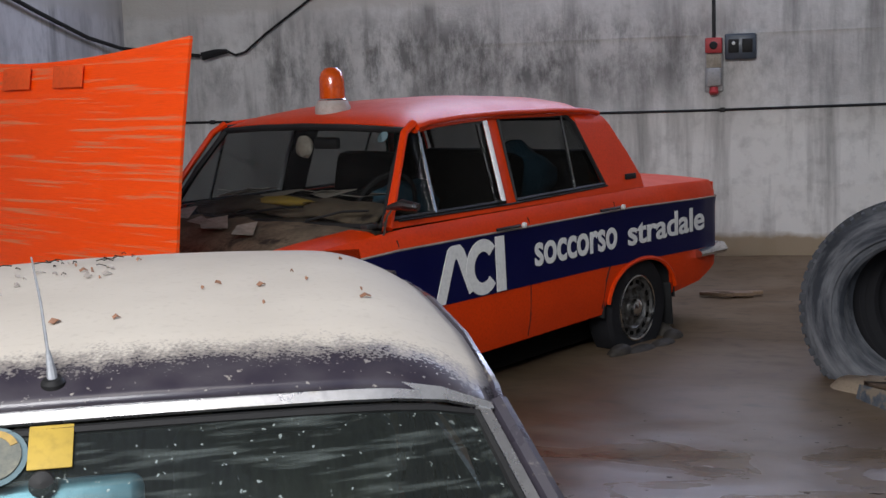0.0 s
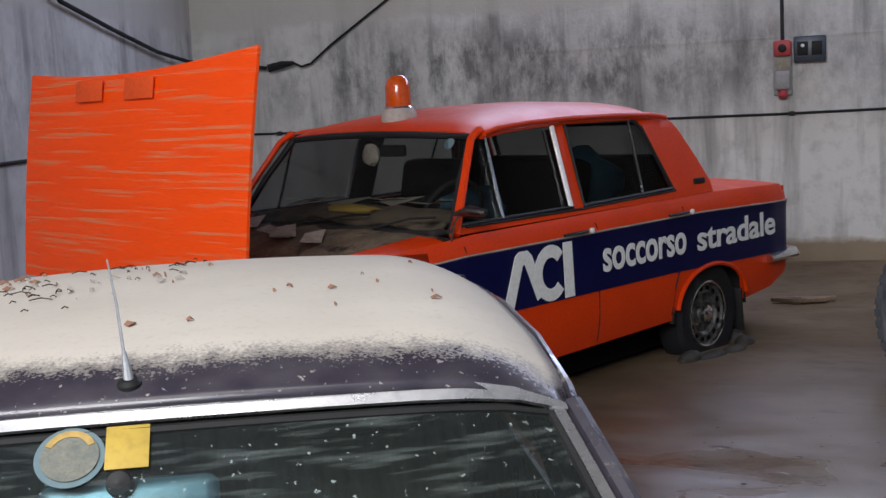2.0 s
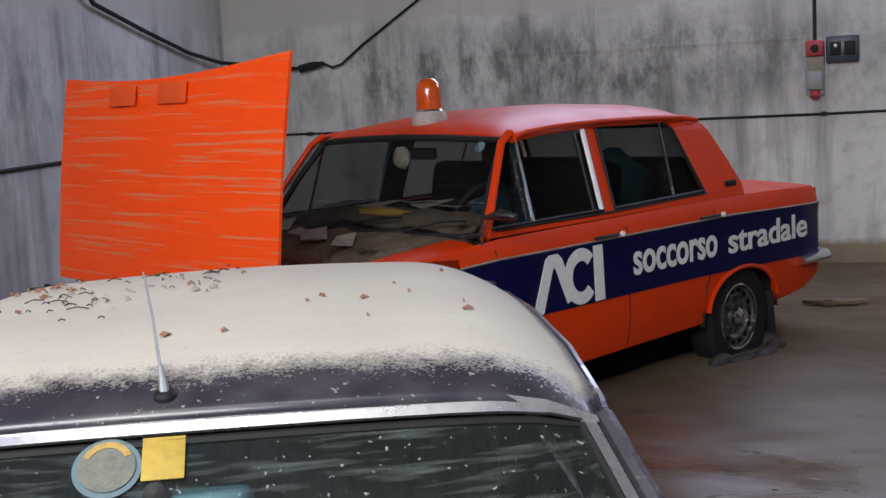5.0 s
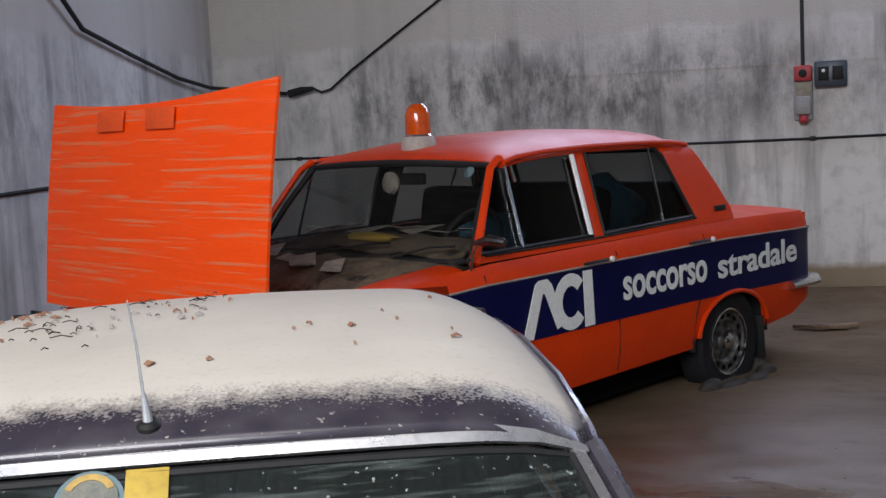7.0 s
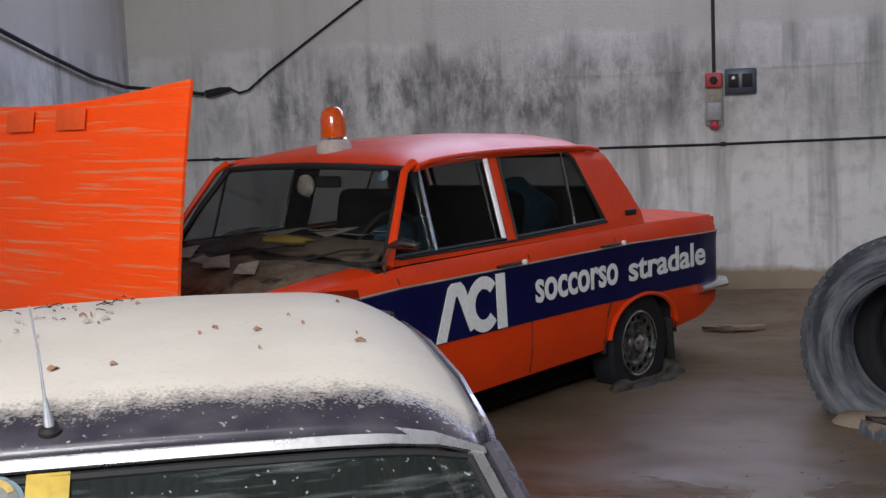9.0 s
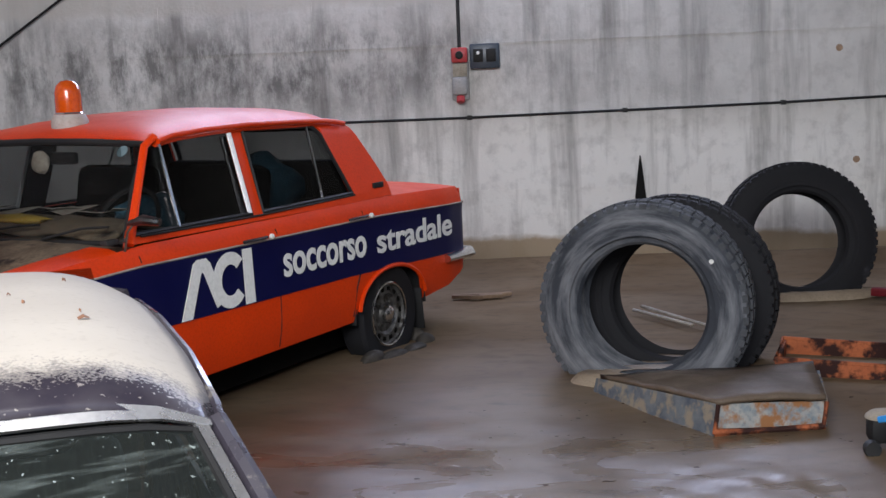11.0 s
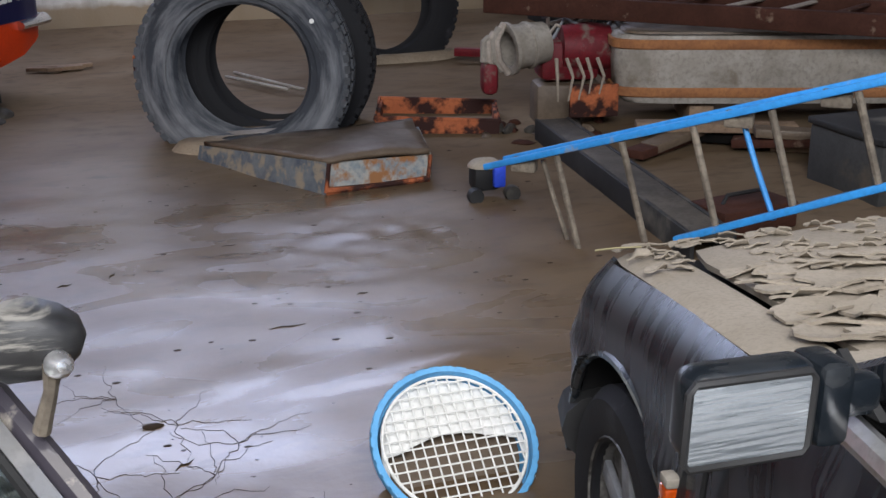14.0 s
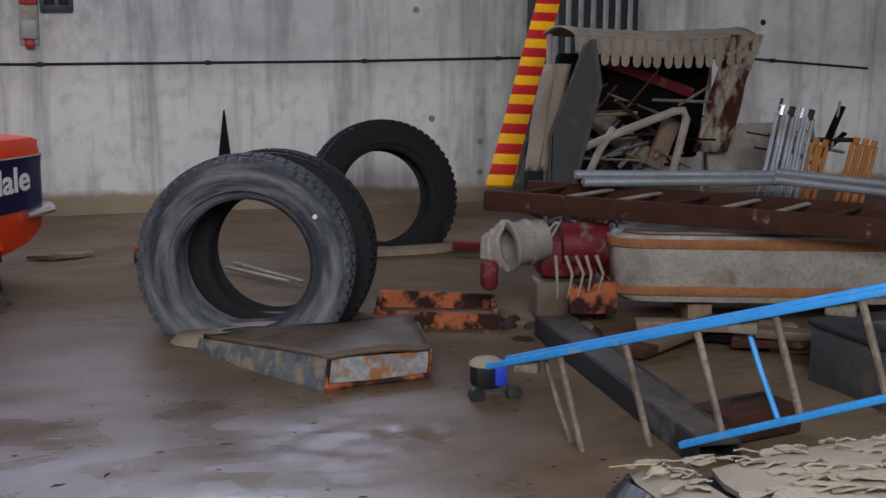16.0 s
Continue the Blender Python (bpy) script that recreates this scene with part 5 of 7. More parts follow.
for j in range(13):
    v = j / 12
    row = []
    for i in range(25):
        xx = -1 + i / 12
        top = math.sqrt(max(0, 1 - xx * xx)) * (RB - 0.012)
        low = 0.010 + 0.022 * math.cos(xx * 2.4) + 0.006 * noise.noise((xx * 5, 0, 2)) - (0.10 if abs(xx) > 0.92 else 0)
        low = min(low, top)
        row.append((xx * (RB - 0.012), low + (top - low) * v, -0.018))
    rows.append(row)
part("backing", sheet(rows, 0.003), "grid_white", gb, "white plastic backing above the mud level")
part("mud_fill", lathe([(0.0001, -0.05), (RB - 0.008, -0.05), (RB - 0.008, -0.06), (0.0001, -0.06)], 40), "brown_mud", gb, "brown mud inside the basket")

# ---- scrap heap against the wall ----
pl = thing("barrier_pole", pose(0, 0, 0), "red and yellow striped barrier board leaning on the wall", "barrier")
p0, p1 = Vector((2.90, 8.0, 0.40)), Vector((4.13, 9.70, 2.55))
ax = (p1 - p0).normalized()
sd = Vector((1, -0.15, 0))
sd = (sd - ax * sd.dot(ax)).normalized()
rot = Matrix((sd, ax, sd.cross(ax))).transposed()
n = 34
for k in range(n):
    c = p0.lerp(p1, (k + 0.5) / n)
    bmx = boxed((0, 0, 0), (0.17, (p1 - p0).length / n * 0.998, 0.03), 0.002)
    sh = Matrix.Identity(4)
    sh[1][0] = 0.28
    bmesh.ops.transform(bmx, matrix=Matrix.Translation(c) @ rot.to_4x4() @ sh, verts=bmx.verts)
    part("stripe", bmx, "stripe_red" if k % 2 else "stripe_yellow", pl)
part("edge_strip", boxed(p0.lerp(p1, 0.10) + sd * 0.10 - ax.cross(sd) * 0.01, (0.02, 0.42, 0.02), 0.003, rot), "chrome", pl)

pan = thing("steel_board", pose(0, 0, 0), "dark steel table top leaning on edge in the heap", "board")
q = [Vector(v) for v in ((2.83, 6.92, 0.02), (2.86, 7.02, 0.82), (3.05, 7.0, 1.33), (3.09, 6.98, 1.37), (3.12, 6.94, 1.10))]
bmx = bmesh.new()
a_ = [bmx.verts.new(v) for v in q]
b_ = [bmx.verts.new(v + Vector((0.03, -0.012, 0))) for v in q]
bmx.faces.new(a_)
bmx.faces.new(b_[::-1])
for i in range(5):
    bmx.faces.new((a_[i], a_[(i + 1) % 5], b_[(i + 1) % 5], b_[i]))
part("top", bmx, "dark_steel", pan)
part("edge_rail", tube([v + Vector((0.015, -0.006, 0)) for v in q], 0.011, 6, closed=True), "muddy_steel", pan)


def swing_seat():
    """A garden swing with a scalloped canopy, tipped in the heap."""
    t = thing("garden_swing", pose(3.85, 7.7, 0.0), "old garden swing with a muddy scalloped canopy and bent tube frame", "swing seat")
    rows = []
    for j in range(7):
        v = j / 6
        rows.append([(-0.66 + 1.26 * i / 24, -0.25 + 0.55 * v, 1.40 + 0.05 * math.sin(math.pi * v) - 0.03 * math.sin(math.pi * i / 24) + 0.012 * noise.noise((i * 0.5, j, 0))) for i in range(25)])
    part("canopy", sheet(rows, 0.012), "cloth", t, "sagging dirty canvas canopy", 180)
    rows = []
    for j in range(6):
        v = j / 5
        rows.append([(-0.66 + 1.26 * i / 72, -0.25 - 0.02 * v + 0.012 * math.sin(i * 1.4), 1.40 - 0.03 * math.sin(math.pi * i / 72) - v * 0.115) for i in range(73)])
    part("valance", sheet(rows, 0.006), "cloth", t, "dirty canvas front edge", 180)
    for k in range(17):
        x = -0.62 + 0.072 * k
        tab = [(-0.027, 0.02), (-0.027, -0.035), (-0.020, -0.058), (0.0, -0.068), (0.020, -0.058), (0.027, -0.035), (0.027, 0.02)]
        part("fringe_tab", plate(tab, (1, 0, 0), (0, 0, 1), (x, -0.278 + 0.008 * math.sin(k * 2.1), 1.285 - 0.03 * math.sin(math.pi * k / 17)), 0.006), "cloth", t)
    for x, yy in ((-0.62, 0.28), (0.55, 0.28)):
        part("post", tube([(x, yy, 0.0), (x, yy, 1.40)], 0.022, 8), "frame_beige", t)
    rows = []
    for j in range(12):
        v = j / 11
        rows.append([(0.40 + 0.24 * i / 8 - 0.24 * v + 0.02 * math.sin(i * 2.2), -0.27 + 0.03 * math.sin(i * 2.5 + v * 4), 1.40 - 0.74 * v) for i in range(9)])
    part("side_curtain", sheet(rows, 0.01), "stained_cloth", t, "stained canvas curtain with brown runs", 180)
    part("frame_tube", tube([(-0.81, -0.5, 0.44), (-0.76, -0.5, 0.70), (-0.41, -0.5, 0.83), (-0.10, -0.5, 0.935), (-0.04, -0.5, 0.94), (-0.015, -0.5, 0.89), (-0.11, -0.5, 0.50)], 0.026, 8), "frame_beige", t)
    part("frame_tube", tube([(-0.66, -0.45, 0.5), (-0.58, -0.5, 0.72), (-0.5, -0.5, 0.84)], 0.024, 8), "frame_beige", t)
    for k in range(5):
        part("seat_bar", tube([(-0.55 + 0.1 * k, -0.30 - 0.02 * k, 0.60 + 0.05 * (k % 3)), (-0.2 + 0.06 * k, -0.15, 0.72 - 0.04 * (k % 2))], 0.012, 6), "grey_steel", t)
    part("seat_cushion", boxed((-0.2, 0.0, 0.72), (0.5, 0.3, 0.12), 0.05, Matrix.Rotation(radians(38), 3, "Y")), "cloth", t)
    # backrest near black: the shaded inside of the swing is in its colour
    part("back_rest", boxed((-0.08, 0.2, 0.92), (1.1, 0.08, 0.72), 0.03, Matrix.Rotation(radians(12), 3, "X")), "interior", t, "torn backrest, near black for shade inside the heap")
    part("wood_slat", boxed((-0.06, -0.28, 0.72), (0.12, 0.03, 0.34), 0.03, Matrix.Rotation(radians(22), 3, "Y")), "wood", t)
    part("wood_slat", boxed((0.0, 0.1, 1.12), (0.7, 0.05, 0.07), 0.01, Matrix.Rotation(radians(18), 3, "Y")), "red", t, "dark red painted bar")


swing_seat()
cv = []
for j in range(14):
    v = j / 13
    cv.append([(2.76 + 0.15 * i / 6 + 0.16 * v, 7.15 + 0.08 * v + 0.03 * math.sin(i * 2.0 + v * 3), 0.60 + 0.62 * v) for i in range(7)])
tagged(part("canvas_sheet", sheet(cv, 0.02), "cloth", smooth=180), "beige canvas hanging beside the steel board", "canvas")

# white panel and stacked chair frames at the far end
# tangled bars; the near-black ones put recess shade into the colour
for k in range(34):
    x0, z0_ = 3.22 + 0.75 * rng.random(), 0.52 + 0.5 * rng.random()
    a, ln = rng.uniform(-0.9, 0.9), 0.10 + 0.16 * rng.random()
    yy = 7.25 + 0.45 * rng.random()
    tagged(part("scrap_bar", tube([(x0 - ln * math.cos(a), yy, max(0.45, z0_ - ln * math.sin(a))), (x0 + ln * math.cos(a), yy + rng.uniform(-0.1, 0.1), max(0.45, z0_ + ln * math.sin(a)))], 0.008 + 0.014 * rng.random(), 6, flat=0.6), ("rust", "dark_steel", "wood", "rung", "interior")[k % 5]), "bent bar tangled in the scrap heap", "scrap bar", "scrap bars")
tagged(part("pale_board", boxed((4.45, 7.55, 0.62), (0.55, 0.03, 0.42), 0.004, Matrix.Rotation(radians(-14), 3, "X")), "shell"), "pale board leaning in the heap", "board")


def chair_stack(m, mat, label, n, kind):
    for k in range(n):
        t = thing("chair_frame", m @ pose(0.085 * k, 0.03 * k, 0.0), label, "chair", kind)
        for s in (-0.02, 0.02):
            part("leg", tube([(s * 1.2, 0.0, 0.0), (s + 0.03, 0.02, 0.30), (s + 0.06, 0.05, 0.55)], 0.014, 8), mat, t)
        part("foot_cap", tube([(0.06, 0.05, 0.54), (0.07, 0.055, 0.60)], 0.019, 8), mat if kind == "orange chairs" else ("black" if k % 2 else "chrome"), t)
        part("seat_frame", tube([(-0.02, 0.0, 0.02), (0.0, 0.36, 0.0), (0.08, 0.36, 0.0)], 0.012, 6), mat, t)


pal = thing("pallet_stack", pose(4.45, 6.75, 0.0), "dark stack of wooden pallets under the chairs", "pallets")
for k in range(3):
    part("pallet", boxed((0, 0, 0.06 + 0.125 * k), (1.1, 0.8, 0.10), 0.01), "wood", pal)
chair_stack(pose(3.98, 6.55, 0.42, 0, 8, 0), "grey_steel", "upturned stacked chair with grey steel legs", 4, "stacked chairs")
for x, count in ((4.34, 2), (4.62, 3)):
    chair_stack(pose(x, 6.72, 0.38, 0, 10, 0) @ Matrix.Diagonal((1, 1, 0.72, 1)), "chair_orange", "upturned chair with orange-brown tube legs", count, "orange chairs")
# dark bars behind the chairs, gap shade carried by their colour
for k in range(16):
    x0, z0_, a = 4.35 + 0.5 * rng.random(), 0.66 + 0.22 * rng.random(), rng.uniform(-1.4, 1.4)
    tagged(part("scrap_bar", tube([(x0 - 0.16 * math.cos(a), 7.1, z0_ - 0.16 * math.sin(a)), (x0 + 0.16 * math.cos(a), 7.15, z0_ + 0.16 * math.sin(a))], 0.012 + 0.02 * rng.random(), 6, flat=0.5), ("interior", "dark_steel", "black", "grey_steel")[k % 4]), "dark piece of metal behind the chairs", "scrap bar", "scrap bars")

# long rusty truss lying across, grey pipes on it
tr = thing("steel_truss", pose(0, 0, 0), "long red-brown rusty ladder truss lying on the heap", "truss")
P0, P1 = Vector((2.20, 6.2, 0.575)), Vector((4.05, 4.85, 0.53))
Q0, Q1 = Vector((2.6, 6.65, 0.56)), Vector((4.5, 5.4, 0.50))
for nm, u, v in (("chord", P0, P1), ("chord", Q0, Q1)):
    x = (v - u).normalized()
    yv = Vector((-x.y, x.x, 0)).normalized()
    part(nm, boxed((u + v) / 2, ((v - u).length, 0.05, 0.10), 0.006, Matrix((x, yv, x.cross(yv))).transposed()), "rust", tr)
for k in range(9):
    u, v = P0.lerp(P1, (k + 0.5) / 9), Q0.lerp(Q1, min(1, (k + 0.8) / 9))
    part("lattice_bar", tube([u + Vector((0, 0.02, 0.03)), v + Vector((0, -0.02, 0.03))], 0.02, 6, flat=0.5), "frame_beige" if k % 3 else "rust", tr)
for k, (u, v) in enumerate((((2.75, 6.35, 0.670), (4.1, 6.2, 0.650)), ((2.78, 6.30, 0.635), (4.0, 6.15, 0.625)), ((3.85, 6.2, 0.670), (5.2, 5.9, 0.520)), ((3.8, 6.12, 0.640), (5.1, 5.8, 0.490)))):
    tagged(part("steel_pipe", tube([u, v], 0.024, 10), "grey_steel"), "grey steel pipe lying on the rusty truss", "pipe", "pipes on the truss")


# grey shell with rusty bands: an upturned trough
def banded_shell():
    t = thing("banded_hull", pose(3.67, 5.70, -0.02, 0, 0, -18), "grey muddy hull-shaped tub with two rusty bands", "tub")

    def ring(z, k):
        out = []
        for i in range(48):
            a = 2 * math.pi * i / 48
            cx, cy = math.cos(a), math.sin(a)
            out.append(((k * 0.95 + 0.0) * math.copysign(abs(cx) ** 0.22, cx), (k * 0.32 - 0.0) * math.copysign(abs(cy) ** 0.25, cy), z))
        return out
    part("hull", sheet([ring(0.14, 0.55), ring(0.150, 0.93), ring(0.18, 0.965), ring(0.34, 0.985), ring(0.455, 0.985), ring(0.475, 0.96), ring(0.48, 0.5), ring(0.48, 0.02)], 0, True), "shell", t, "", 50)
    for z, k in ((0.205, 0.975), (0.435, 0.99)):
        part("band", sheet([ring(z - 0.024, k), ring(z - 0.018, k + 0.012), ring(z + 0.018, k + 0.012), ring(z + 0.024, k)], 0, True), "rust_band", t, "rusty band")
    part("top_board", sheet([ring(0.481, 0.94), ring(0.492, 0.93), ring(0.494, 0.5), ring(0.494, 0.02)], 0, True), "brown_mud", t, "mud-covered top", 50)
    for s in (-0.5, 0.5):
        part("skid", boxed((s, 0, 0.05), (0.12, 0.5, 0.16), 0.01), "wood", t)


banded_shell()
# wooden clutter, its dark colours also stand in for shade below the heap
for k in range(12):
    x, y = 2.75 + 0.13 * k, 5.28 - 0.05 * k + 0.25 * rng.random() - 0.12
    tagged(part("dark_plank", boxed((x, y, 0.03 + 0.03 * (k % 3)), (0.5 + 0.5 * rng.random(), 0.10, 0.04), 0.006, Matrix.Rotation(radians(rng.uniform(-50, 40)), 3, "Z") @ Matrix.Rotation(radians(rng.uniform(-5, 5)), 3, "Y")), ("rust", "brown_mud", "wood", "interior")[k % 4]), "dark muddy plank jammed under the heap", "plank", "planks under the heap")
# red engine with a grey hose drum
en = thing("pump_engine", pose(2.36, 6.05, 0.0, 0, 0, -10), "red pump engine wrapped in a muddy grey hose drum", "engine")
part("block", boxed((0.22, 0.05, 0.30), (0.30, 0.24, 0.20), 0.04), "red", en)
part("tank", lathe([(0.02, -0.13), (0.11, -0.12), (0.125, 0.0), (0.11, 0.12), (0.02, 0.13)], 24, m=pose(0.30, 0.0, 0.36, 0, 90, 0)), "red", en)
drum_axis = Matrix.Translation((-0.10, -0.09, 0.375)) @ Vector((0.93, 0.30, 0.10)).to_track_quat("Z", "Y").to_matrix().to_4x4()
part("drum", lathe([(0.085, 0.0), (0.105, -0.006), (0.128, -0.004), (0.130, 0.012), (0.112, 0.020), (0.108, 0.10), (0.116, 0.105), (0.116, 0.118), (0.106, 0.122), (0.100, 0.20), (0.02, 0.205), (0.02, 0.19), (0.09, 0.18), (0.092, 0.02)], 32, closed=True, m=drum_axis), "shell", en, "grey muddy drum lying on its side")
for k in range(4):
    part("hose", tube([(-0.12 - 0.025 * k, -0.10 - 0.01 * k, 0.50 - 0.02 * k), (-0.16 - 0.02 * k, -0.13, 0.42), (-0.15 - 0.025 * k, -0.14, 0.33), (-0.10 - 0.03 * k, -0.12, 0.26 + 0.02 * k)], 0.018, 8), "shell" if k % 2 else "frame_beige", en, "limp grey hose")
part("front_plate", boxed((0.30, -0.24, 0.14), (0.24, 0.03, 0.16), 0.008), "rust_orange", en, "flaking orange plate")
part("shroud", boxed((-0.19, -0.10, 0.24), (0.08, 0.12, 0.16), 0.03), "red", en)
for k in range(9):
    part("bent_rod", tube([(0.10 + 0.045 * k, 0.0 + 0.02 * (k % 3), 0.40), (0.16 + 0.04 * k, 0.02, 0.47 + 0.03 * (k % 2)), (0.26 + 0.03 * k, -0.02, 0.42 + 0.04 * (k % 3))], 0.009, 6), ("frame_beige", "grey_steel", "rung")[k % 3], en)
part("flywheel", lathe([(0.02, -0.03), (0.10, -0.03), (0.105, 0), (0.10, 0.03), (0.02, 0.03)], 24, m=pose(0.42, 0.0, 0.30, 0, 80, 20)), "red", en)
for k in range(5):
    a = rng.random() * 6
    part("rag_strip", tube([(0.12 + 0.05 * k, -0.2, 0.34), (0.13 + 0.05 * k + 0.02 * math.sin(a), -0.25, 0.26), (0.12 + 0.05 * k, -0.262, 0.16 + 0.02 * math.cos(a))], [0.010, 0.008, 0.004], 6), "cloth", en)
part("pipe", tube([(0.1, 0.1, 0.5), (0.3, 0.06, 0.56), (0.48, 0.02, 0.52)], 0.014, 8), "grey_steel", en)
part("pipe", tube([(0.15, 0.12, 0.46), (0.36, 0.1, 0.52), (0.5, 0.14, 0.45)], 0.012, 8), "frame_beige", en)
part("leg", boxed((0.22, 0.03, 0.06), (0.34, 0.2, 0.26), 0.03), "brown_mud", en)
lk = thing("grey_locker", pose(3.42, 9.0, 0.0), "grey-blue corrugated locker standing against the wall", "locker")
part("body", boxed((0.55, 0.2, 1.0), (0.75, 0.4, 2.0), 0.01), "dark_steel", lk)
for k in range(7):
    part("rib", boxed((0.25 + 0.1 * k, -0.01, 1.3), (0.045, 0.02, 1.3), 0.008), "grey_steel", lk)


# ---- the near car: dark saloon under a coat of dried mud ----
NB = Vector((-0.425, 0.905, 0))
NEAR = Matrix.Translation((-0.69, 1.94, 0)) @ Matrix.Rotation(math.atan2(-NB.x, NB.y), 4, "Z")
# local: x to the car's left, y to its tail, z above the mud; the top edge of the windscreen lies at y = 0
nc = thing("muddy_saloon", NEAR, "dark plum saloon with its roof under a skin of dried mud", "car")


def roof_mud():
    """Dried mud on dark paint: thick on the top, worn off towards the edge over the windscreen."""
    m = bpy.data.materials.new("mud_over_dark_paint")
    m.use_nodes = True
    n, l = m.node_tree.nodes, m.node_tree.links
    b = n["Principled BSDF"]
    tc = n.new("ShaderNodeTexCoord")
    sep = n.new("ShaderNodeSeparateXYZ")
    l.new(tc.outputs["Object"], sep.inputs[0])

    def noise_of(scale, detail=8, stretch=(1, 1, 1)):
        mp = n.new("ShaderNodeMapping")
        mp.inputs["Scale"].default_value = stretch
        t = n.new("ShaderNodeTexNoise")
        t.inputs["Scale"].default_value, t.inputs["Detail"].default_value = scale, detail
        l.new(tc.outputs["Object"], mp.inputs["Vector"])
        l.new(mp.outputs["Vector"], t.inputs["Vector"])
        return t.outputs["Fac"]

    def rng_of(v, a, c, lo=0.0, hi=1.0):
        r = n.new("ShaderNodeMapRange")
        r.inputs["From Min"].default_value, r.inputs["From Max"].default_value = a, c
        r.inputs["To Min"].default_value, r.inputs["To Max"].default_value = lo, hi
        l.new(v, r.inputs["Value"])
        return r.outputs["Result"]

    def math_of(op, a, c):
        x = n.new("ShaderNodeMath")
        x.operation = op
        for i, v in ((0, a), (1, c)):
            if isinstance(v, float):
                x.inputs[i].default_value = v
            else:
                l.new(v, x.inputs[i])
        return x.outputs[0]

    def mix(fac, a, c):
        x = n.new("ShaderNodeMix")
        x.data_type = "RGBA"
        l.new(fac, x.inputs["Factor"])
        for i, v in ((6, a), (7, c)):
            if isinstance(v, tuple):
                x.inputs[i].default_value = (*v, 1)
            else:
                l.new(v, x.inputs[i])
        return x.outputs[2]

    wob = math_of("ADD", math_of("MULTIPLY", noise_of(3.5), 0.12), math_of("MULTIPLY", noise_of(26), 0.07))
    edge = rng_of(math_of("ADD", sep.outputs["Y"], wob), 0.115, 0.30)
    ax = n.new("ShaderNodeMath")
    ax.operation = "ABSOLUTE"
    l.new(sep.outputs["X"], ax.inputs[0])
    side = rng_of(math_of("ADD", ax.outputs[0], math_of("MULTIPLY", noise_of(6), 0.08)), 0.765, 0.70)
    flecks = rng_of(noise_of(75, 6), 0.655, 0.70)
    powder = rng_of(math_of("ADD", math_of("MULTIPLY", edge, side), math_of("MULTIPLY", noise_of(170, 4), 0.7)), 0.60, 0.98)
    mask = math_of("MAXIMUM", powder, math_of("MULTIPLY", flecks, 0.55))
    paint = mix(rng_of(noise_of(8), 0.4, 0.7), (0.035, 0.030, 0.042), (0.075, 0.068, 0.078))
    mudc = mix(rng_of(noise_of(2.2), 0.35, 0.65), (0.56, 0.515, 0.45), (0.49, 0.445, 0.385))
    mudc = mix(rng_of(noise_of(60), 0.55, 0.8, 0, 0.5), mudc, (0.41, 0.365, 0.31))
    l.new(mix(mask, paint, mudc), b.inputs["Base Color"])
    l.new(rng_of(mask, 0.0, 1.0, 0.22, 0.85), b.inputs["Roughness"])
    bp = n.new("ShaderNodeBump")
    bp.inputs["Strength"].default_value, bp.inputs["Distance"].default_value = 0.35, 0.003
    l.new(math_of("ADD", math_of("MULTIPLY", mask, 1.0), math_of("MULTIPLY", noise_of(35), 0.35)), bp.inputs["Height"])
    l.new(bp.outputs["Normal"], b.inputs["Normal"])
    return m


M["roof_mud"] = roof_mud()
RZ = [(-0.02, 0.955), (0.0, 0.968), (0.05, 0.990), (0.15, 1.018), (0.35, 1.040), (0.7, 1.047), (1.0, 1.040), (1.3, 1.012), (1.55, 0.965), (1.62, 0.935)]
RH = 0.685


def roof_pt(x, y):
    v = abs(x) / RH
    return (x, y - 0.05 * v * v * (1 if y < 0.4 else 0) * (1 - y / 0.4) * -1.0, lerp(y, RZ) - 0.030 * v * v - 0.075 * max(0, (v - 0.62) / 0.38) ** 2.4)


grid = [[roof_pt(RH * (-1 + i / 24), y) for i in range(49)] for y in [-0.02, 0.0, 0.03, 0.06, 0.1, 0.15, 0.2, 0.28, 0.36, 0.45, 0.55, 0.65, 0.8, 0.95, 1.1, 1.25, 1.4, 1.5, 1.58, 1.62]]
part("roof", sheet(grid, 0.012), "roof_mud", nc, "roof under pale dried mud, bare dark paint at the edge", 180)
for s in (1, -1):
    part("gutter", tube([Vector(roof_pt(s * RH, y)) + Vector((s * 0.008, 0, -0.012)) for y in (-0.02, 0.1, 0.4, 0.8, 1.2, 1.6)], 0.014, 8), "car_plum", nc)
# windscreen plane from the roof edge down to the bonnet
WT = [(-0.655, 0.035), (-0.4, 0.01), (0, -0.005), (0.4, 0.01), (0.655, 0.035)]


def screen(x, t, off=0.0):
    """A point on the windscreen, t from its top (0) to its foot (1)."""
    wx = x * (1 + 0.23 * t)
    bow = 0.055 * (1 - (abs(x) / 0.655) ** 2)
    return Vector((wx, 0.030 - bow * 0.8 - 0.52 * t - off * 0.6, 0.935 - 0.02 * (abs(x) / 0.655) ** 2 - 0.030 * min(1, abs(x) / 0.655) ** 10 * max(0, 1 - 1.5 * t) - 0.43 * t + off * 0.8))


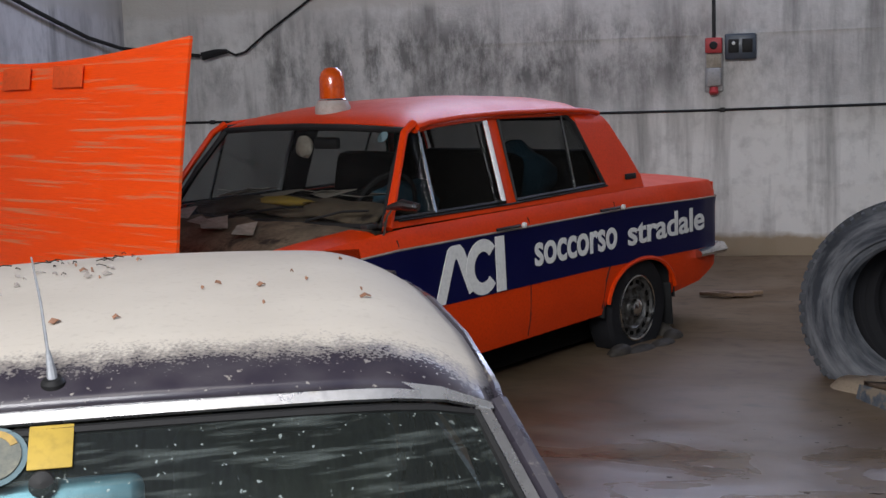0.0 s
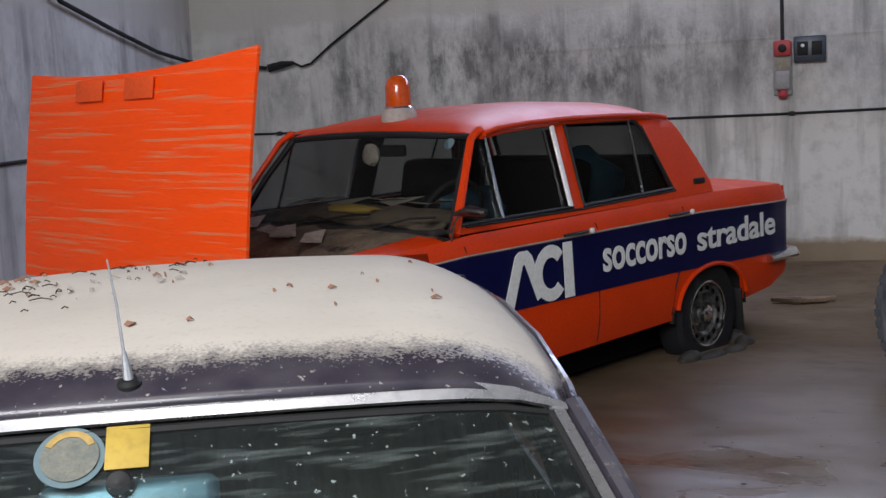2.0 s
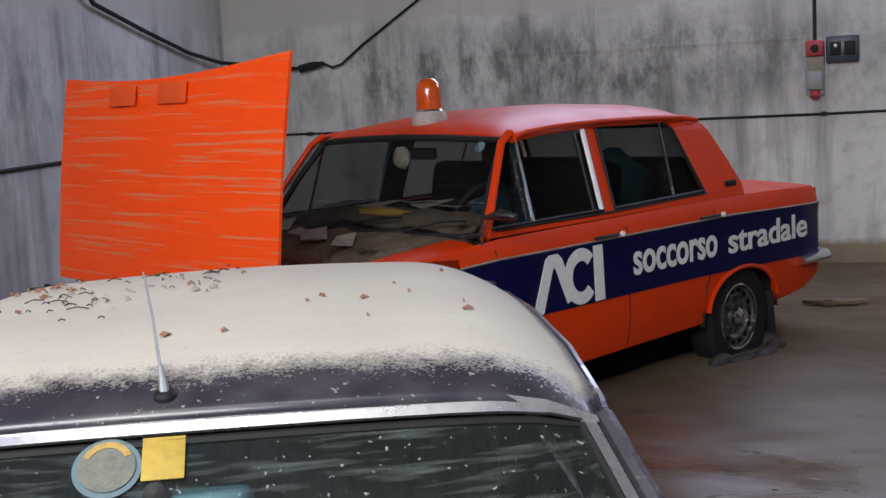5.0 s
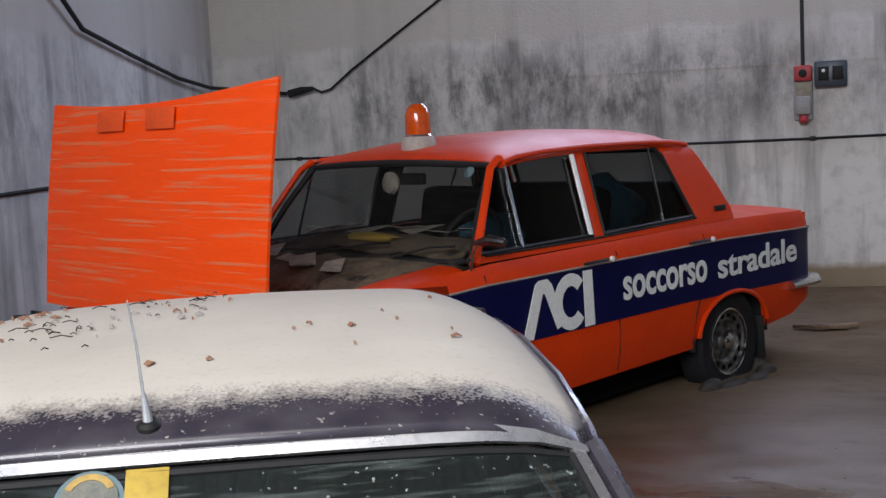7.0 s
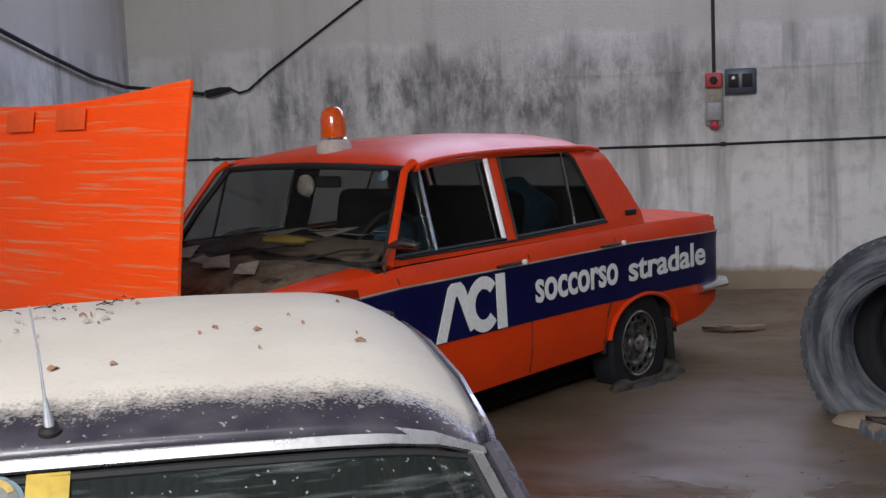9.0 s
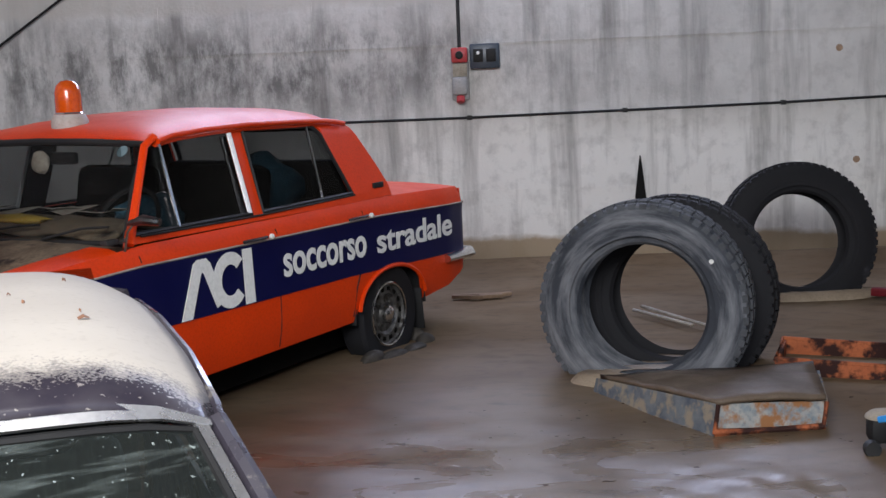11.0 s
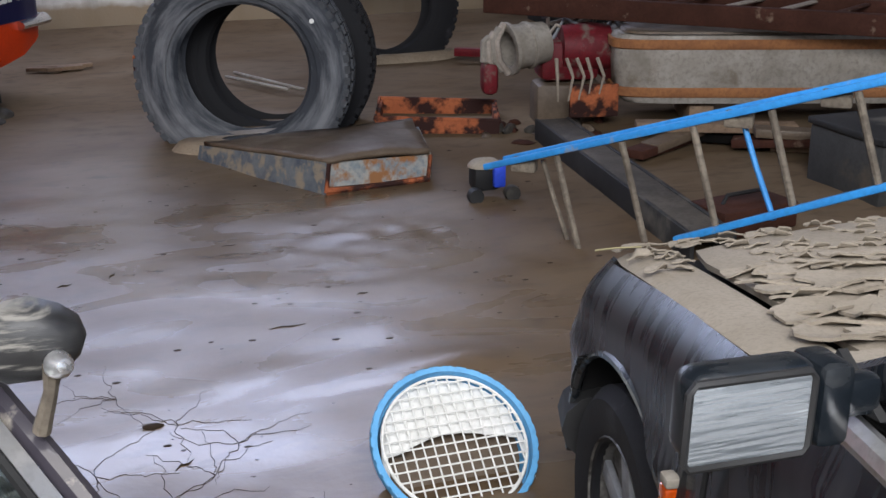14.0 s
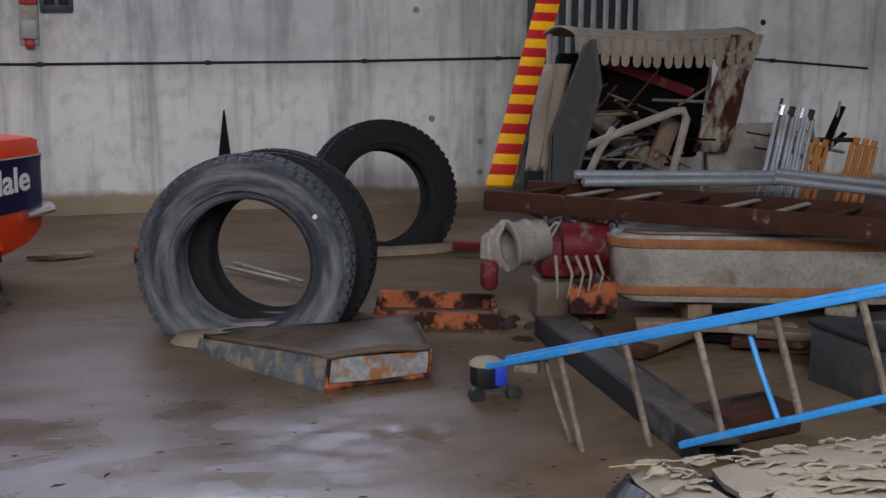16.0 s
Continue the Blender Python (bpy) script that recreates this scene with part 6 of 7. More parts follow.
xs = [-0.63 + 1.26 * k / 16 for k in range(17)]
w = part("windscreen", sheet([[screen(x, t) for x in xs] for t in (0.035, 0.25, 0.5, 0.75, 0.97)]), "glass_screen", nc, "dusty greenish windscreen run with mud streaks", 180)
w.visible_shadow = False
part("windscreen_rubber", tube([screen(x, 0.040, 0.0) for x in xs] + [screen(0.63, t, 0.004) for t in (0.2, 0.5, 0.8, 0.97)] + [screen(x, 0.98, 0.004) for x in xs[::-1]] + [screen(-0.63, t, 0.004) for t in (0.8, 0.5, 0.2)], 0.008, 6, closed=True), "black", w)
part("screen_trim", sheet([[screen(x, 0.02, 0.008) for x in [-0.665 + 1.33 * k / 16 for k in range(17)]], [screen(x, 0.012 - 0.057 * (1 - 0.85 * (abs(x) / 0.665) ** 4), 0.012) for x in [-0.665 + 1.33 * k / 16 for k in range(17)]]], 0.008), "silver", nc, "silver strip over the windscreen", 60)
for s in (1, -1):
    part("pillar_trim", sheet([[screen(s * 0.638, t, 0.006), screen(s * 0.660, t, 0.006)] for t in (0.01, 0.1, 0.3, 0.6, 1.0)], 0.010), "silver", nc, "silver windscreen pillar strip", 60)
    part("front_pillar", tube([screen(s * 0.684, t, -0.012) for t in (-0.02, 0.2, 0.5, 0.8, 1.05)], 0.020, 8), "car_plum", nc)
    # doors, side windows
    rows = []
    for y in (-0.55, -0.3, 0.2, 0.8, 1.4, 2.0, 2.4):
        rows.append([(s * (0.80 + 0.03 * math.sin(math.pi * k / 6)), y, -0.1 + 0.59 * k / 6) for k in range(7)])
    part("flank", sheet(rows, 0.012), "car_plum", nc)
    sw = part("side_window", sheet([[(s * 0.80, -0.42, 0.51), (s * 0.80, 0.7, 0.52), (s * 0.79, 1.5, 0.53)], [(s * 0.675, 0.08, 0.87), (s * 0.668, 0.7, 0.925), (s * 0.665, 1.35, 0.915)]]), "glass_dark", nc)
    sw.visible_shadow = False
    part("centre_pillar", tube([(s * 0.80, 0.62, 0.5), (s * 0.665, 0.6, 0.92)], 0.025, 8), "car_plum", nc)
    part("rear_pillar", sheet([[(s * 0.80, 1.45, 0.5), (s * 0.80, 2.0, 0.5)], [(s * 0.665, 1.3, 0.92), (s * 0.64, 1.58, 0.89)]], 0.02), "car_plum", nc)
    part("belt_strip", tube([(s * 0.825, -0.5, 0.5), (s * 0.825, 2.3, 0.51)], 0.008, 6), "silver", nc)
rwn = part("rear_window", sheet([[(-0.62, 1.62, 0.95), (0.62, 1.62, 0.95)], [(-0.72, 2.0, 0.55), (0.72, 2.0, 0.55)]]), "glass_dark", nc)
rwn.visible_shadow = False
part("boot_lid", sheet([[(x * 0.8, y, z + 0.02 * (1 - x * x)) for x in (-1, -0.5, 0, 0.5, 1)] for y, z in ((2.0, 0.54), (2.4, 0.50), (2.45, 0.3), (2.45, 0.0))], 0.012), "dry_mud", nc, "boot lid under dried mud")
part("bonnet", sheet([[(x * 0.80 * k, y, z + 0.035 * (1 - abs(x) ** 2.5)) for x in (-1, -0.8, -0.5, -0.2, 0, 0.2, 0.5, 0.8, 1)] for y, z, k in ((-0.56, 0.49, 1.0), (-0.9, 0.46, 1.0), (-1.3, 0.42, 0.99), (-1.5, 0.38, 0.96), (-1.58, 0.25, 0.94), (-1.6, 0.0, 0.93))], 0.012), "dry_mud", nc, "bonnet under dried mud", 60)
for s in (1, -1):
    part("front_wing", sheet([[(s * 0.80 * k, y, z), (s * 0.83 * k, y, z - 0.05), (s * 0.83 * k, y, -0.08)] for y, z, k in ((-0.55, 0.485, 1.0), (-0.9, 0.455, 1.0), (-1.3, 0.415, 0.99), (-1.5, 0.375, 0.96), (-1.59, 0.24, 0.94))], 0.012), "car_plum", nc)
    outline = [(-0.030, 0.046), (0.0, 0.050), (0.034, 0.036), (0.056, 0.016), (0.062, -0.006), (0.055, -0.026), (0.036, -0.046), (0.008, -0.056), (-0.036, -0.056), (-0.066, -0.034), (-0.070, 0.008), (-0.052, 0.036)]
    place = Matrix.Translation((s * 0.805, -0.365, 0.740)) @ pose(0, 0, 0, 0, 0, -25 * s)
    rows = [[place @ Vector((s * u * k * 1.08, w, v * k)) for u, v in outline] for w, k in ((0.030, 0.90), (0.030, 1.0), (0.010, 1.02), (-0.010, 0.98), (-0.024, 0.86), (-0.033, 0.60), (-0.036, 0.02))]
    mr = part("door_mirror", sheet(rows, 0, True), "streaked", nc, "dark door mirror streaked with mud", 60)
    part("mirror_glass", plate([(s * u * 0.9 * 1.08, v * 0.9) for u, v in outline], place.to_3x3() @ Vector((1, 0, 0)), (0, 0, 1), place @ Vector((0, 0.026, 0)), 0.002), "mirror", mr)
    part("mirror_arm", tube([(s * 0.812, -0.405, 0.716), (s * 0.808, -0.398, 0.675), (s * 0.800, -0.372, 0.612)], [0.014, 0.010, 0.013], 8), "rung", mr)
    part("mirror_joint", lathe([(0.0001, 0.022), (0.010, 0.019), (0.017, 0.009), (0.019, -0.004), (0.012, -0.02)], 18, m=pose(s * 0.812, -0.425, 0.722, 80)), "silver", mr)
# aerial
ae = part("aerial_base", lathe([(0.019, -0.01), (0.019, 0.006), (0.014, 0.012)], 20, m=pose(-0.038, 0.025, 0.976, 12)), "black", nc)
part("aerial_foot", tube([(-0.038, 0.025, 0.980), (-0.040, 0.03, 1.0), (-0.045, 0.045, 1.028)], [0.009, 0.0075, 0.0036], 10), "grey_steel", ae)
part("aerial_rod", tube([(-0.045, 0.044, 1.025), (-0.057, 0.09, 1.10), (-0.072, 0.13, 1.168)], [0.0028, 0.0022, 0.0015], 6), "grey_steel", ae, "thin whip aerial")
# stuck on the windscreen and behind it
st = part("sticker_round", lathe([(0.053, 0), (0.053, 0.002)], 32, m=Matrix.Translation(screen(-0.118, 0.105, 0.005)) @ pose(0, 0, 0, 41)), "sticker_blue", nc, "round faded sticker")
part("sticker_face", lathe([(0.044, 0), (0.044, 0.002)], 32, m=Matrix.Translation(screen(-0.118, 0.105, 0.0085)) @ pose(0, 0, 0, 41)), "sticker_face", st)
part("sticker_arc", plate([(0.040 * math.cos(a), 0.040 * math.sin(a)) for a in [math.pi * (0.12 + 0.76 * k / 10) for k in range(11)]] + [(0.029 * math.cos(a), 0.029 * math.sin(a)) for a in [math.pi * (0.88 - 0.76 * k / 10) for k in range(11)]], (1, 0, 0), (0, 0.755, 0.656), screen(-0.118, 0.098, 0.0112), 0.001), "sticker_arc", st)
part("card", boxed(screen(-0.035, 0.088, 0.006), (0.066, 0.078, 0.003), 0.001, Matrix.Rotation(radians(40), 3, "X")), "yellow", nc, "yellow paper card")
im = part("interior_mirror", boxed(screen(-0.035, 0.19, -0.05), (0.27, 0.03, 0.085), 0.02, Matrix.Rotation(radians(-20), 3, "X"), 3), "mirror_blue", nc, "bluish interior mirror")
part("mirror_ball", lathe([(0.0001, 0.022), (0.018, 0.014), (0.022, 0), (0.014, -0.016)], 16, m=Matrix.Translation(screen(-0.045, 0.165, -0.012)) @ pose(0, 0, 0, 70)), "plastic", im)
for x in (-0.36, 0.34):
    se = part("front_seat", boxed((x, 0.62, 0.42), (0.48, 0.16, 0.62), 0.06, Matrix.Rotation(radians(-10), 3, "X"), 3), "seat_light", nc)
    part("headrest", boxed((x, 0.62, 0.80), (0.30, 0.10, 0.20), 0.045, None, 3), "headrest", se, "dark grey headrest")
part("rear_seat", boxed((0, 1.55, 0.42), (1.25, 0.2, 0.6), 0.06, Matrix.Rotation(radians(-14), 3, "X"), 3), "seat_light", nc)
part("dashboard", sheet([[(x, y, z) for x in (-0.76, -0.3, 0.3, 0.76)] for y, z in ((-0.48, 0.49), (-0.2, 0.52), (-0.08, 0.49), (-0.06, 0.3))], 0.02), "plastic", nc)
part("floor_pan", boxed((0, 0.8, 0.02), (1.5, 2.4, 0.05), 0.01), "interior", nc)
part("headlining", sheet([[(x, y, lerp(y, RZ) - 0.05 - 0.05 * (abs(x) / 0.62) ** 2) for x in (-0.62, -0.3, 0, 0.3, 0.62)] for y in (0.05, 0.4, 0.8, 1.2, 1.55)]), "interior", nc)

# bits of dry leaf, bark and straw on the roof
for k in range(130):
    cx, cy, sp = ((-0.36, 0.62, 0.07), (-0.18, 0.72, 0.10), (-0.46, 0.95, 0.08), (-0.10, 1.0, 0.12), (-0.52, 0.45, 0.06), (0.05, 0.55, 0.30))[k % 6]
    x, y = max(-0.62, min(0.5, rng.gauss(cx, sp))), max(0.27, min(1.3, rng.gauss(cy, sp)))
    z = roof_pt(x, y)[2]
    s = 0.003 + 0.011 * rng.random() ** 2.5
    a = rng.random() * 3.14
    if k % 3 == 0:
        bmx = tube([(-s * 1.8, 0, 0.004), (0, s * 0.4, 0.007), (s * 1.8, 0, 0.003)], 0.0013, 5)
        nm, mt, lb, ct = "twig", "twig", "thin dark twig on the muddy roof", "twig"
    else:
        bmx = sheet([[(-s, -s * 0.5, 0.001), (0, -s * 0.7, 0.006), (s, -s * 0.3, 0.002)], [(-s * 1.1, s * 0.3, 0.004), (0, s * 0.5, 0.009), (s * 0.9, s * 0.5, 0.003)]], 0.0015)
        nm, mt, lb, ct = "leaf_scrap", ("leaf", "cream", "leaf")[k % 3], "scrap of dry leaf on the muddy roof", "leaf"
    tagged(part(nm, bmx, mt, m=NEAR @ pose(x, y, z + 0.001, 0, 0, math.degrees(a))), lb, ct, "debris on the roof")

# ---- the dark car with the mud-cracked bonnet ----
DK = Matrix.Translation((1.085, 1.5, 0)) @ Matrix.Rotation(radians(-7), 4, "Z")
# local: x to its right, y forward, z above the mud; its left flank lies near x = 0
dk = thing("dark_hatchback", DK, "dark green-black car with dried mud curling on its bonnet", "car")
W2 = 1.52
TOPZ = [(-1.6, 0.70), (-0.3, 0.70), (0.15, 0.665), (0.4, 0.635), (0.7, 0.60), (0.95, 0.565), (1.06, 0.545), (1.12, 0.50)]


def dk_arch(y):
    t = (y - 0.70) / 0.335
    return 0.13 + 0.33 * math.sqrt(1 - t * t) ** 0.85 if abs(t) < 1 else -0.08


def flank_row(y, s):
    top, b = lerp(y, TOPZ), dk_arch(y)
    nose = 0.09 * max(0, (y - 0.95) / 0.17) ** 2.4
    out = []
    for k in range(12):
        q = k / 11
        z = b + (top - b) * q
        bulge = -0.050 * math.sin(math.pi * min(1, max(0, (z + 0.1) / 0.75))) - 0.012 * math.exp(-((z - 0.40) / 0.03) ** 2)
        crown = 0.045 * max(0, (z - (top - 0.09)) / 0.09) ** 2
        out.append((0.015 + bulge + crown + nose, y, z))
    return [(x if s < 0 else W2 - x, yy, z) for x, yy, z in out]


ys = [-1.6, -1.2, -0.8, -0.4, -0.1, 0.1, 0.2, 0.3, 0.325] + [0.366 + 0.668 * k / 26 for k in range(0, 27)] + [1.045, 1.06, 1.09, 1.12]
for s in (-1, 1):
    part("flank", sheet([flank_row(y, s) for y in ys], 0.010), "car_dark", dk, "", 60)
    part("arch_lip", tube([((-0.018 if s < 0 else W2 + 0.018), 0.70 + 0.335 * math.cos(a), 0.13 + 0.33 * abs(math.sin(a)) ** 0.85) for a in [math.pi * k / 20 for k in range(21)]], 0.010, 6), "car_dark", dk)
    part("wheel_well", sheet([[((x if s < 0 else W2 - x), 0.70 + 0.345 * math.cos(a), 0.13 + 0.34 * abs(math.sin(a)) ** 0.85) for a in [math.pi * k / 14 for k in range(15)]] for x in (0.0, 0.3)]), "black", dk)
    x = 0.065 if s < 0 else W2 - 0.065
    wv = part("wheel", lathe([(0.17, -0.08), (0.19, -0.09), (0.25, -0.095), (0.275, -0.07), (0.275, 0.07), (0.25, 0.095), (0.19, 0.09), (0.17, 0.08)], 40, closed=True, m=Matrix.Translation((x, 0.70, 0.13)) @ pose(0, 0, 0, 0, 90 * s, 0)), "tyre_dark", dk)
    part("rim_ring", lathe([(0.165, 0.05), (0.178, 0.088), (0.185, 0.08), (0.185, -0.05)], 36, m=Matrix.Translation((x, 0.70, 0.13)) @ pose(0, 0, 0, 0, 90 * s, 0)), "wheel", wv)
    part("hub", lathe([(0.0001, 0.075), (0.05, 0.07), (0.06, 0.05), (0.06, 0.0)], 24, m=Matrix.Translation((x, 0.70, 0.13)) @ pose(0, 0, 0, 0, 90 * s, 0)), "grey_steel", wv)
    for k in range(6):
        a = math.pi * k / 3 + 0.3
        part("spoke", boxed((x + s * 0.055, 0.70 + 0.11 * math.cos(a), 0.13 + 0.11 * math.sin(a)), (0.02, 0.12, 0.045), 0.008, Matrix.Rotation(a, 3, "X")), "grey_steel", wv)
part("front_bumper", tube([(0.03, 0.98, 0.20), (0.04, 1.06, 0.20), (0.12, 1.14, 0.20), (0.4, 1.2, 0.20), (W2 - 0.4, 1.2, 0.20), (W2 - 0.12, 1.14, 0.20), (W2 - 0.04, 1.06, 0.20), (W2 - 0.03, 0.98, 0.20)], 0.08, 12, flat=0.95), "plastic", dk, "dark plastic bumper")
part("grille", boxed((W2 / 2, 1.11, 0.42), (W2 - 0.45, 0.05, 0.16), 0.02), "black", dk)
for s in (0.26, W2 - 0.26):
    part("headlamp", boxed((s, 1.08, 0.43), (0.24, 0.08, 0.14), 0.03), "mirror", dk, "clear headlamp")
for s in (-1, 1):
    fx = lambda v: v if s < 0 else W2 - v
    part("wing_top", sheet([[(fx(q + 0.09 * max(0, (y - 0.95) / 0.17) ** 2.4), y, lerp(y, TOPZ) + dz) for q, dz in ((0.052, -0.001), (0.075, 0.010), (0.115, 0.014), (0.160, 0.012), (0.166, -0.02))] for y in (0.16, 0.4, 0.6, 0.8, 0.95, 1.03, 1.08, 1.11)], 0.006), "dry_mud", dk, "top of the wing coated in dried mud", 40)
# bonnet panel with a dark gap beside the wing
grid = []
for k in range(9):
    y = 0.12 + 0.98 * k / 8
    x0 = 0.185 + 0.10 * max(0, (y - 0.85) / 0.25) ** 2
    grid.append([(x0 + (W2 - 2 * x0) * i / 14, y + 0.05 * math.sin(math.pi * i / 14) - 0.0, lerp(y, TOPZ) + 0.016 + 0.03 * math.sin(math.pi * i / 14) ** 0.8) for i in range(15)])
part("bonnet", sheet(grid, 0.012), "dry_mud", dk, "bonnet hidden under dried mud", 60)
part("bonnet_gap", boxed((W2 / 2, 0.6, 0.50), (W2 - 0.30, 1.0, 0.02), 0.0), "black", dk)
part("scuttle", sheet([[(x, y, z) for x in (0.1, 0.5, 1.0, W2 - 0.1)] for y, z in ((0.14, 0.655), (0.0, 0.68))], 0.01), "black", dk)
# windscreen, pillars, roof and doors
wsd = part("windscreen", sheet([[(0.12 + (W2 - 0.24) * i / 8, 0.06 + 0.06 * math.sin(math.pi * i / 8), 0.69) for i in range(9)], [(0.24 + (W2 - 0.48) * i / 8, -0.62 + 0.04 * math.sin(math.pi * i / 8), 1.12) for i in range(9)]]), "glass_dark", dk, "", 180)
wsd.visible_shadow = False
for s in (-1, 1):
    fx = lambda v: v if s < 0 else W2 - v
    part("front_pillar", tube([(fx(0.07), 0.13, 0.675), (fx(0.13), -0.2, 0.875), (fx(0.215), -0.62, 1.125)], 0.030, 8), "car_dark", dk)
    part("pillar_trim", tube([(fx(0.095), 0.12, 0.70), (fx(0.155), -0.2, 0.90), (fx(0.24), -0.62, 1.145)], 0.010, 6), "silver", dk)
    wn2 = part("door_window", sheet([[(fx(0.06), 0.04, 0.70), (fx(0.06), -0.5, 0.71), (fx(0.06), -1.1, 0.72)], [(fx(0.12), -0.22, 0.88), (fx(0.19), -0.6, 1.09), (fx(0.2), -1.1, 1.10)]]), "glass_dark", dk)
    wn2.visible_shadow = False
    part("window_strip", tube([(fx(0.03), 0.06, 0.695), (fx(0.03), -1.5, 0.705)], 0.020, 8), "silver" if s < 0 else "black", dk)
    part("door_gap", tube([(fx(-0.005), 0.27, 0.62), (fx(-0.030), 0.27, 0.5), (fx(-0.042), 0.27, 0.36), (fx(-0.030), 0.27, 0.1)], 0.005, 5), "black", dk)
    ind = part("side_indicator", boxed((fx(-0.040), 0.385, 0.385), (0.026, 0.034, 0.052), 0.006), "amber", dk, "orange side indicator")
    part("indicator_cap", boxed((fx(-0.039), 0.385, 0.420), (0.026, 0.034, 0.018), 0.005), "paper", ind)
part("roof", sheet([[(0.21 + (W2 - 0.42) * i / 10, y, 1.13 + 0.05 * math.sin(math.pi * i / 10)) for i in range(11)] for y in (-0.62, -1.0, -1.6)], 0.012), "dry_mud", dk, "", 60)
part("dashboard", sheet([[(x, y, z) for x in (0.12, 0.6, 1.0, W2 - 0.12)] for y, z in ((0.05, 0.67), (-0.3, 0.70), (-0.34, 0.5))], 0.02), "interior", dk)
part("floor_pan", boxed((W2 / 2, -0.7, 0.05), (W2 - 0.1, 1.7, 0.05), 0.01), "interior", dk)
part("steering_wheel", tube([(0.42 + 0.18 * math.cos(a), -0.42 - 0.05 * math.sin(a), 0.70 + 0.17 * math.sin(a)) for a in [2 * math.pi * k / 24 for k in range(24)]], 0.012, 6, closed=True), "black", dk)
tilt = Matrix.Rotation(radians(10), 3, "Z") @ Matrix.Rotation(radians(2), 3, "Y")
mc = Vector((-0.136, -0.088, 0.765))
mh = part("door_mirror", boxed(mc + tilt @ Vector((0.012, 0.030, 0.001)), (0.164, 0.058, 0.106), 0.022, tilt, 4), "car_dark", dk, "dark door mirror with a streaked glass")
part("mirror_glass", boxed(mc, (0.148, 0.008, 0.092), 0.003, tilt, 3), "mirror", mh, "mirror glass streaked with mud")
part("mirror_bezel", tube([mc + tilt @ Vector((x, -0.002, z)) for x, z in ((-0.077, -0.040), (-0.070, -0.049), (0.070, -0.049), (0.077, -0.040), (0.077, 0.040), (0.070, 0.049), (-0.070, 0.049), (-0.077, 0.040))], 0.005, 6, closed=True), "plastic", mh)
part("mirror_hinge", boxed(mc + tilt @ Vector((0.110, 0.03, 0.0)), (0.045, 0.07, 0.10), 0.012, tilt), "car_dark", mh)
part("mirror_foot", boxed(mc + Vector((0.150, 0.06, -0.01)), (0.06, 0.035, 0.05), 0.012, tilt), "car_dark", mh)
part("mirror_triangle", plate([(0, 0), (0.16, 0), (0, 0.09)], (0, -1, 0.2), (0, -0.55, 0.83), (0.045, 0.1, 0.70), 0.012), "plastic", mh)

# curled flakes of dried mud on the bonnet
crust = thing("mud_crust", DK, "dried mud cracked into curling flakes on the car bonnet", "dried mud")


def flake(w, h, curl, seed):
    """A thin plate of dried mud with a ragged rim, lifted along one edge and at its corners."""
    n = 16
    bm = bmesh.new()
    rings = []
    for q in (0.0, 0.4, 0.75, 1.0):
        ring = []
        for k in range(n):
            a = 2 * math.pi * k / n
            e = 1 + 0.50 * noise.noise((math.cos(a) * 1.5 + seed, math.sin(a) * 1.5, seed * 0.7)) + 0.22 * noise.noise((math.cos(a) * 5 + seed, math.sin(a) * 5, seed))
            x, y = w * e * q * math.cos(a), h * e * q * math.sin(a)
            lift = curl * (max(0, -y / h) ** 2 * 1.2 + 0.25 * max(0, noise.noise((a * 1.3, seed, 2))) * q ** 3)
            ring.append((x, y, 0.003 + lift + 0.002 * noise.noise((x * 40, y * 40, seed))))
        rings.append(ring)
    ctr = bm.verts.new((0, 0, 0.003))
    vs = [[bm.verts.new(p) for p in ring] for ring in rings[1:]]
    low = [bm.verts.new((v.co.x * 0.98, v.co.y * 0.98, v.co.z - 0.006)) for v in vs[-1]]
    for k in range(n):
        j = (k + 1) % n
        bm.faces.new((ctr, vs[0][k], vs[0][j]))
        for A, B in zip(vs + [low], (vs + [low])[1:]):
            bm.faces.new((A[k], B[k], B[j], A[j]))
    return bm


protos = []
for k in range(10):
    f0 = part("mud_flake", flake(0.055 + 0.040 * rng.random(), 0.036 + 0.022 * rng.random(), 0.010 + 0.011 * rng.random(), k * 3.1), "dry_mud", crust, "", 32)
    protos.append(f0)
spots, tries = [], 0
while len(spots) < 296 and tries < 14000:
    tries += 1
    x, y = 0.07 + 1.28 * rng.random(), 0.14 + 0.93 * rng.random()
    if x < 0.20 and (y < 0.80 or x > 0.15):
        continue
    big = (0.34 if y > 0.78 else 0.50) + 1.1 * max(0, 0.85 - y)
    dens = noise.noise((x * 2.2, y * 2.2, 4)) + 0.55 * (x - 0.25) + 0.5 * (y - 0.55)
    if x > 0.2 and dens < -0.12:
        continue
    if all((x - a) ** 2 + (1.7 * (y - b)) ** 2 > (0.026 * (g + big)) ** 2 for a, b, g in spots):
        spots.append((x, y, big))
for k, (x, y, big) in enumerate(spots):
    o = protos[k % 10] if k < 10 else protos[k % 10].copy()
    if k >= 10:
        scene.collection.objects.link(o)
        o.parent = crust
    z = lerp(y, TOPZ) + 0.018 + 0.03 * math.sin(math.pi * min(1, max(0, (x - 0.185) / 1.15))) ** 0.8
    o.matrix_local = pose(x, y, z, -5 + 8 * rng.random(), -4 + 8 * rng.random(), -25 + 50 * rng.random()) @ Matrix.Diagonal((big * 0.95, big * 0.95, min(1.0, 0.35 + 0.6 * big), 1))
crumpled("mud_lump", DK @ pose(0.10, 0.97, 0.575), 0.022, 0.02, 0.016, "dry_mud", "small lump of dried mud on the wing", "mud lump", 2, 6)
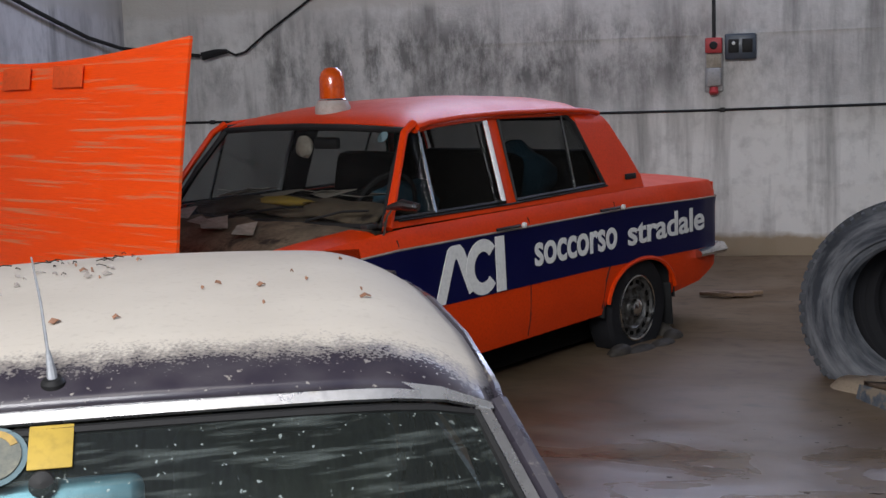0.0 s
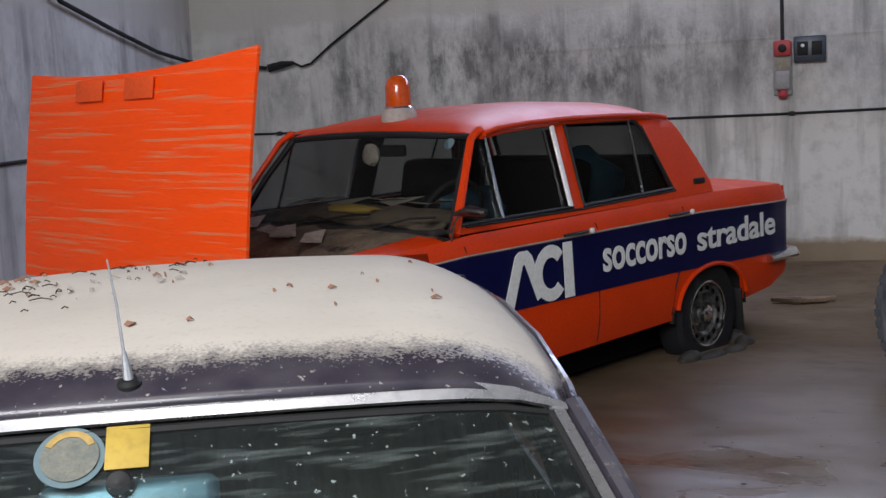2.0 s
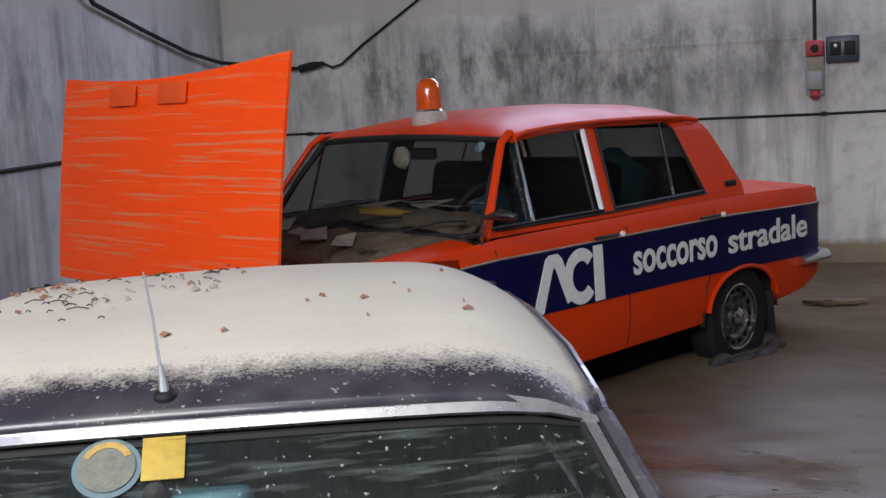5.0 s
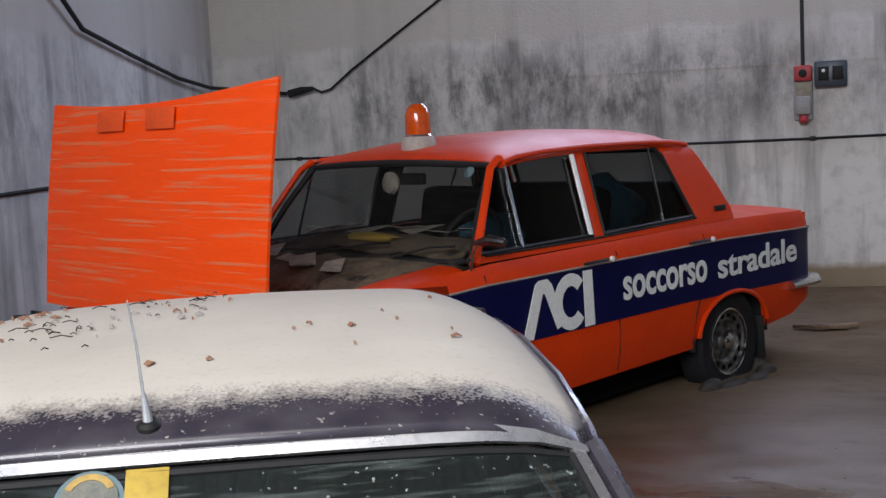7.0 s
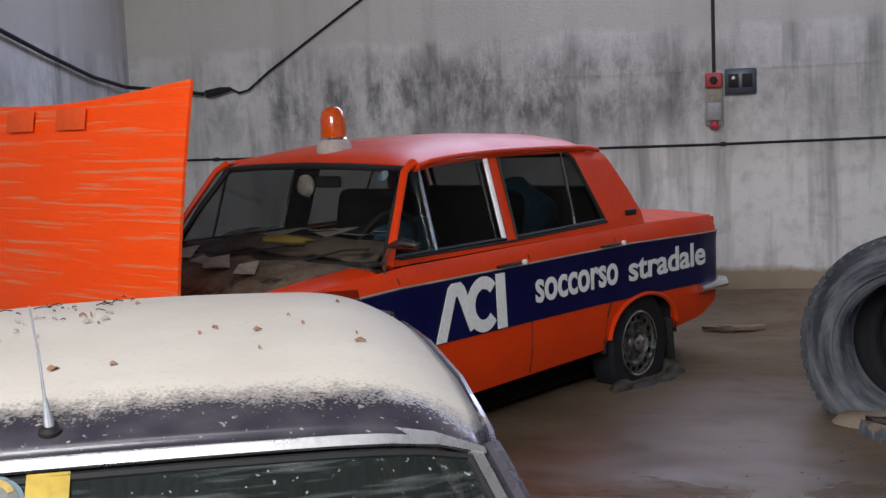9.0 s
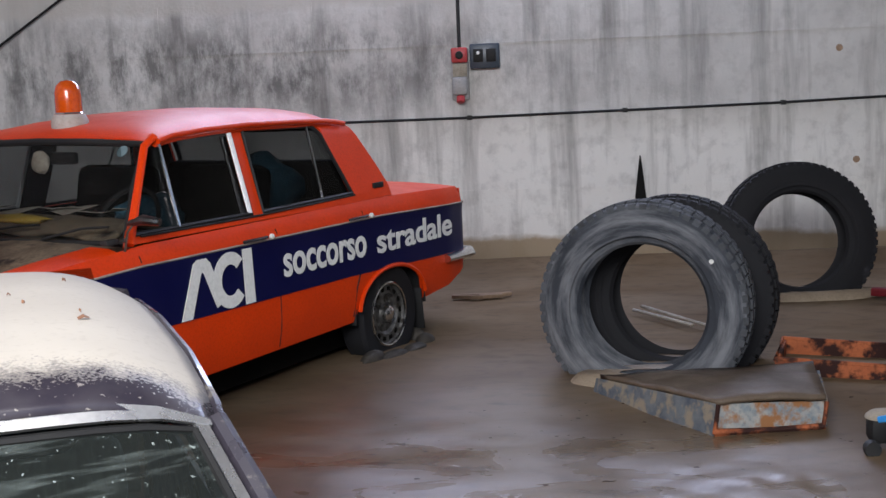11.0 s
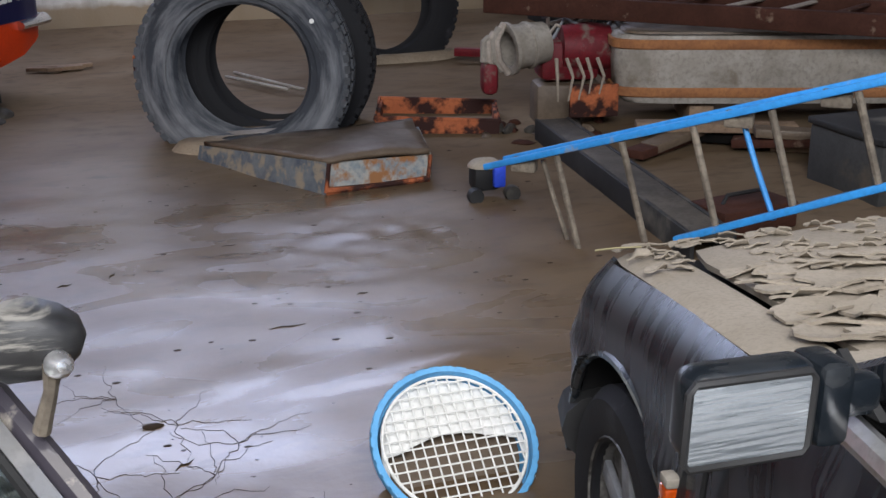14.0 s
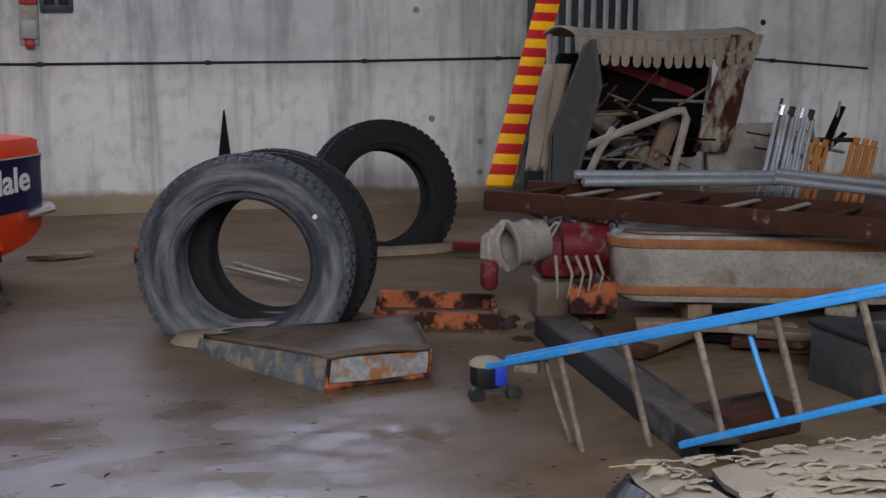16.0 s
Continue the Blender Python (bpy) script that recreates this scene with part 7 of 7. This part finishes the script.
tagged(part("straw", tube([DK @ Vector((0.015, 1.01, 0.578)), DK @ Vector((0.055, 1.0, 0.584)), DK @ Vector((0.10, 0.98, 0.59))], 0.002, 5), "grass"), "dry straw on the car wing", "straw")

# ---- small litter on the mud ----
for k in range(26):
    x, y = 2.05 + 0.75 * rng.random(), 5.55 + 0.5 * rng.random()
    crumpled("mud_clod", pose(x, y, mud_z(x, y), 0, 0, rng.random() * 180), 0.02 + 0.05 * rng.random(), 0.015 + 0.03 * rng.random(), 0.012 + 0.03 * rng.random(), ("brown_mud", "wet_clot", "rust")[k % 3], "dark clod of debris by the engine", "debris", k, 5)
for x, y, s, a in ((0.78, 3.7, 0.055, 5), (0.635, 2.71, 0.04, -3), (0.42, 2.95, 0.03, 40), (1.05, 3.9, 0.02, 10), (0.3, 4.3, 0.03, 70), (0.15, 4.25, 0.025, 20), (0.7, 4.5, 0.03, 12)):
    tagged(part("twig", tube([(-s, 0, 0.004), (-0.3 * s, 0.006, 0.006), (0.2 * s, -0.003, 0.006), (s, 0.004, 0.004)], [0.0012, 0.0024, 0.0022, 0.001], 5), "twig", m=pose(x, y, mud_z(x, y) - 0.004, 0, 0, a)), "short dark twig on wet mud", "twig", "twigs on the mud")


def root_net(cx, cy, seed):
    r_ = random.Random(seed)
    t = thing("root_strands", pose(cx, cy, mud_z(cx, cy)), "thin black roots spread over the wet mud", "roots", "roots on the mud")
    for k in range(5):
        a = r_.random() * 6.28
        p, pts = Vector((0, 0, 0.002)), []
        for i in range(13):
            pts.append(Vector((p.x, p.y, mud_z(cx + p.x, cy + p.y) - mud_z(cx, cy) + 0.0004)))
            g = a + r_.uniform(-0.75, 0.75)
            a += r_.uniform(-0.12, 0.12)
            p += Vector((math.cos(g), math.sin(g) * 1.2, 0)) * r_.uniform(0.008, 0.028)
        part("strand", tube(pts, [0.0012 - 0.00006 * i for i in range(13)], 4), "twig", t)


root_net(0.22, 2.95, 41)
root_net(0.55, 3.02, 57)
root_net(0.28, 3.35, 63)
root_net(0.30, 2.62, 21)
root_net(0.48, 2.88, 33)
root_net(0.38, 2.78, 3)
root_net(0.42, 3.15, 9)
root_net(0.62, 2.5, 5)
root_net(0.85, 2.42, 12)
crumpled("debris_clump", pose(0.36, 3.16, mud_z(0.36, 3.16)), 0.03, 0.016, 0.008, "twig", "small clump of dark plant debris on the mud", "debris", 6, 6)
bm = bmesh.new()
for k in range(260):
    x, y = -0.2 + 2.2 * rng.random(), 2.4 + 3.2 * rng.random()
    s = 0.002 + 0.006 * rng.random() ** 3
    v = bmesh.ops.create_icosphere(bm, subdivisions=1, radius=s)["verts"]
    bmesh.ops.transform(bm, matrix=Matrix.Translation((x, y, mud_z(x, y))) @ Matrix.Diagonal((1.8, 1, 0.35, 1)), verts=v)
tagged(part("litter", bm, "twig"), "crumbs of dirt scattered over the mud", "litter", "", "stuff")
